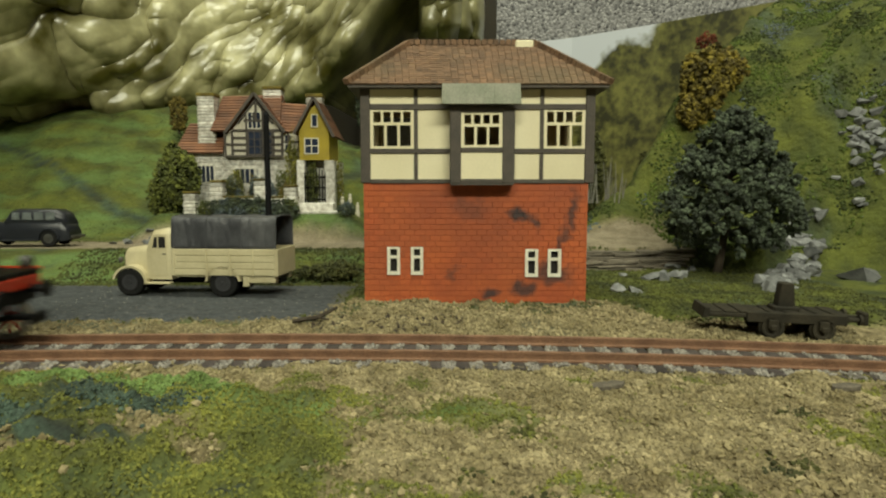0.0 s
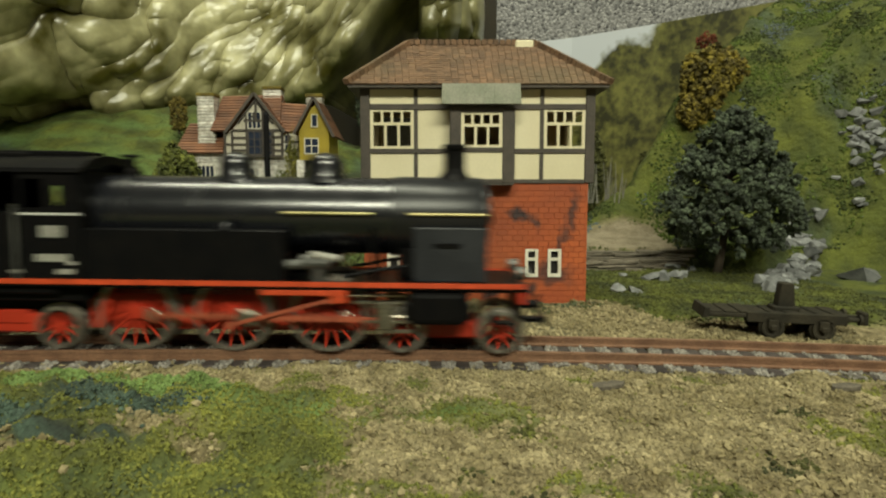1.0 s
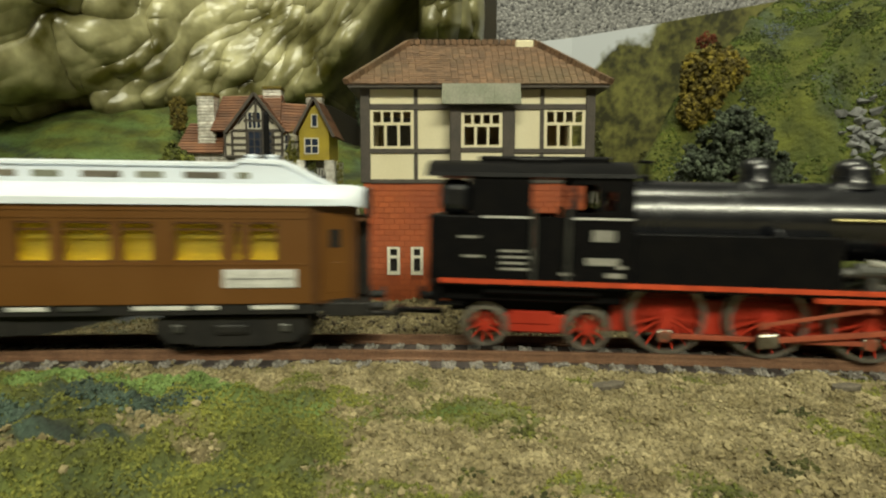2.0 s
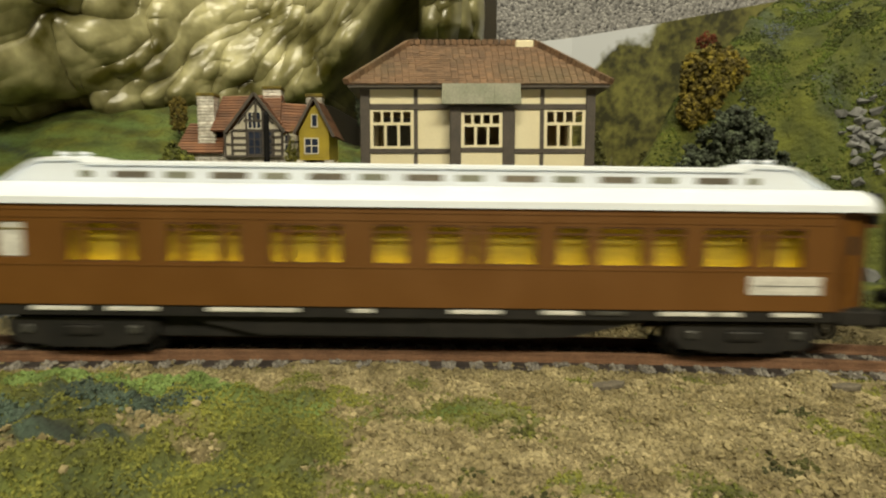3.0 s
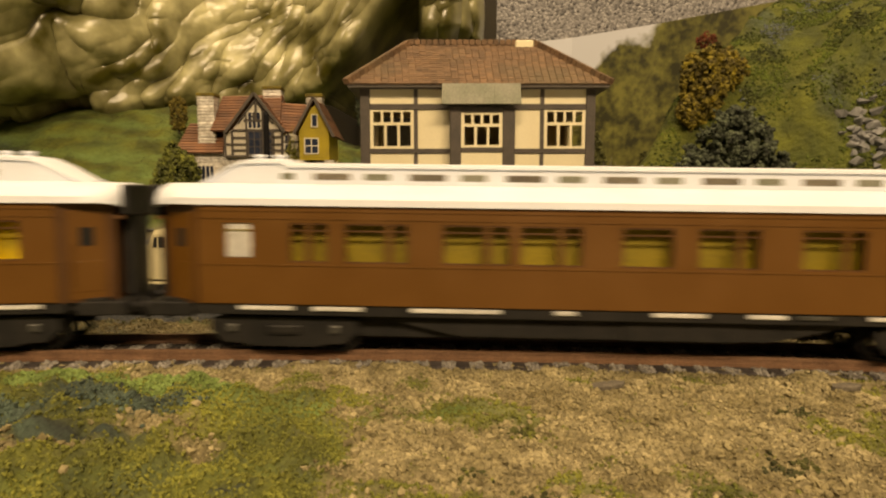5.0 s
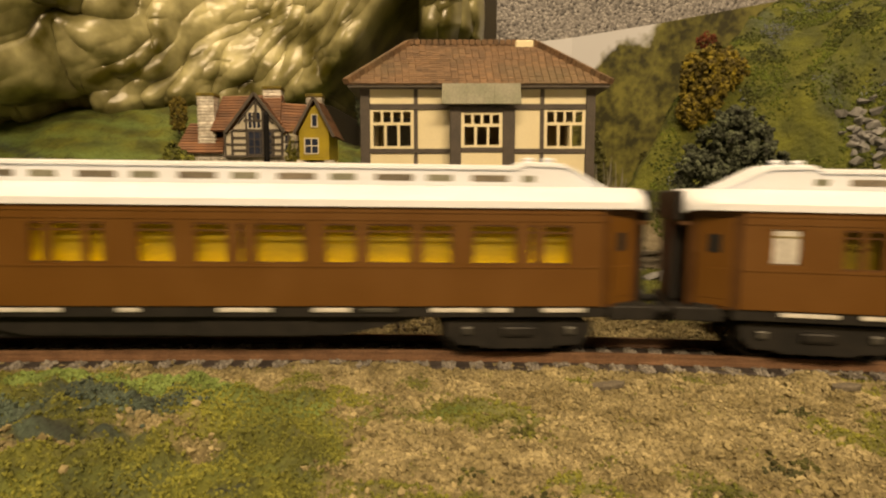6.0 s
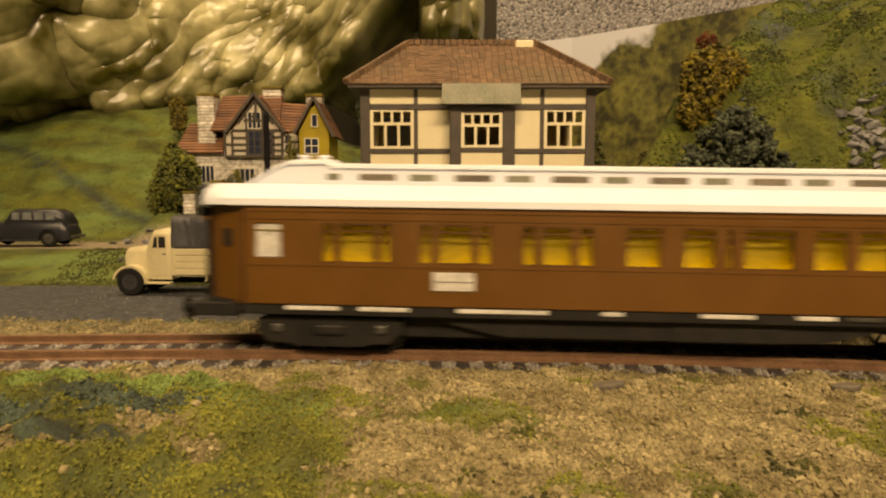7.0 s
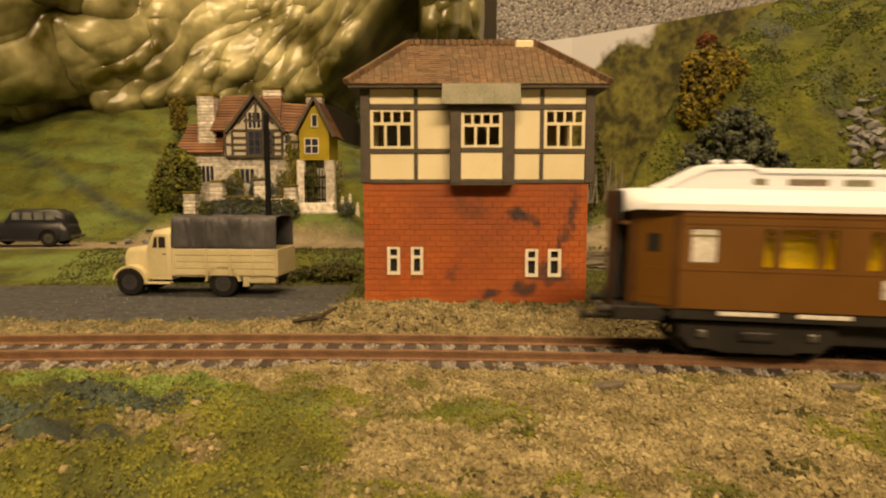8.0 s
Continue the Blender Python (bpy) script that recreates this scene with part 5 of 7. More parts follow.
    bm = prism(bmesh.new(), [(by - 2.6, 69.6), (by - 3.2, 69.9), (by + 0.2, 77.3), (by + 0.9, 77.2)], "x", -12.4, 14.8, 0.15)
    hd = part("bay_hood", bm, M["greyboard"], sb, "weathered grey boarded hood over the bay")
    for x in (-4.0, 5.6):
        bm = prism(bmesh.new(), [(by - 3.2, 70.0), (by - 3.5, 70.0), (by - 0.1, 77.3), (by + 0.2, 77.3)], "x", x, x + 0.4)
        part("hood_seam", bm, M["greyboard"], hd)
    # upper side and rear walls; the rear has a window opposite the first sash
    for x0, x1 in ((-41.0, -39.6), (40.4, 41.8)):
        for y0, y1, z0, z1 in ((2.4, 46, 43.4, 53), (2.4, 46, 70, 77.4), (2.4, 8, 53, 70), (40, 46, 53, 70)):
            part("upper_side_wall", B(x0, x1, y0, y1, z0, z1), M["cream"], sb)
    part("upper_rear_wall", wall_cells(bmesh.new(), -39.6, 40.4, 43.4, 77.4, 44.6, 46, [(-38, -16, 52, 72)]), M["inside"], sb)
    part("lever_frame", box(box(bmesh.new(), -2, 28, 12, 18, 43.4, 52, 0.4), 10, 26, 30, 42, 43.4, 60, 0.4), M["inside"], sb)
    # hipped roof
    ex0, ex1, ey0, ey1, ez = -45.6, 46.4, -4.6, 51, 77.2
    rx0, rx1, ry, rz = -25.5, 24.0, 23, 96.8
    bm = bmesh.new()
    A, Bv, Cv, D = [bm.verts.new(p) for p in ((ex0, ey0, ez), (ex1, ey0, ez), (ex1, ey1, ez), (ex0, ey1, ez))]
    R0, R1 = bm.verts.new((rx0, ry, rz)), bm.verts.new((rx1, ry, rz))
    for f in ((A, Bv, R1, R0), (Bv, Cv, R1), (Cv, D, R0, R1), (D, A, R0), (D, Cv, Bv, A)):
        bm.faces.new(f)
    roof = part("roof", bm, M["tile"], sb, "hipped roof of brown-red tiles")
    part("eaves_board", B(ex0 + 0.4, ex1 - 0.4, ey0 + 0.4, ey1 - 0.4, 76.2, 77.3), M["timber"], sb)
    ch = part("chimney_stub", B(16, 23, 21, 26, 95, 98.4, 0.4), M["cream"], sb, "cream stub on the ridge")
    # tiles in courses
    me = None
    tv = []
    run = math.hypot(ry - ey0, rz - ez)
    rows = 19
    slope = math.atan2(rz - ez, ry - ey0)
    rest_m, count = [], 0
    for r in range(rows):
        f = (r + 0.5) / rows
        y, z = ey0 + (ry - ey0) * f, ez + (rz - ez) * f
        x0, x1 = ex0 + (rx0 - ex0) * f, ex1 + (rx1 - ex1) * f
        n = max(1, int((x1 - x0) / 2.45))
        for k in range(n):
            x = x0 + (k + 0.5 + 0.5 * (r % 2) - 0.25) * (x1 - x0) / n
            m = Matrix.Translation((x * K, y * K, (z + 0.25 + RND.uniform(-0.05, 0.06)) * K)) @ Euler((slope - 0.10, 0, RND.uniform(-0.02, 0.02))).to_matrix().to_4x4()
            if x > -10 and count < 300:
                count += 1
                if me is None:
                    ob = part("roof_tile", B(-1.12, 1.12, -1.1, 1.1, -0.22, 0.22, 0.1), M["tile"], roof)
                    me = ob.data
                else:
                    ob = new("roof_tile", me)
                    ob.parent = roof
                ob.matrix_basis = m
            else:
                rest_m.append(m)
    for side in (-1, 1):
        xe, xr = (ex0, rx0) if side < 0 else (ex1, rx1)
        sl = math.atan2(rz - ez, abs(xr - xe))
        for r in range(rows):
            f = (r + 0.5) / rows
            x, z = xe + (xr - xe) * f, ez + (rz - ez) * f
            y0, y1 = ey0 + (ry - ey0) * f, ey1 + (ry - ey1) * f
            n = max(1, int((y1 - y0) / 2.45))
            for k in range(n):
                y = y0 + (k + 0.5) * (y1 - y0) / n
                rest_m.append(Matrix.Translation((x * K, y * K, (z + 0.25) * K)) @ Euler((0, side * (sl - 0.1), 0)).to_matrix().to_4x4() @ Matrix.Rotation(math.pi / 2, 4, "Z"))
    pv, pf = [], []
    for m in rest_m:
        o = len(pv)
        pv += [m @ Vector((x * 2.24 * K, y * 2.2 * K, z * 0.44 * K)) for x, y, z in BOXV[0]]
        pf += [tuple(i + o for i in q) for q in BOXV[1]]
    for a, b in (((ex0, ey0, ez), (rx0, ry, rz)), ((ex1, ey0, ez), (rx1, ry, rz)), ((rx0, ry, rz), (rx1, ry, rz))):
        a, b = Vector(a), Vector(b)
        n = int((b - a).length / 2.3)
        q = (b - a).to_track_quat("X", "Z").to_matrix().to_4x4()
        for k in range(n):
            c = (a + (b - a) * ((k + 0.5) / n)) * K
            o = len(pv)
            pv += [c + q @ Vector((x * 2.0 * K, y * 2.6 * K, (z * 1.9 + 0.6) * K)) + Vector((0, 0, 0.4 * K)) for x, y, z in BOXV[0]]
            pf += [tuple(i + o for i in qd) for qd in BOXV[1]]
    me2 = bpy.data.meshes.new("roof_tiles")
    me2.from_pydata(pv, [], pf)
    me2.materials.append(M["tile"])
    ob = new("roof_tiles", me2)
    ob.parent = roof
    ob["kind"] = "stuff"
    # bricks of the front, with a gutter of recessed joints
    wall = sb.children[0]
    bl, bh, joint = 3.72, 2.02, 0.17
    shared, rest_v, rest_f, count = {}, [], [], 0
    row = 0
    z = -4.0
    while z + bh < 43.2:
        x = -40.6 - (bl / 2 if row % 2 else 0)
        while x < 40.2:
            a, b = max(-40.6, x), min(40.2, x + bl - joint)
            x += bl
            spans = [(a, b)]
            for h0, h1, c, d in low:
                if z + bh > c - 0.1 and z < d + 0.1:
                    nxt = []
                    for p, q in spans:
                        if q <= h0 or p >= h1:
                            nxt.append((p, q))
                        else:
                            if p < h0 - 0.5:
                                nxt.append((p, h0))
                            if q > h1 + 0.5:
                                nxt.append((h1, q))
                    spans = nxt
            for p, q in spans:
                if q - p < 0.4:
                    continue
                wkey = round(q - p, 1)
                proud = RND.uniform(-0.06, 0.05)
                if z > 7 and p > -42 and count < 300 and z < 36:
                    count += 1
                    if wkey not in shared:
                        shared[wkey] = part("brick", B(-wkey / 2, wkey / 2, -0.35, 0.35, -bh / 2 + joint / 2, bh / 2 - joint / 2, 0.08), M["brick"], wall)
                        ob = shared[wkey]
                    else:
                        ob = new("brick", shared[wkey].data)
                        ob.parent = wall
                    ob.matrix_basis = P((p + q) / 2, 0.18 + proud, z + bh / 2)
                else:
                    o = len(rest_v)
                    rest_v += [(((p + q) / 2 + vx * (q - p)) * K, (0.18 + proud + vy * 0.7) * K, (z + bh / 2 + vz * (bh - joint)) * K) for vx, vy, vz in BOXV[0]]
                    rest_f += [tuple(i + o for i in qd) for qd in BOXV[1]]
        z += bh
        row += 1
    me3 = bpy.data.meshes.new("bricks")
    me3.from_pydata(rest_v, [], rest_f)
    me3.materials.append(M["brick"])
    ob = new("bricks", me3)
    ob.parent = wall
    ob["kind"] = "stuff"


# ---- vehicles and goods beside the line ----
def road_wheel(parent, x, y, r, w, tyre_mat, rim_mat, name="wheel"):
    prof = [(r * 0.55, -w / 2), (r * 0.9, -w / 2), (r, -w / 2 + 0.4), (r, w / 2 - 0.4), (r * 0.9, w / 2), (r * 0.55, w / 2)]
    rx = Matrix.Translation((x, y, r)) @ Matrix.Rotation(math.pi / 2, 4, "X")
    wh = part(name, lathe(bmesh.new(), prof, 24, rx), tyre_mat, parent)
    sgn = -1 if y < 0 else 1
    rim = lathe(bmesh.new(), [(r * 0.58, -w / 2 - 0.05), (r * 0.5, -w / 2 - 0.1), (r * 0.42, -w / 2 + 0.35), (r * 0.2, -w / 2 + 0.3), (r * 0.16, -w / 2 - 0.25), (r * 0.05, -w / 2 - 0.3)], 18,
                Matrix.Translation((x, y, r)) @ Matrix.Rotation(-math.pi / 2 * sgn, 4, "X") @ Matrix.Scale(-1, 4, (0, 0, 1)) if sgn > 0 else Matrix.Translation((x, y, r)) @ Matrix.Rotation(math.pi / 2, 4, "X") @ Matrix.Scale(-1, 4, (0, 0, 1)))
    bmesh.ops.recalc_face_normals(rim, faces=rim.faces)
    part("rim", rim, rim_mat, wh)
    return wh


def build_lorry():
    lo = thing("lorry", "sand-coloured army lorry with dark grey canvas tilt parked on tarmac", "lorry", P(-96.5, 86.5, -1.15, 0, 0, -4))
    S = M["sand"]
    part("chassis", B(-31, 32, -4, 4, 4.6, 7.0, 0.3), M["blackmatt"], lo)
    # bonnet: tapered loft
    def sec(x, w, z0, z1, r):
        return [(x, -w, z0), (x, -w, z1 - r), (x, -w + r * 0.4, z1 - r * 0.35), (x, -w + r, z1), (x, w - r, z1), (x, w - r * 0.4, z1 - r * 0.35), (x, w, z1 - r), (x, w, z0)]
    smooth_by_angle(part("bonnet", loft(bmesh.new(), [sec(-32.2, 4.2, 8.5, 17.4, 2.2), (sec(-31.4, 4.6, 7.5, 18.6, 2.4)), sec(-26, 5.4, 7.5, 19.2, 2.4), sec(-20.2, 7.6, 7.5, 19.8, 2.6)]), S, lo), 40)
    part("radiator", B(-32.9, -32.1, -3.6, 3.6, 9, 16.6, 0.3, 2), M["blackmatt"], lo)
    smooth_by_angle(part("cab", loft(bmesh.new(), [sec(-20.4, 8.6, 7, 19.8, 1.5), sec(-18.6, 8.9, 6.6, 24.0, 1.6), sec(-17.4, 9.0, 6.6, 26.0, 2.0), sec(-11.2, 9.1, 6.6, 27.2, 2.6), sec(-10.2, 8.9, 6.6, 26.6, 2.6)]), S, lo), 35)
    for sgn in (-1, 1):
        y = sgn * 9.15
        dr = part("cab_door", prism(bmesh.new(), [(-18.2, 8.2), (-11.6, 8.2), (-11.6, 24.6), (-16.6, 24.6), (-18.2, 20.4)], "y", *sorted((sgn * 8.9, sgn * 9.3)), 0.1), S, lo)
        part("door_window", prism(bmesh.new(), [(-15.0, 19.2), (-12.3, 19.2), (-12.3, 23.6), (-15.0, 23.6)], "y", *sorted((sgn * 9.2, sgn * 9.38))), M["dark"], dr)
        part("quarter_window", prism(bmesh.new(), [(-17.6, 19.2), (-15.6, 19.2), (-15.6, 23.6), (-16.6, 23.4)], "y", *sorted((sgn * 9.2, sgn * 9.38))), M["dark"], dr)
        part("door_handle", B(-13.6, -12.2, *sorted((sgn * 9.3, sgn * 9.6)), 16.6, 17.0), M["grey"], dr)
        # mudguards follow the wheel
        def arch(cx, r, w0, w1, t=0.9, a0=0.15, a1=3.0):
            bm = bmesh.new()
            secs = []
            for a in np.linspace(a0, a1, 12):
                c, s = math.cos(a), math.sin(a)
                secs.append([(cx + r * c, w0, 5.0 + r * s), (cx + (r + t) * c, w0, 5.0 + (r + t) * s), (cx + (r + t) * c, w1, 5.0 + (r + t) * s), (cx + r * c, w1, 5.0 + r * s)])
            return loft(bm, secs)
        smooth_by_angle(part("front_mudguard", arch(-27.2, 6.3, *sorted((sgn * 5.6, sgn * 10.2)), 0.9, 0.0, 2.9), S, lo))
        part("running_board", B(-21.2, -10.4, *sorted((sgn * 7.4, sgn * 10.2)), 4.8, 5.6, 0.2), S, lo)
        part("rear_mudguard", arch(11.2, 6.5, *sorted((sgn * 8.6, sgn * 10.9)), 0.8, 0.2, 2.95), S, lo)
        part("headlamp", lathe(bmesh.new(), [(0.4, 0.8), (1.2, 0.3), (1.3, -0.4)], 14, Matrix.Translation((-32.4, sgn * 6.4, 14)) @ Matrix.Rotation(math.pi / 2, 4, "Y")), M["grey"], lo)
        # side boards with plank grooves
        for k in range(4):
            part("side_board", B(-8.7, 32.6, *sorted((sgn * 10.1, sgn * 10.9)), 8.6 + k * 2.62, 11.1 + k * 2.62, 0.18), S, lo)
        for x in (-8.5, 4.5, 14, 23, 32):
            part("stake", B(x, x + 0.7, *sorted((sgn * 10.9, sgn * 11.3)), 8.4, 19.2, 0.1), S, lo)
        part("tool_box", B(19.8, 32, *sorted((sgn * 6.5, sgn * 10)), 5.6, 8.4, 0.3), S, lo)
        part("step_bracket", B(19.0, 21.4, *sorted((sgn * 8, sgn * 10.2)), 4.2, 8.4, 0.2), S, lo)
        road_wheel(lo, -27.2, sgn * 8.2, 5.5, 3.4, M["rubber"], M["rimgrey"])
        road_wheel(lo, 11.2, sgn * 8.6, 5.5, 4.2, M["rubber"], M["rimgrey"])
    part("windscreen", prism(bmesh.new(), [(-20.75, 20.4), (-20.5, 20.3), (-18.9, 24.2), (-19.15, 24.3)], "y", -6.6, 6.6), M["dark"], lo)
    part("bed_floor", B(-8.7, 32.6, -10.1, 10.1, 8.0, 9.0), S, lo)
    part("headboard", B(-9.4, -8.6, -10.6, 10.6, 8.4, 19.2, 0.15), S, lo)
    part("tailboard", B(32.6, 33.4, -10.8, 10.8, 8.4, 19.0, 0.2), S, lo)
    part("bumper", B(-33.8, -33.1, -8.6, 8.6, 7, 8.6, 0.2), S, lo)
    # canvas tilt: sagging between its hoops, open at the back
    prof = [(-10.75, 18.8), (-10.75, 20.5), (-10.75, 22.2), (-10.7, 24), (-10.65, 25.8), (-10.6, 27.6), (-10.5, 29.2), (-10.2, 30.6), (-9.4, 31.5), (-7, 31.9), (-3.5, 32.1)]
    prof = prof + [(-a, b) for a, b in prof[::-1]]
    secs = []
    for i in range(85):
        x = -8.8 + 41.6 * i / 84
        sag = 0.45 * abs(math.sin(math.pi * (x + 8.8) / 13.8))
        ring = []
        for a, b in prof:
            side = 1 if a > 0 else -1
            crease = 0.55 * abs(fbm(x * 1.4 + b, b * 0.6 - x * 0.5, 5.0, 3, 30.0 + side))
            ring.append((x, a - side * (sag * (0.8 if b < 31 else 0.2) * smoothstep(18.8, 22, b) + crease), b - (sag if b > 30 else 0) - 0.5 * crease))
        secs.append(ring)
    bm = bmesh.new()
    rings = [[bm.verts.new(p) for p in s] for s in secs]
    for a, b in zip(rings, rings[1:]):
        for i in range(len(a) - 1):
            bm.faces.new((a[i], a[i + 1], b[i + 1], b[i]))
    bm.faces.new(rings[0])
    bmesh.ops.recalc_face_normals(bm, faces=bm.faces)
    ob = smooth_by_angle(part("canvas_tilt", bm, M["canvas"], lo, "creased dark grey canvas tilt, open at the back"), 50)
    for x in (-8.6, 5.0, 18.8, 32.2):
        band = [(a * 1.012, b + 0.12) for a, b in prof]
        inner = [(a * 0.985, b - 0.25) for a, b in prof]
        secs = [[(x + dx, a, b) for a, b in band + inner[::-1]] for dx in (-0.28, 0.28)]
        part("canvas_seam", loft(bmesh.new(), secs), M["canvas"], ob)
    so = ob.modifiers.new("thick", "SOLIDIFY")
    so.thickness = 0.0004


def build_car():
    ca = thing("saloon_car", "black vintage saloon car standing on the upper road", "car", P(-232.5, 186, 9.4, 0, 0, 3))
    Bk = M["carblack"]
    def sec(x, w, z0, z1, r):
        return [(x, -w, z0), (x, -w - 0.4, (z0 + z1) / 2), (x, -w, z1 - r), (x, -w + r * 0.4, z1 - r * 0.35), (x, -w + r, z1), (x, w - r, z1), (x, w - r * 0.4, z1 - r * 0.35), (x, w, z1 - r), (x, w + 0.4, (z0 + z1) / 2), (x, w, z0)]
    smooth_by_angle(part("body", loft(bmesh.new(), [sec(-30, 4.0, 4, 12, 2), sec(-28, 5, 3.2, 13, 2.4), sec(-14, 6.4, 3, 14, 2.4), sec(-10, 7.4, 3, 14.4, 2), sec(17, 7.6, 3, 14.4, 2), sec(20, 7.0, 3.4, 12.5, 2.4), sec(21.5, 6.0, 4.4, 10.5, 2.4)]), Bk, ca), 40)
    smooth_by_angle(part("cabin", loft(bmesh.new(), [sec(-13, 6.8, 13, 15, 1), sec(-9.5, 6.9, 13, 20, 1.8), sec(-6, 6.9, 13, 21, 2.2), sec(14, 6.9, 13, 20.8, 2.4), sec(18.6, 6.6, 12, 18.6, 3), sec(20, 6.2, 11, 15, 3)]), Bk, ca), 40)
    for sgn in (-1, 1):
        for x0, x1 in ((-9.0, -4.4), (-3.4, 2.0), (3.0, 8.4), (9.4, 14.6)):
            part("side_window", prism(bmesh.new(), [(x0, 15), (x1, 15), (x1 - 0.3, 19.2), (x0 + 0.3, 19.2)], "y", *sorted((sgn * 6.6, sgn * 7.3)), 0.15), M["carpane"], ca, "pale grey window pane")
        for cx in (-21, 11):
            bm = bmesh.new()
            secs = []
            for a in np.linspace(-0.1, 3.24, 14):
                c, s = math.cos(a), math.sin(a)
                secs.append([(cx + 5.0 * c, sgn * 5.4, 4.6 + 5.0 * s), (cx + 6.0 * c, sgn * 5.4, 4.6 + 6.0 * s), (cx + 5.9 * c, sgn * 8.8, 4.6 + 5.6 * s), (cx + 5.0 * c, sgn * 8.8, 4.6 + 5.0 * s)])
            smooth_by_angle(part("mudguard", loft(bm, secs), Bk, ca))
            road_wheel(ca, cx, sgn * 7.3, 4.6, 2.2, M["rubber"], M["grey"])
        part("running_board", B(-16, 6, *sorted((sgn * 6.6, sgn * 8.8)), 3.2, 4.0, 0.2), Bk, ca)
    part("bumper", B(22.6, 23.4, -7, 7, 4.6, 6.2, 0.3), M["grey"], ca)
    part("bumper", B(-32, -31.2, -7, 7, 4.6, 6.2, 0.3), M["grey"], ca)


def build_wagon():
    wx, wy = 105, 27
    wg = thing("flat_wagon", "small grimy flat wagon with one upright stake beside the line", "wagon", P(wx, wy, ground_z(wx, wy) + 0.3, 0, 0.8, -9))
    W = M["wagon"]
    part("deck", box(box(bmesh.new(), -23, 17, -7, 7, 6.2, 7.6, 0.3), -12, 16, -7.6, -6.6, 5.2, 8.2, 0.2), W, wg)
    for k in range(9):
        part("plank", B(-22.6 + k * 4.4, -18.6 + k * 4.4, -6.8, 6.8, 7.6, 8.0 + 0.15 * (k % 3), 0.15), W, wg)
    part("bolster", B(-3, 4.6, -3, 3, 8, 9.4, 0.3), W, wg)
    part("stake", prism(bmesh.new(), [(-1.8, 8), (3.6, 8), (2.8, 16.6), (-0.8, 16.6)], "y", -2.2, 2.2, 0.4), W, wg, "dark tapered upright block")
    for sgn in (-1, 1):
        for cx in (-4.6, 9.6):
            wh = part("wheel", lathe(bmesh.new(), [(1.0, 0.5), (2.2, 0.3), (2.4, 0.0), (3.1, 0.0), (3.2, 0.8), (3.7, 0.9), (3.7, 1.4), (0.9, 1.4)], 22, Matrix.Translation((cx, sgn * 7.6, 3.7)) @ Matrix.Rotation(math.pi / 2 * (-sgn), 4, "X") @ Matrix.Scale(-1, 4, (0, 0, 1))), M["wagon"], wg, "dull grimy wheel")
            part("axle_guard", box(box(bmesh.new(), cx - 1.4, cx + 1.4, *sorted((sgn * 7.8, sgn * 8.2)), 3.4, 6.2, 0.2), cx - 0.9, cx + 0.9, *sorted((sgn * 8.2, sgn * 8.9)), 3.0, 4.6, 0.2), W, wg)
    part("drawbar", box(box(bmesh.new(), 17, 24, -1, 1, 5.8, 7.2, 0.2), 22.6, 24.2, -2.6, 2.6, 4.4, 8.4, 0.4), W, wg)
    part("end_plank", prism(bmesh.new(), [(-24.6, 5.8), (-22.6, 5.8), (-22.6, 9.0), (-24, 9.0)], "y", -7, 7, 0.2), W, wg)
    for sgn in (-1, 1):
        part("buffer", cyl(cyl(bmesh.new(), (17, sgn * 5, 6.6), (20, sgn * 5, 6.6), 0.8, 0.8, 8), (20, sgn * 5, 6.6), (20.8, sgn * 5, 6.6), 1.6, 1.6, 12), W, wg)


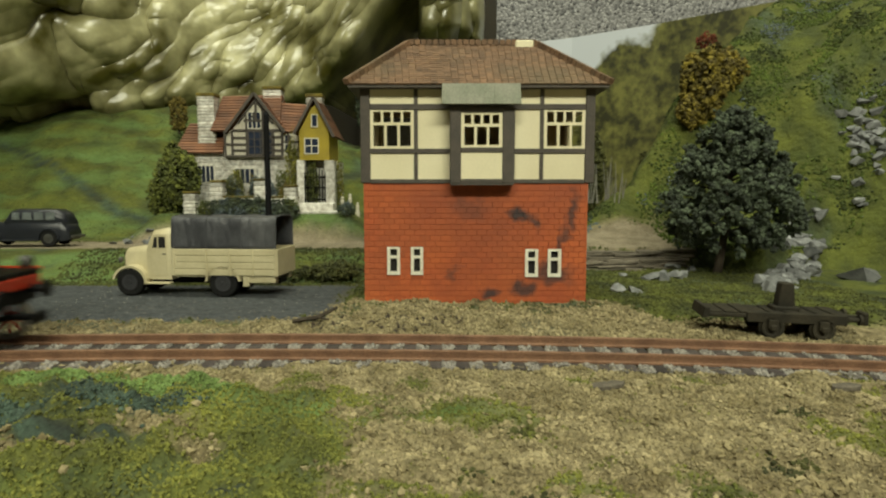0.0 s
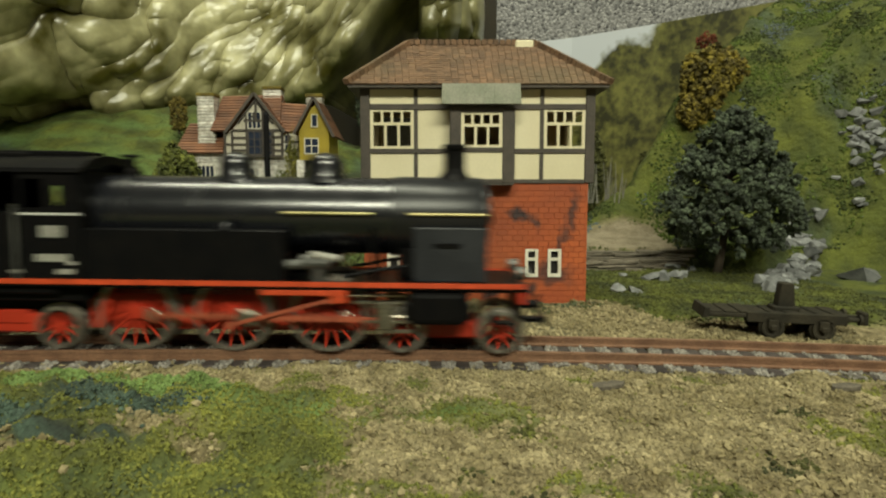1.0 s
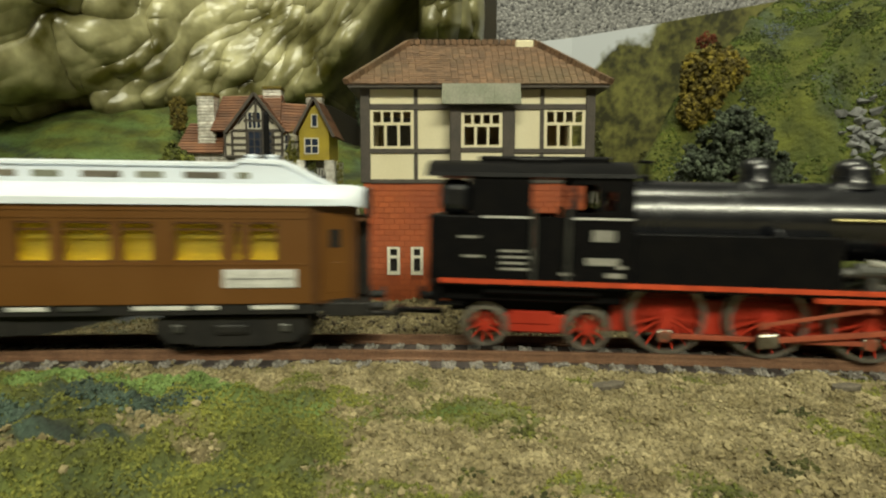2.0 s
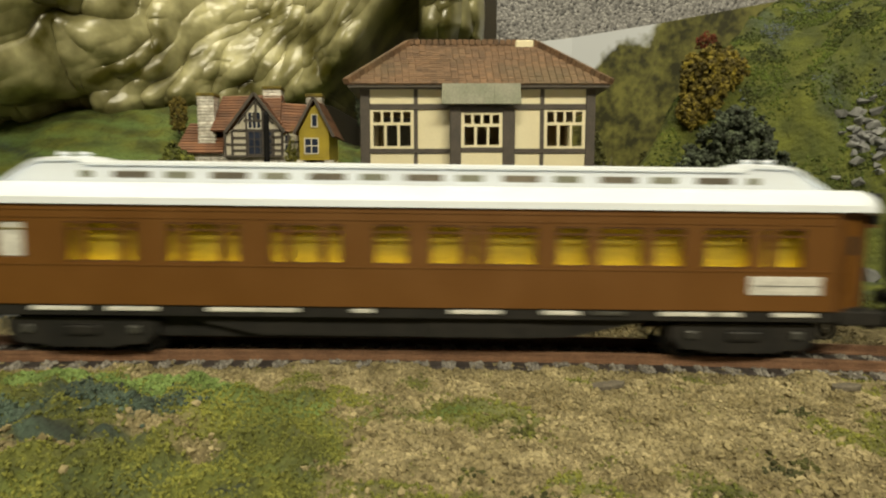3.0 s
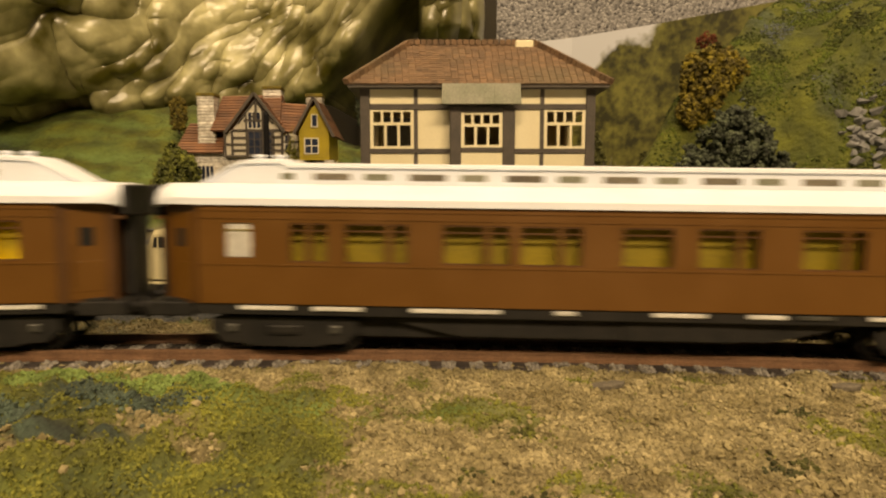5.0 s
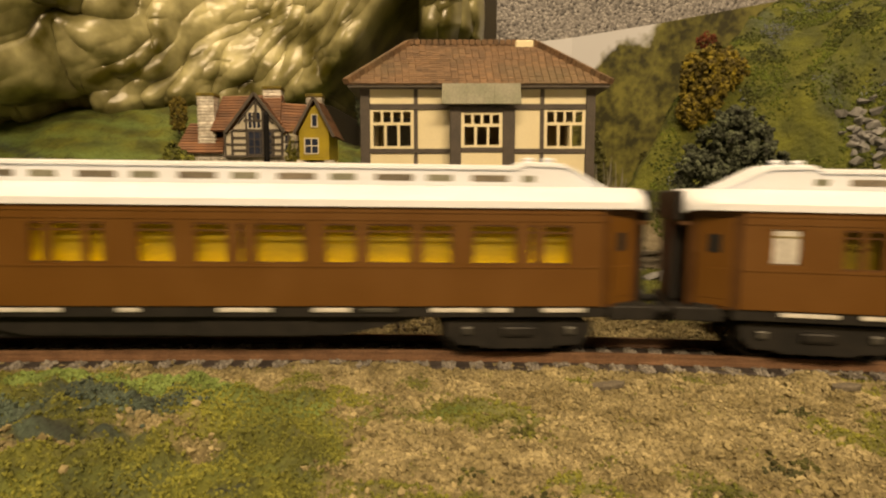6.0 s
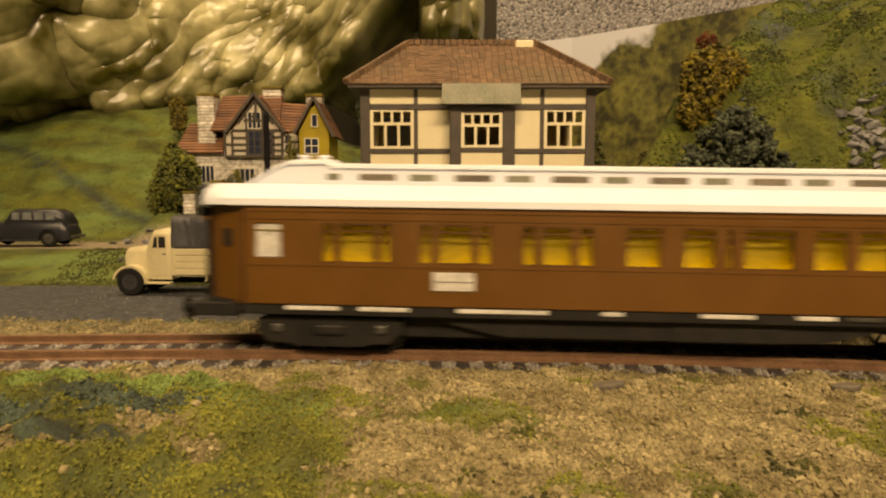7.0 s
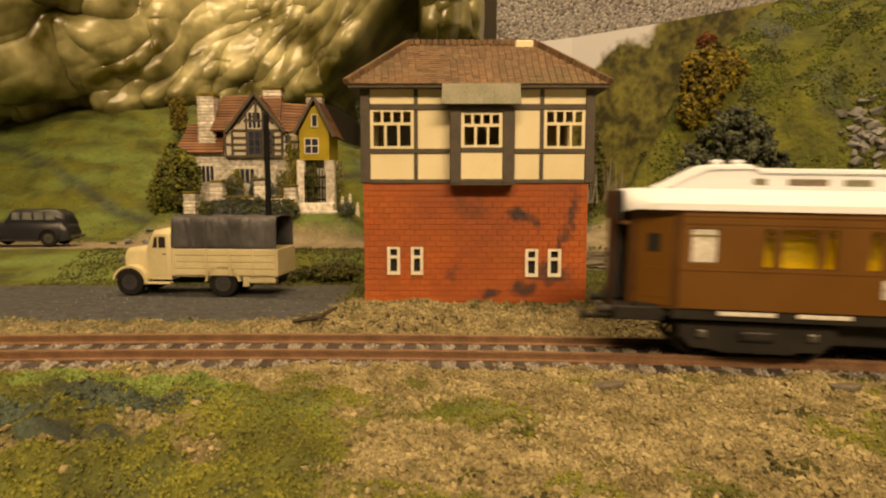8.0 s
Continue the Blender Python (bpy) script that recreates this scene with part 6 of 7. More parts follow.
# ---- cottage ----
def build_cottage():
    co = thing("cottage", "timber-framed cottage with white stone base and red-brown tiled roofs", "house", P(-120, 262, 20.3))
    ST, PL, TI, TL = M["cottage_stone"], M["cottage_plaster"], M["timber"], M["cottage_tile"]
    part("stone_wall", B(-50, 24, 0, 34, -4, 44, 0.6), ST, co)
    part("gable_wall", prism(bmesh.new(), [(-29, 43), (10, 43), (10, 61), (-7.5, 83), (-24, 62), (-29, 62)], "y", -3.0, 30), PL, co, "off-white plastered gable with dark timbers")
    part("upper_wall", B(10, 26, -1, 30, 43, 60), PL, co)
    # timbers
    def beam(x0, z0, x1, z1, y=-3.5, t=1.5):
        d = math.atan2(z1 - z0, x1 - x0)
        L = math.hypot(x1 - x0, z1 - z0)
        bm = B(0, L, -0.6, 0.6, -t / 2, t / 2, 0.15)
        bmesh.ops.transform(bm, matrix=Matrix.Translation((x0, y, z0)) @ Matrix.Rotation(-d, 4, "Y"), verts=bm.verts)
        part("beam", bm, TI, co)
    for a in ((-29, 44, 10, 44), (-24, 61.5, 10, 61.5), (-24, 52, -14, 52), (-24, 56.5, -14, 56.5), (-24, 48, -14, 48), (-3, 52, 10, 52), (-3, 57, 10, 57), (-3, 48, 10, 48), (-24, 44, -24, 61), (-14, 44, -14, 72), (-3, 44, -3, 76), (10, 44, 10, 61), (-29, 44, -29, 61), (-16, 68, 2, 68), (-20, 66, -7.5, 82), (4, 66, -7.5, 82), (-7.5, 68, -7.5, 80), (-10, 70, -7.5, 74), (4, 44, 4, 61), (-28, 52, -24, 52)):
        beam(*a)
    for a in ((10.5, 48, 24, 48), (10.5, 54, 24, 54), (14, 44, 14, 60), (20, 48, 24, 56), (24, 44, 24, 60)):
        beam(*a, y=-1.5)
    # windows: dark panes in white bars
    def window(x0, x1, z0, z1, y, nx, nz, frame_mat=M["white"]):
        holes = []
        for i in range(nx):
            for k in range(nz):
                w, h = (x1 - x0 - 0.5) / nx, (z1 - z0 - 0.5) / nz
                holes.append((x0 + 0.25 + i * w + 0.25, x0 + 0.25 + (i + 1) * w - 0.25, z0 + 0.25 + k * h + 0.25, z0 + 0.25 + (k + 1) * h - 0.25))
        bm = bmesh.new()
        wn = part("window", wall_cells(bm, x0, x1, z0, z1, y - 0.5, y + 0.2, holes), frame_mat, co)
        part("pane", B(x0 + 0.2, x1 - 0.2, y - 0.1, y + 0.15, z0 + 0.2, z1 - 0.2), M["bluepane"], wn)
    window(-13.2, -3.8, 62.5, 74, -3.4, 3, 2)
    window(-13, 3.4, 45, 61, -3.6, 4, 3, TI)
    window(11, 16, 45.5, 59, -1.4, 2, 2)
    window(-50, -38, 26, 38, -0.4, 4, 1)
    window(-24, -10, 25, 36, -0.4, 4, 1)
    window(27.5, 37, 45, 55.5, -13.4, 2, 2)
    window(32.4, 36.6, 62.5, 71, -13.4, 1, 1)
    # yellow boarded porch room on stone piers
    part("porch_core", prism(bmesh.new(), [(23.8, 41), (43.5, 41), (43.5, 61), (34.5, 78), (23.8, 60)], "y", -12, 24), M["yellow"], co, "mustard-yellow boarded porch room")
    k = 41.0
    while k < 76:
        half = 9.85 if k < 60 else max(0.6, 9.6 * (78 - k) / 18)
        part("board", B(34 - half, 34 + half, -12.7, -12, k, k + 1.5, 0.12), M["yellow"], co)
        k += 1.75
    for x0, x1 in ((21.5, 27), (40, 47)):
        part("porch_pier", B(x0, x1, -12.5, -5, -2, 41, 0.6), ST, co)
    part("porch_side", B(22, 47, 8, 24, -2, 41), ST, co)
    part("porch_back", B(27, 40, -4, 8, 0, 41), ST, co)
    gt = part("gate", B(26.6, 41.0, -12.8, -12.0, 14, 15.2), M["blackmatt"], co, "black barred gate under the porch")
    for i in range(8):
        part("gate_bar", B(26.8 + i * 1.95, 27.5 + i * 1.95, -12.7, -12.2, 12, 36 - 0.25 * (i - 3.5) ** 2), M["blackmatt"], gt)
    for z in (22, 29):
        part("gate_rail", B(26.6, 41, -12.7, -12.1, z, z + 1), M["blackmatt"], gt)
    part("steps", box(box(bmesh.new(), 25, 48, -24, -12, -3, 12.5, 0.5), 27, 52, -30, -24, -3, 7.5, 0.5), ST, co, "whitish stone steps")
    # roofs: tiled courses as stepped slabs
    def slope(name, a, b, c, d, courses, mat=TL, t=1.4):
        """Roof plane from the eaves a-b up to the ridge d-c, laid in lapped courses."""
        a, b, c, d = map(Vector, (a, b, c, d))
        nrm = (b - a).cross(d - a).normalized()
        if nrm.z < 0:
            nrm = -nrm
        rf = None
        for i in range(courses):
            f0, f1 = i / courses, min(1, (i + 1.25) / courses)
            p = [a + (d - a) * f0, b + (c - b) * f0, b + (c - b) * f1, a + (d - a) * f1]
            wob = Vector((0, 0, RND.uniform(-0.12, 0.12)))
            bm = bmesh.new()
            lift = (0.95, 0.95, 0.1, 0.1)
            top = [bm.verts.new(q + nrm * (t * 0.4 + l) + wob) for q, l in zip(p, lift)]
            bot = [bm.verts.new(q - nrm * 0.4) for q in p]
            fs = [bm.faces.new(top), bm.faces.new(bot[::-1])]
            for k in range(4):
                fs.append(bm.faces.new((top[k], bot[k], bot[(k + 1) % 4], top[(k + 1) % 4])))
            bmesh.ops.recalc_face_normals(bm, faces=fs)
            if rf is None:
                rf = part(name, bm, mat, co)
            else:
                part("tile_course", bm, mat, rf)
    slope("wing_roof", (-64, -3, 46), (-31, -3, 46), (-33, 16, 68), (-60, 16, 68), 11)
    slope("wing_roof", (-64, 35, 46), (-31, 35, 46), (-33, 16, 68), (-60, 16, 68), 4)
    part("wing_wall", B(-58, -30, 1, 33, 40, 48), ST, co)
    slope("main_roof", (-39, -2, 61), (8, -2, 61), (6, 16, 88), (-36, 16, 87), 13)
    slope("main_roof", (-39, 34, 61), (8, 34, 61), (6, 16, 88), (-36, 16, 87), 4)
    slope("gable_roof", (-27, -6, 60), (-27, 14, 60), (-7.5, 14, 85), (-7.5, -6, 85), 10)
    slope("gable_roof", (12.5, -6, 60), (12.5, 14, 60), (-7.5, 14, 85), (-7.5, -6, 85), 10)
    slope("right_roof", (4, -2, 60), (30, -2, 60), (36, 15, 80), (4, 15, 82), 10)
    slope("right_roof", (4, 32, 60), (30, 32, 60), (36, 15, 80), (4, 15, 82), 4)
    slope("porch_roof", (21, -15, 58), (21, 20, 58), (34.5, 20, 81), (34.5, -15, 81), 10)
    slope("porch_roof", (47.5, -15, 56), (47.5, 20, 56), (34.5, 20, 81), (34.5, -15, 81), 10)
    for pts in (((-27.5, 60), (-7.5, 86)), ((12.8, 60), (-7.5, 86))):
        beam(pts[0][0], pts[0][1], pts[1][0], pts[1][1], y=-6.8, t=2.0)
    for pts in (((21, 58), (34.5, 82)), ((47.5, 56), (34.5, 82))):
        beam(pts[0][0], pts[0][1], pts[1][0], pts[1][1], y=-15.8, t=1.8)
    for x0, x1, y0, y1, z0, z1 in ((-49, -38.0, 2, 12, 50, 87.5), (-7, 5, 14, 23, 78, 94), (24, 34.5, 12, 20, 70, 88.5)):
        ch = part("chimney", B(x0, x1, y0, y1, z0, z1 - 2, 0.5), ST, co, "chimney of whitish stone courses")
        z = z0 + 0.5
        while z < z1 - 3:
            part("stone_course", B(x0 - 0.5, x1 + 0.5, y0 - 0.5, y1 + 0.5, z, z + 1.7, 0.35), ST, ch)
            z += 2.2
        part("chimney_cap", B(x0 - 0.9, x1 + 0.9, y0 - 0.9, y1 + 0.9, z1 - 2.4, z1, 0.4), M["autumn"], ch)
    # stones of the ground floor
    for r in range(20):
        x = -50.0 + (r % 2) * 1.5
        z = 4 + r * 2.0
        while x < 22:
            w = RND.uniform(2.6, 6)
            if not any(h0 - 0.5 < x + w / 2 < h1 + 0.5 and z0 < z + 0.9 < z1 for h0, h1, z0, z1 in ((-51, -37, 25, 39), (-25, -9, 24, 37))):
                part("stone", B(x, x + w - 0.4, -0.55 - RND.uniform(0, 0.25), 0.2, z, z + 1.65, 0.3), ST, co)
            x += w


def build_garden():
    ST = M["cottage_stone"]
    gw = thing("garden_wall", "low whitish stone garden wall with square piers before the cottage", "wall", P(-120, 232, 17))
    part("coping", B(-25, 24, -2, 2, 19, 20.4, 0.3), M["autumn"], gw)
    part("wall_body", B(-25, 24, -1.6, 1.6, -2, 19, 0.4), ST, gw)
    for x, h in ((-42.5, 22), (-25, 29), (3, 30), (22, 26)):
        pr = part("pier", B(x - 3.6, x + 3.6, -3.4, 3.4, -6, h, 0.6), ST, gw)
        part("pier_cap", B(x - 4.2, x + 4.2, -4, 4, h, h + 1.4, 0.4), M["autumn"], pr)
        for k in range(10):
            part("stone", B(x - 3.9, x + 3.9, -3.8, 3.6, k * h / 10, k * h / 10 + h / 10 - 0.5, 0.3), ST, pr)
    r = random.Random(21)
    # low dark bushes before the wall, pale shrubs behind it
    for i in range(34):
        x, y = r.uniform(-152, -60), r.uniform(221, 229)
        x = x if not -95 < x < -66 else x - 38
        bush(x, y, r.uniform(3.5, 6), r.uniform(7, 12), r.choice(("tree_green", "tree_green", "bush_green", "lichen")), 30 + i, "garden_bush", "small dark leafy garden bush", "bush", "bushes before the cottage", leaf=0.9)
    for i in range(16):
        x, y = r.uniform(-150, -100), r.uniform(238, 250)
        bush(x, y, r.uniform(3.5, 5.5), r.uniform(16, 27), r.choice(("haze_green", "bush_green", "autumn", "lichen")), 200 + i, "garden_shrub", "upright olive-grey garden shrub behind the wall", "shrub", "shrubs before the cottage", leaf=0.9)
    for i, (x, y, h, m) in enumerate(((-103, 256, 52, "yellow_leaf"), (-99, 257, 40, "yellow_leaf"), (-92, 256, 44, "haze_green"), (-110, 255, 30, "bush_green"), (-141, 256, 30, "yellow_leaf"), (-73, 262, 36, "yellow_leaf"), (-88, 252, 34, "bush_green"))):
        bush(x, y, 4.6, h, m, 70 + i, "climbing_shrub", "climbing shrub with yellowish leaves on the cottage front", "shrub", leaf=0.85)
    for i, (x, h) in enumerate(((-67, 11), (-62, 13), (-57, 9))):
        z = ground_z(x, 245)
        ob = part("garden_ornament", lathe(bmesh.new(), [(1.4, -2), (1.6, 1), (1.0, h * 0.5), (1.3, h * 0.72), (0.7, h * 0.8), (0.9, h * 0.93), (0.2, h)], 12, Matrix.Translation((x, 245, z))), M["cottage_plaster"])
        tagged(ob, "small pale garden ornament on the green bank", "ornament")


# ---- plants and stones ----
def bush(x, y, r, h, mat, seed, name, label, category, group="", z=None, leaf=1.3):
    g = np.random.default_rng(seed)
    z0 = ground_z(x, y) if z is None else z
    th = thing(name, label, category, P(x, y, z0), group)
    part("trunk", C((0, 0, -2), (0, 0, h * 0.55), 0.9, 0.5, 7), M["bark"], th)
    n = int(120 + 30 * r * h / 10)
    d = g.normal(size=(n, 3))
    d /= np.linalg.norm(d, axis=1)[:, None]
    rad = g.uniform(0.45, 1.0, n)[:, None] ** 0.5
    lump = 1 + 0.25 * np.sin(d[:, :1] * 5 + seed) * np.cos(d[:, 1:2] * 4)
    pos = d * rad * lump * np.array([r, r, h * 0.5]) + np.array([0, 0, h * 0.5])
    pos[:, 2] = np.maximum(pos[:, 2], 0.2)
    copies("crown", ICO1[0], ICO1[1], pos, g.uniform(0.5, 1.2, n) * leaf * (0.45 + r / 34), M[mat], th, seed, 0.55)
    return th


def build_tree():
    x, y = 147.0, 150.0
    z0 = ground_z(x, y)
    tr = thing("conifer_tree", "dense dark grey-green model tree with clumped foliage", "tree", P(x, y, z0))
    part("trunk", cyl(cyl(bmesh.new(), (-6, 0, -3), (-2, 0, 26), 2.4, 1.6, 10), (-2, 0, 26), (0, 0, 70), 1.6, 0.5, 9), M["bark"], tr)
    g = np.random.default_rng(3)
    for i in range(22):
        a, zz = g.uniform(0, 6.28), g.uniform(16, 64)
        L = 26 * (1 - (zz - 16) / 70)
        part("limb", C((-3 + zz / 24, 0, zz), (L * math.cos(a), L * math.sin(a), zz + 5), 0.8, 0.25, 6), M["bark"], tr)
    pos, size = [], []
    # tiers of drooping clumps on a rounded cone
    for k in range(17):
        f = k / 16
        zz = 18 + 64 * f
        rr = 32 * (1 - 1.3 * abs(f - 0.28) ** 1.6)
        n = int(5 + 0.72 * rr)
        off = g.uniform(0, 6.28)
        for i in range(n):
            a = off + 6.283 * i / n + g.uniform(-0.14, 0.14)
            q = rr * (0.80 + 0.2 * g.random()) * (1 + 0.10 * math.sin(3 * a + k))
            if g.random() < 0.13:
                continue
            dz = g.normal() * 1.3
            for s in range(17):
                pos.append((q * math.cos(a) + g.normal() * 1.5, q * math.sin(a) + g.normal() * 1.5, zz + dz + g.normal() * 1.25 - 1.5))
                size.append(g.uniform(0.55, 1.25))
            if g.random() < 0.5:
                pos.append((q * 0.55 * math.cos(a), q * 0.55 * math.sin(a), zz + g.normal()))
                size.append(2.6)
    copies("crown", ICO2[0], ICO2[1], pos, size, M["tree_green"], tr, 4, 0.35)


def stones(name, label, places, seed, mat="stone", group="loose stones"):
    r = random.Random(seed)
    for i, (x, y, s) in enumerate(places):
        bm = rock(bmesh.new(), (0, 0, 0), s, seed * 100 + i, r.uniform(0.6, 0.9))
        ob = part(name, bm, M[mat])
        ob.matrix_basis = P(x, y, ground_z(x, y) + s * 0.25, r.uniform(-20, 20), r.uniform(-20, 20), r.uniform(0, 360))
        tagged(ob, label, "stone", group)


def build_plants_and_stones():
    build_tree()
    r = random.Random(9)
    # scree from the hillside down to the wagon
    places = []
    for i in range(165):
        f = r.random()
        x, y = 146 + 66 * f + r.uniform(-7, 7) * (0.8 + 0.6 * f), 106 + 84 * f + r.uniform(-8, 8)
        places.append((x, y, r.choice((1.4, 2.0, 2.6, 3.4, 4.4, 5.4)) * r.uniform(0.8, 1.1)))
    stones("scree_stone", "chipped light grey stone lying on the green slope", places, 3)
    stones("boulder", "large smooth grey boulder on the green slope", [(199, 130, 8.5)], 5)
    stones("outcrop_stone", "grey stone heaped on the hillside", [(247 + r.gauss(0, 8), 197 + r.gauss(0, 7), r.uniform(2.6, 5.4)) for _ in range(44)], 6, group="stones on the hillside")
    stones("field_stone", "pale grey stone lying in the grass", [(73, 90, 4.2), (79, 92, 4.6), (99, 128, 5.6), (105, 126, 5.0), (112, 132, 4.6), (98, 170, 3.6), (124, 165, 4.5), (132, 160, 4), (118, 136, 3.5), (90, 140, 3)], 7)
    stones("verge_stone", "small grey stone beside the upper road", [(-186 + r.uniform(-12, 50), 205 + r.uniform(-6, 10), r.uniform(1.0, 3.2)) for _ in range(26)], 8, group="stones beside the road")
    # layered slate edge below the road
    x = 46.0
    row = thing("slate_edging", "rough layered edging of brown slates below the road", "edging")
    for k in range(7):
        x = 30.0 + r.uniform(0, 6)
        while x < 124:
            w = r.uniform(8, 20)
            ob = part("slate", B(0, w, -3, 5, 0, r.uniform(1.0, 1.8), 0.25), M["slate"], row)
            ob.matrix_basis = P(x, 168.5 + 0.7 * k + r.uniform(-1.8, 1), -2.6 + 1.55 * k, r.uniform(-5, 5), r.uniform(-4, 4), r.uniform(-5, 5))
            x += w * 0.9
    # shrubs on the right hill
    for i, (x, y, rad, h, m, nm, lb) in enumerate((
        (172, 246, 14, 46, "ochre", "ochre_shrub", "ochre-brown lichen shrub on the hillside"), (186, 250, 13, 26, "ochre", "ochre_shrub", "ochre-brown lichen shrub on the hillside"),
        (163, 244, 9, 24, "ochre", "ochre_shrub", "ochre-brown lichen shrub on the hillside"),
        (140, 430, 15, 90, "haze_green", "background_tree", "soft olive-green tree at the foot of the backscene"), (196, 420, 14, 60, "haze_green", "background_tree", "soft olive-green tree at the foot of the backscene"))):
        bush(x, y, rad, h, m, 100 + i, nm, lb, "tree" if "tree" in nm else "shrub", "shrubs of the right hill", leaf=1.7)
    bush(176, 256, 6.5, 13, "redbush", 140, "red_shrub", "round red-brown shrub on the hilltop", "shrub", z=133, leaf=1.0)
    bush(-177, 246, 13, 44, "bush_green", 141, "garden_tree", "leafy green tree beside the cottage", "tree", leaf=1.5)
    bush(-190, 250, 9, 30, "bush_green", 142, "garden_tree", "leafy green tree beside the cottage", "tree", leaf=1.5)
    bush(-211, 330, 7, 28, "autumn", 143, "brown_shrub", "brown autumn shrub behind the hill", "shrub", z=88, leaf=1.5)
    bush(-66, 420, 14, 60, "tree_green", 144, "dark_shrub", "dark shrub under the foam overhang", "shrub", z=95, leaf=1.5)
    bush(-50, 122, 11, 9, "dry", 145, "verge_bush", "low dark brown-green bush on the bank behind the lorry", "bush", leaf=1.1)
    bush(-64, 128, 9, 6, "dry", 146, "verge_bush", "low dark brown-green bush on the bank behind the lorry", "bush", leaf=1.0)
    # bare pale twigs at the foot of the backscene
    tw = thing("bare_sapling", "thicket of bare pale grey saplings", "sapling", P(104, 232, ground_z(104, 232)))
    for i in range(24):
        x, y = r.uniform(-14, 12), r.uniform(-8, 8)
        part("stem", C((x, y, -1), (x + r.uniform(-3, 3), y, r.uniform(12, 30)), 0.45, 0.15, 6), M["twig_pale"], tw)
    # twig and slate chip dropped beside the line
    z = ground_z(-41, 31)
    fb = thing("fallen_twig", "dark forked twig lying on the beige grit", "twig", P(-41, 31, z + 0.8))
    part("stem", cyl(cyl(bmesh.new(), (-7, 0, 0), (1, 1, 1.2), 0.7, 0.8, 7), (1, 1, 1.2), (7, 2.5, 4.2), 0.8, 0.45, 7), M["bark"], fb)
    part("fork", C((1, 1, 1.2), (5, -2, 1.0), 0.5, 0.3, 7), M["bark"], fb)
    part("fork", C((-3, 0.4, 0.6), (-6, -3, 0.6), 0.45, 0.25, 7), M["bark"], fb)
    for x, y, w, rz in ((36, -29, 4.4, 8), (88, -30, 3.2, -12)):
        bm = prism(bmesh.new(), [(-w, -1.0), (-0.4 * w, -1.7), (0.7 * w, -1.3), (w, 0.2), (0.4 * w, 1.5), (-0.7 * w, 1.2)], "z", -0.5, 0.5, 0.15)
        ob = part("slate_chip", bm, M["slate"])
        ob.matrix_basis = P(x, y, ground_z(x, y) + 0.5, 3, -4, rz)
        tagged(ob, "flat dark slate chip lying in the beige grit", "stone", "slate chips")
    # telegraph pole
    z = ground_z(-81, 122)
    po = thing("pole", "plain black pole standing behind the lorry", "pole", P(-81, 122, z))
    part("shaft", C((0, 0, -3), (0, 0, 75 - z), 1.5, 1.3, 12), M["pole"], po)
    part("cap", C((0, 0, 75 - z), (0, 0, 76.5 - z), 1.35, 0.7, 12), M["pole"], po)


def scatter(name, label, n, xr, yr, keep, size, mat, seed, shape=CRUMB, jitter=0.4, lift=0.2, squash=(1, 1, 1), tilt=3.1):
    g = np.random.default_rng(seed)
    pos, sz = [], []
    while len(pos) < n:
        x, y = g.uniform(*xr), g.uniform(*yr)
        k = keep(x, y)
        if g.random() < k:
            s = g.uniform(*size)
            pos.append((x, y, ground_z(x, y) + lift * s))
            sz.append(s)
    ob = copies(name, shape[0], shape[1], pos, sz, M[mat], None, seed, jitter, squash, True, tilt)
    tagged(ob, label, "scatter", kind="stuff")


def fore(x, y):
    return 1.0 if along(x, y)[1] < -10.5 else 0.0


def near(spots, x, y, k=1.0):
    return max(math.exp(-(((x - bx) / (k * rx)) ** 2 + ((y - by) / (k * ry)) ** 2)) for bx, by, rx, ry in spots)


# vivid and blue-green cushions of the mound, and spots of painted hollow shade in the grit: centre and half widths
CUSHION_GREEN = ((-85, -29, 9, 3), (-64, -32, 7, 3), (-54, -35, 7, 3))
CUSHION_BLUE = ((-79, -48, 7, 3), (-62, -47, 9, 3))
HOLLOW_SHADE = ((53, -69, 1.7, 2.4), (58, -66, 2.0, 1.0), (3, -72, 2.0, 1.2), (16, -78, 3, 0.8), (70, -46, 3, 1.0), (12, -55, 2.2, 0.9))


def between_sleepers(x, y):
    s, v = along(x, y)
    gap = abs((s + 1045 + SLEEPER_STEP / 2) % SLEEPER_STEP - SLEEPER_STEP / 2)
    return 1.0 if abs(v) < 15.5 and abs(abs(v) - 8.25) > 1.3 and gap > 1.9 else 0.0


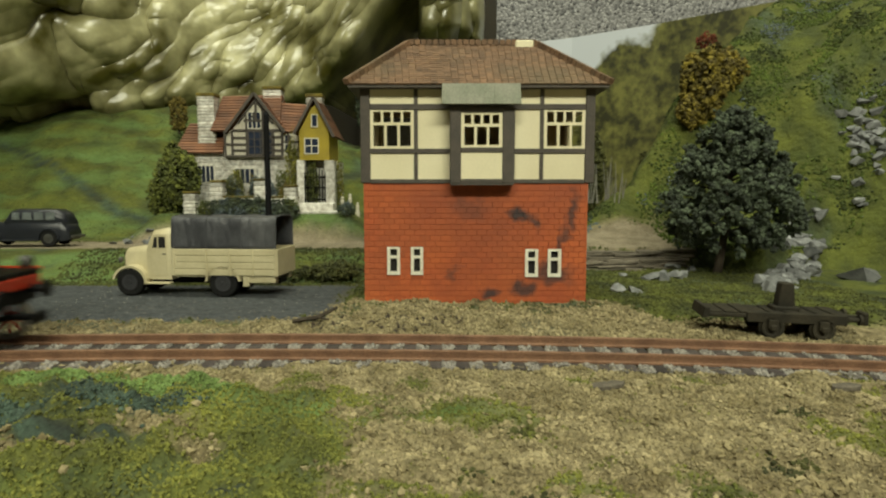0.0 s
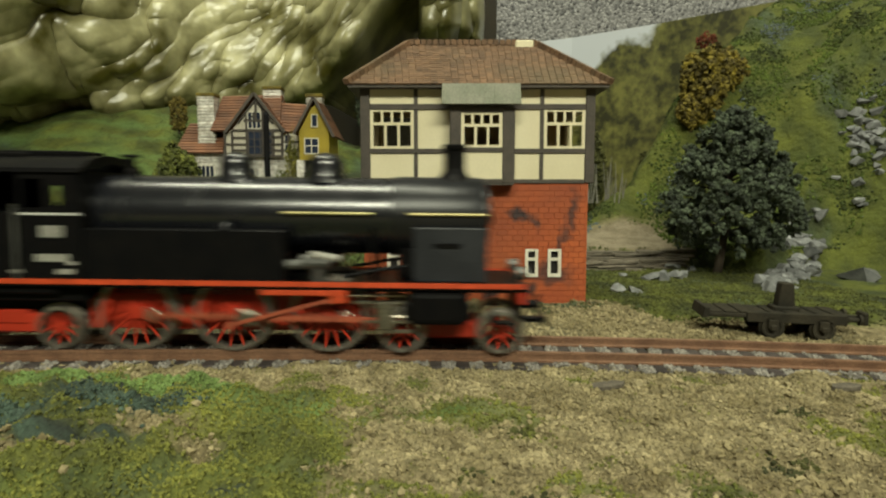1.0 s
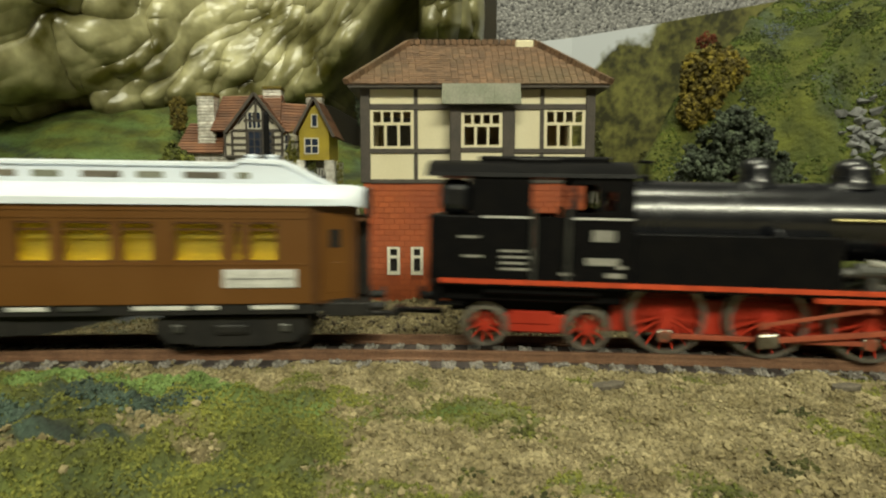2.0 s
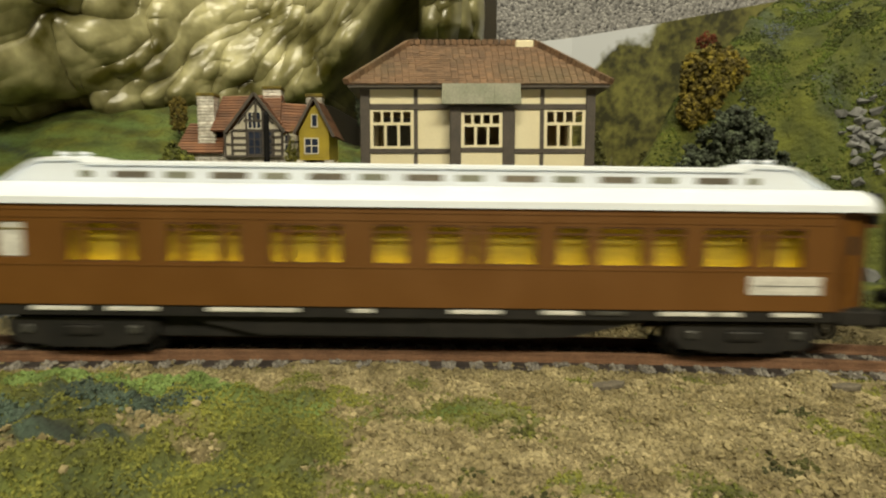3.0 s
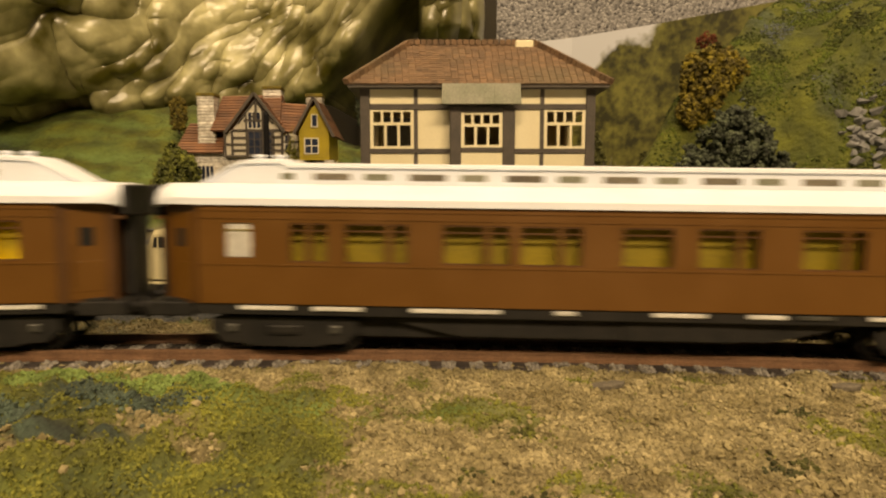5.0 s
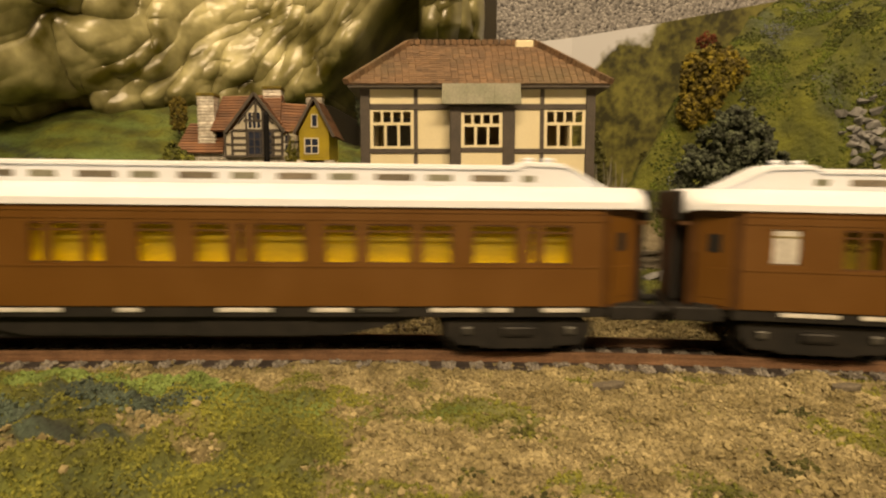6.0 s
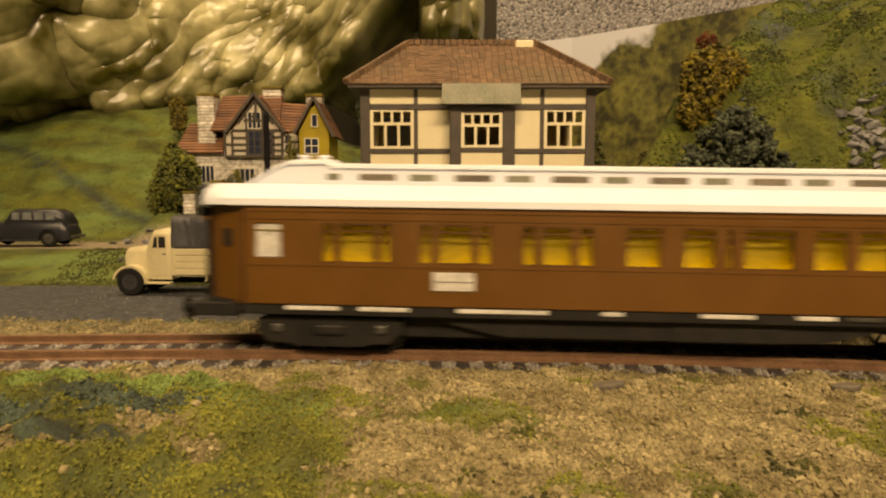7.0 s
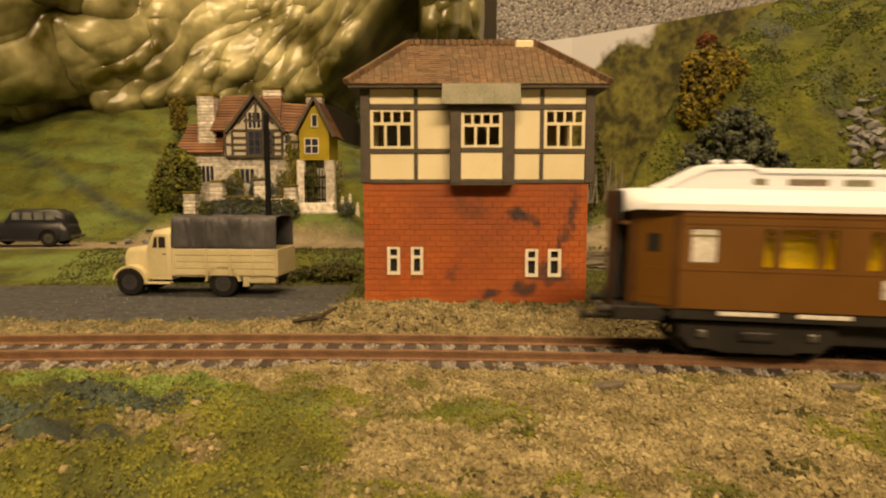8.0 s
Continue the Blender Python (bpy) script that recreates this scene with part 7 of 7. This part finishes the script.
def build_scatter():
    scatter("moss_cushion", "vivid green moss cushions on the foreground mound", 5200, (-125, -15), (-90, -12), lambda x, y: fore(x, y) * near(CUSHION_GREEN, x, y), (0.2, 0.55), "moss_bright", 41, ICO1, 0.5)
    scatter("lichen_cushion", "blue-green lichen cushions on the foreground mound", 4200, (-125, -15), (-90, -12), lambda x, y: fore(x, y) * near(CUSHION_BLUE, x, y), (0.2, 0.55), "moss_blue", 42, ICO1, 0.5)
    scatter("beige_clump", "beige clumps of ground foam in the foreground", 9000, (-125, 130), (-90, -9), lambda x, y: fore(x, y) * (1 - cover(x, y)[0]) ** 2 * smoothstep(-0.1, 0.3, fbm(x, y, 7, 3, 51.0)) * (1 - near(HOLLOW_SHADE, x, y)), (0.25, 0.75), "crumb_beige", 43, ICO1, 0.55)
    # very dark crumbs stand in for shade; the ground has no dips here
    scatter("dark_turf", "dark olive turf put in as the shade of hollows in the grit", 210, (-30, 110), (-90, -30), lambda x, y: fore(x, y) * near(HOLLOW_SHADE, x, y, 1.2), (0.25, 0.65), "turf_shade", 44, ICO1, 0.5)
    scatter("beige_grit", "beige grit scattered over the foreground", 42000, (-125, 130), (-90, -9), lambda x, y: fore(x, y) * (1 - cover(x, y)[0]) ** 2.5, (0.16, 0.5), "crumb_beige", 11)
    scatter("foreground_turf", "olive-green turf flock in the foreground", 24000, (-125, 130), (-90, -14), lambda x, y: fore(x, y) * cover(x, y)[0] * (1 - cover(x, y)[3]), (0.15, 0.5), "turf", 12)
    scatter("foreground_grass", "short olive grass blades in the foreground", 7000, (-125, 130), (-90, -14), lambda x, y: fore(x, y) * cover(x, y)[0] ** 2 * (1 - cover(x, y)[3]), (0.5, 1.2), "turf", 13, BLADE, 0.2, 0.0, (1.2, 1, 1), 0.6)
    scatter("track_ballast", "grey-beige ballast grit between the sleepers", 13000, (-135, 135), (-26, 16), between_sleepers, (0.3, 0.6), "crumb_grey", 14, lift=1.25)
    scatter("mound_grit", "beige grit heaped round the signal box", 9000, (-60, 130), (14, 60), lambda x, y: (1 - cover(x, y)[0]) * (1 - cover(x, y)[1]) * (0 if -29 < x < 53 and y > 59 else 1), (0.3, 0.9), "crumb_beige", 15)
    scatter("verge_grit", "beige grit along the tarmac edge", 3000, (-150, -40), (14, 40), lambda x, y: 1 - cover(x, y)[1], (0.25, 0.6), "crumb_beige", 16)
    scatter("meadow_turf", "green turf flock on the flat ground", 16000, (-190, 175), (36, 175), lambda x, y: cover(x, y)[0] * (0 if -32 < x < 56 and 58 < y < 108 else 1), (0.3, 0.9), "turf_meadow", 17)
    scatter("left_hill_turf", "fine green turf flock on the left hill", 12000, (-470, -40), (205, 420), lambda x, y: cover(x, y)[0] * (1 - cover(x, y)[3]) * (0 if -172 < x < -72 and 255 < y < 300 else 1), (0.2, 0.55), "turf_hill", 18)
    scatter("right_hill_turf", "clumped green turf flock on the right hill", 30000, (60, 330), (172, 420), lambda x, y: cover(x, y)[0] * (1 - 0.8 * cover(x, y)[3]) * smoothstep(-0.35, 0.25, fbm(x, y, 26, 3, 20.0)), (0.4, 1.4), "turf_hill", 20)
    scatter("right_hill_lichen", "blue-grey lichen patches on the right hill", 3600, (60, 330), (172, 420), lambda x, y: cover(x, y)[0] * smoothstep(0.2, 0.36, fbm(x, y, 34, 3, 31.0)), (0.4, 1.2), "lichen", 21)
    scatter("tarmac_grit", "pale grit lying loose on the tarmac", 420, (-150, -36), (38, 106), lambda x, y: 1.0 if cover(x, y)[1] > 0.6 else 0.0, (0.12, 0.32), "crumb_grey", 22)
    scatter("mound_debris", "dark brown bark chips beside the signal box", 110, (-46, 8), (20, 34), lambda x, y: 0.5, (0.4, 1.1), "bark", 19)


build_signal_box()
build_lorry()
build_car()
build_wagon()
build_cottage()
build_garden()
build_plants_and_stones()
build_scatter()
motions()
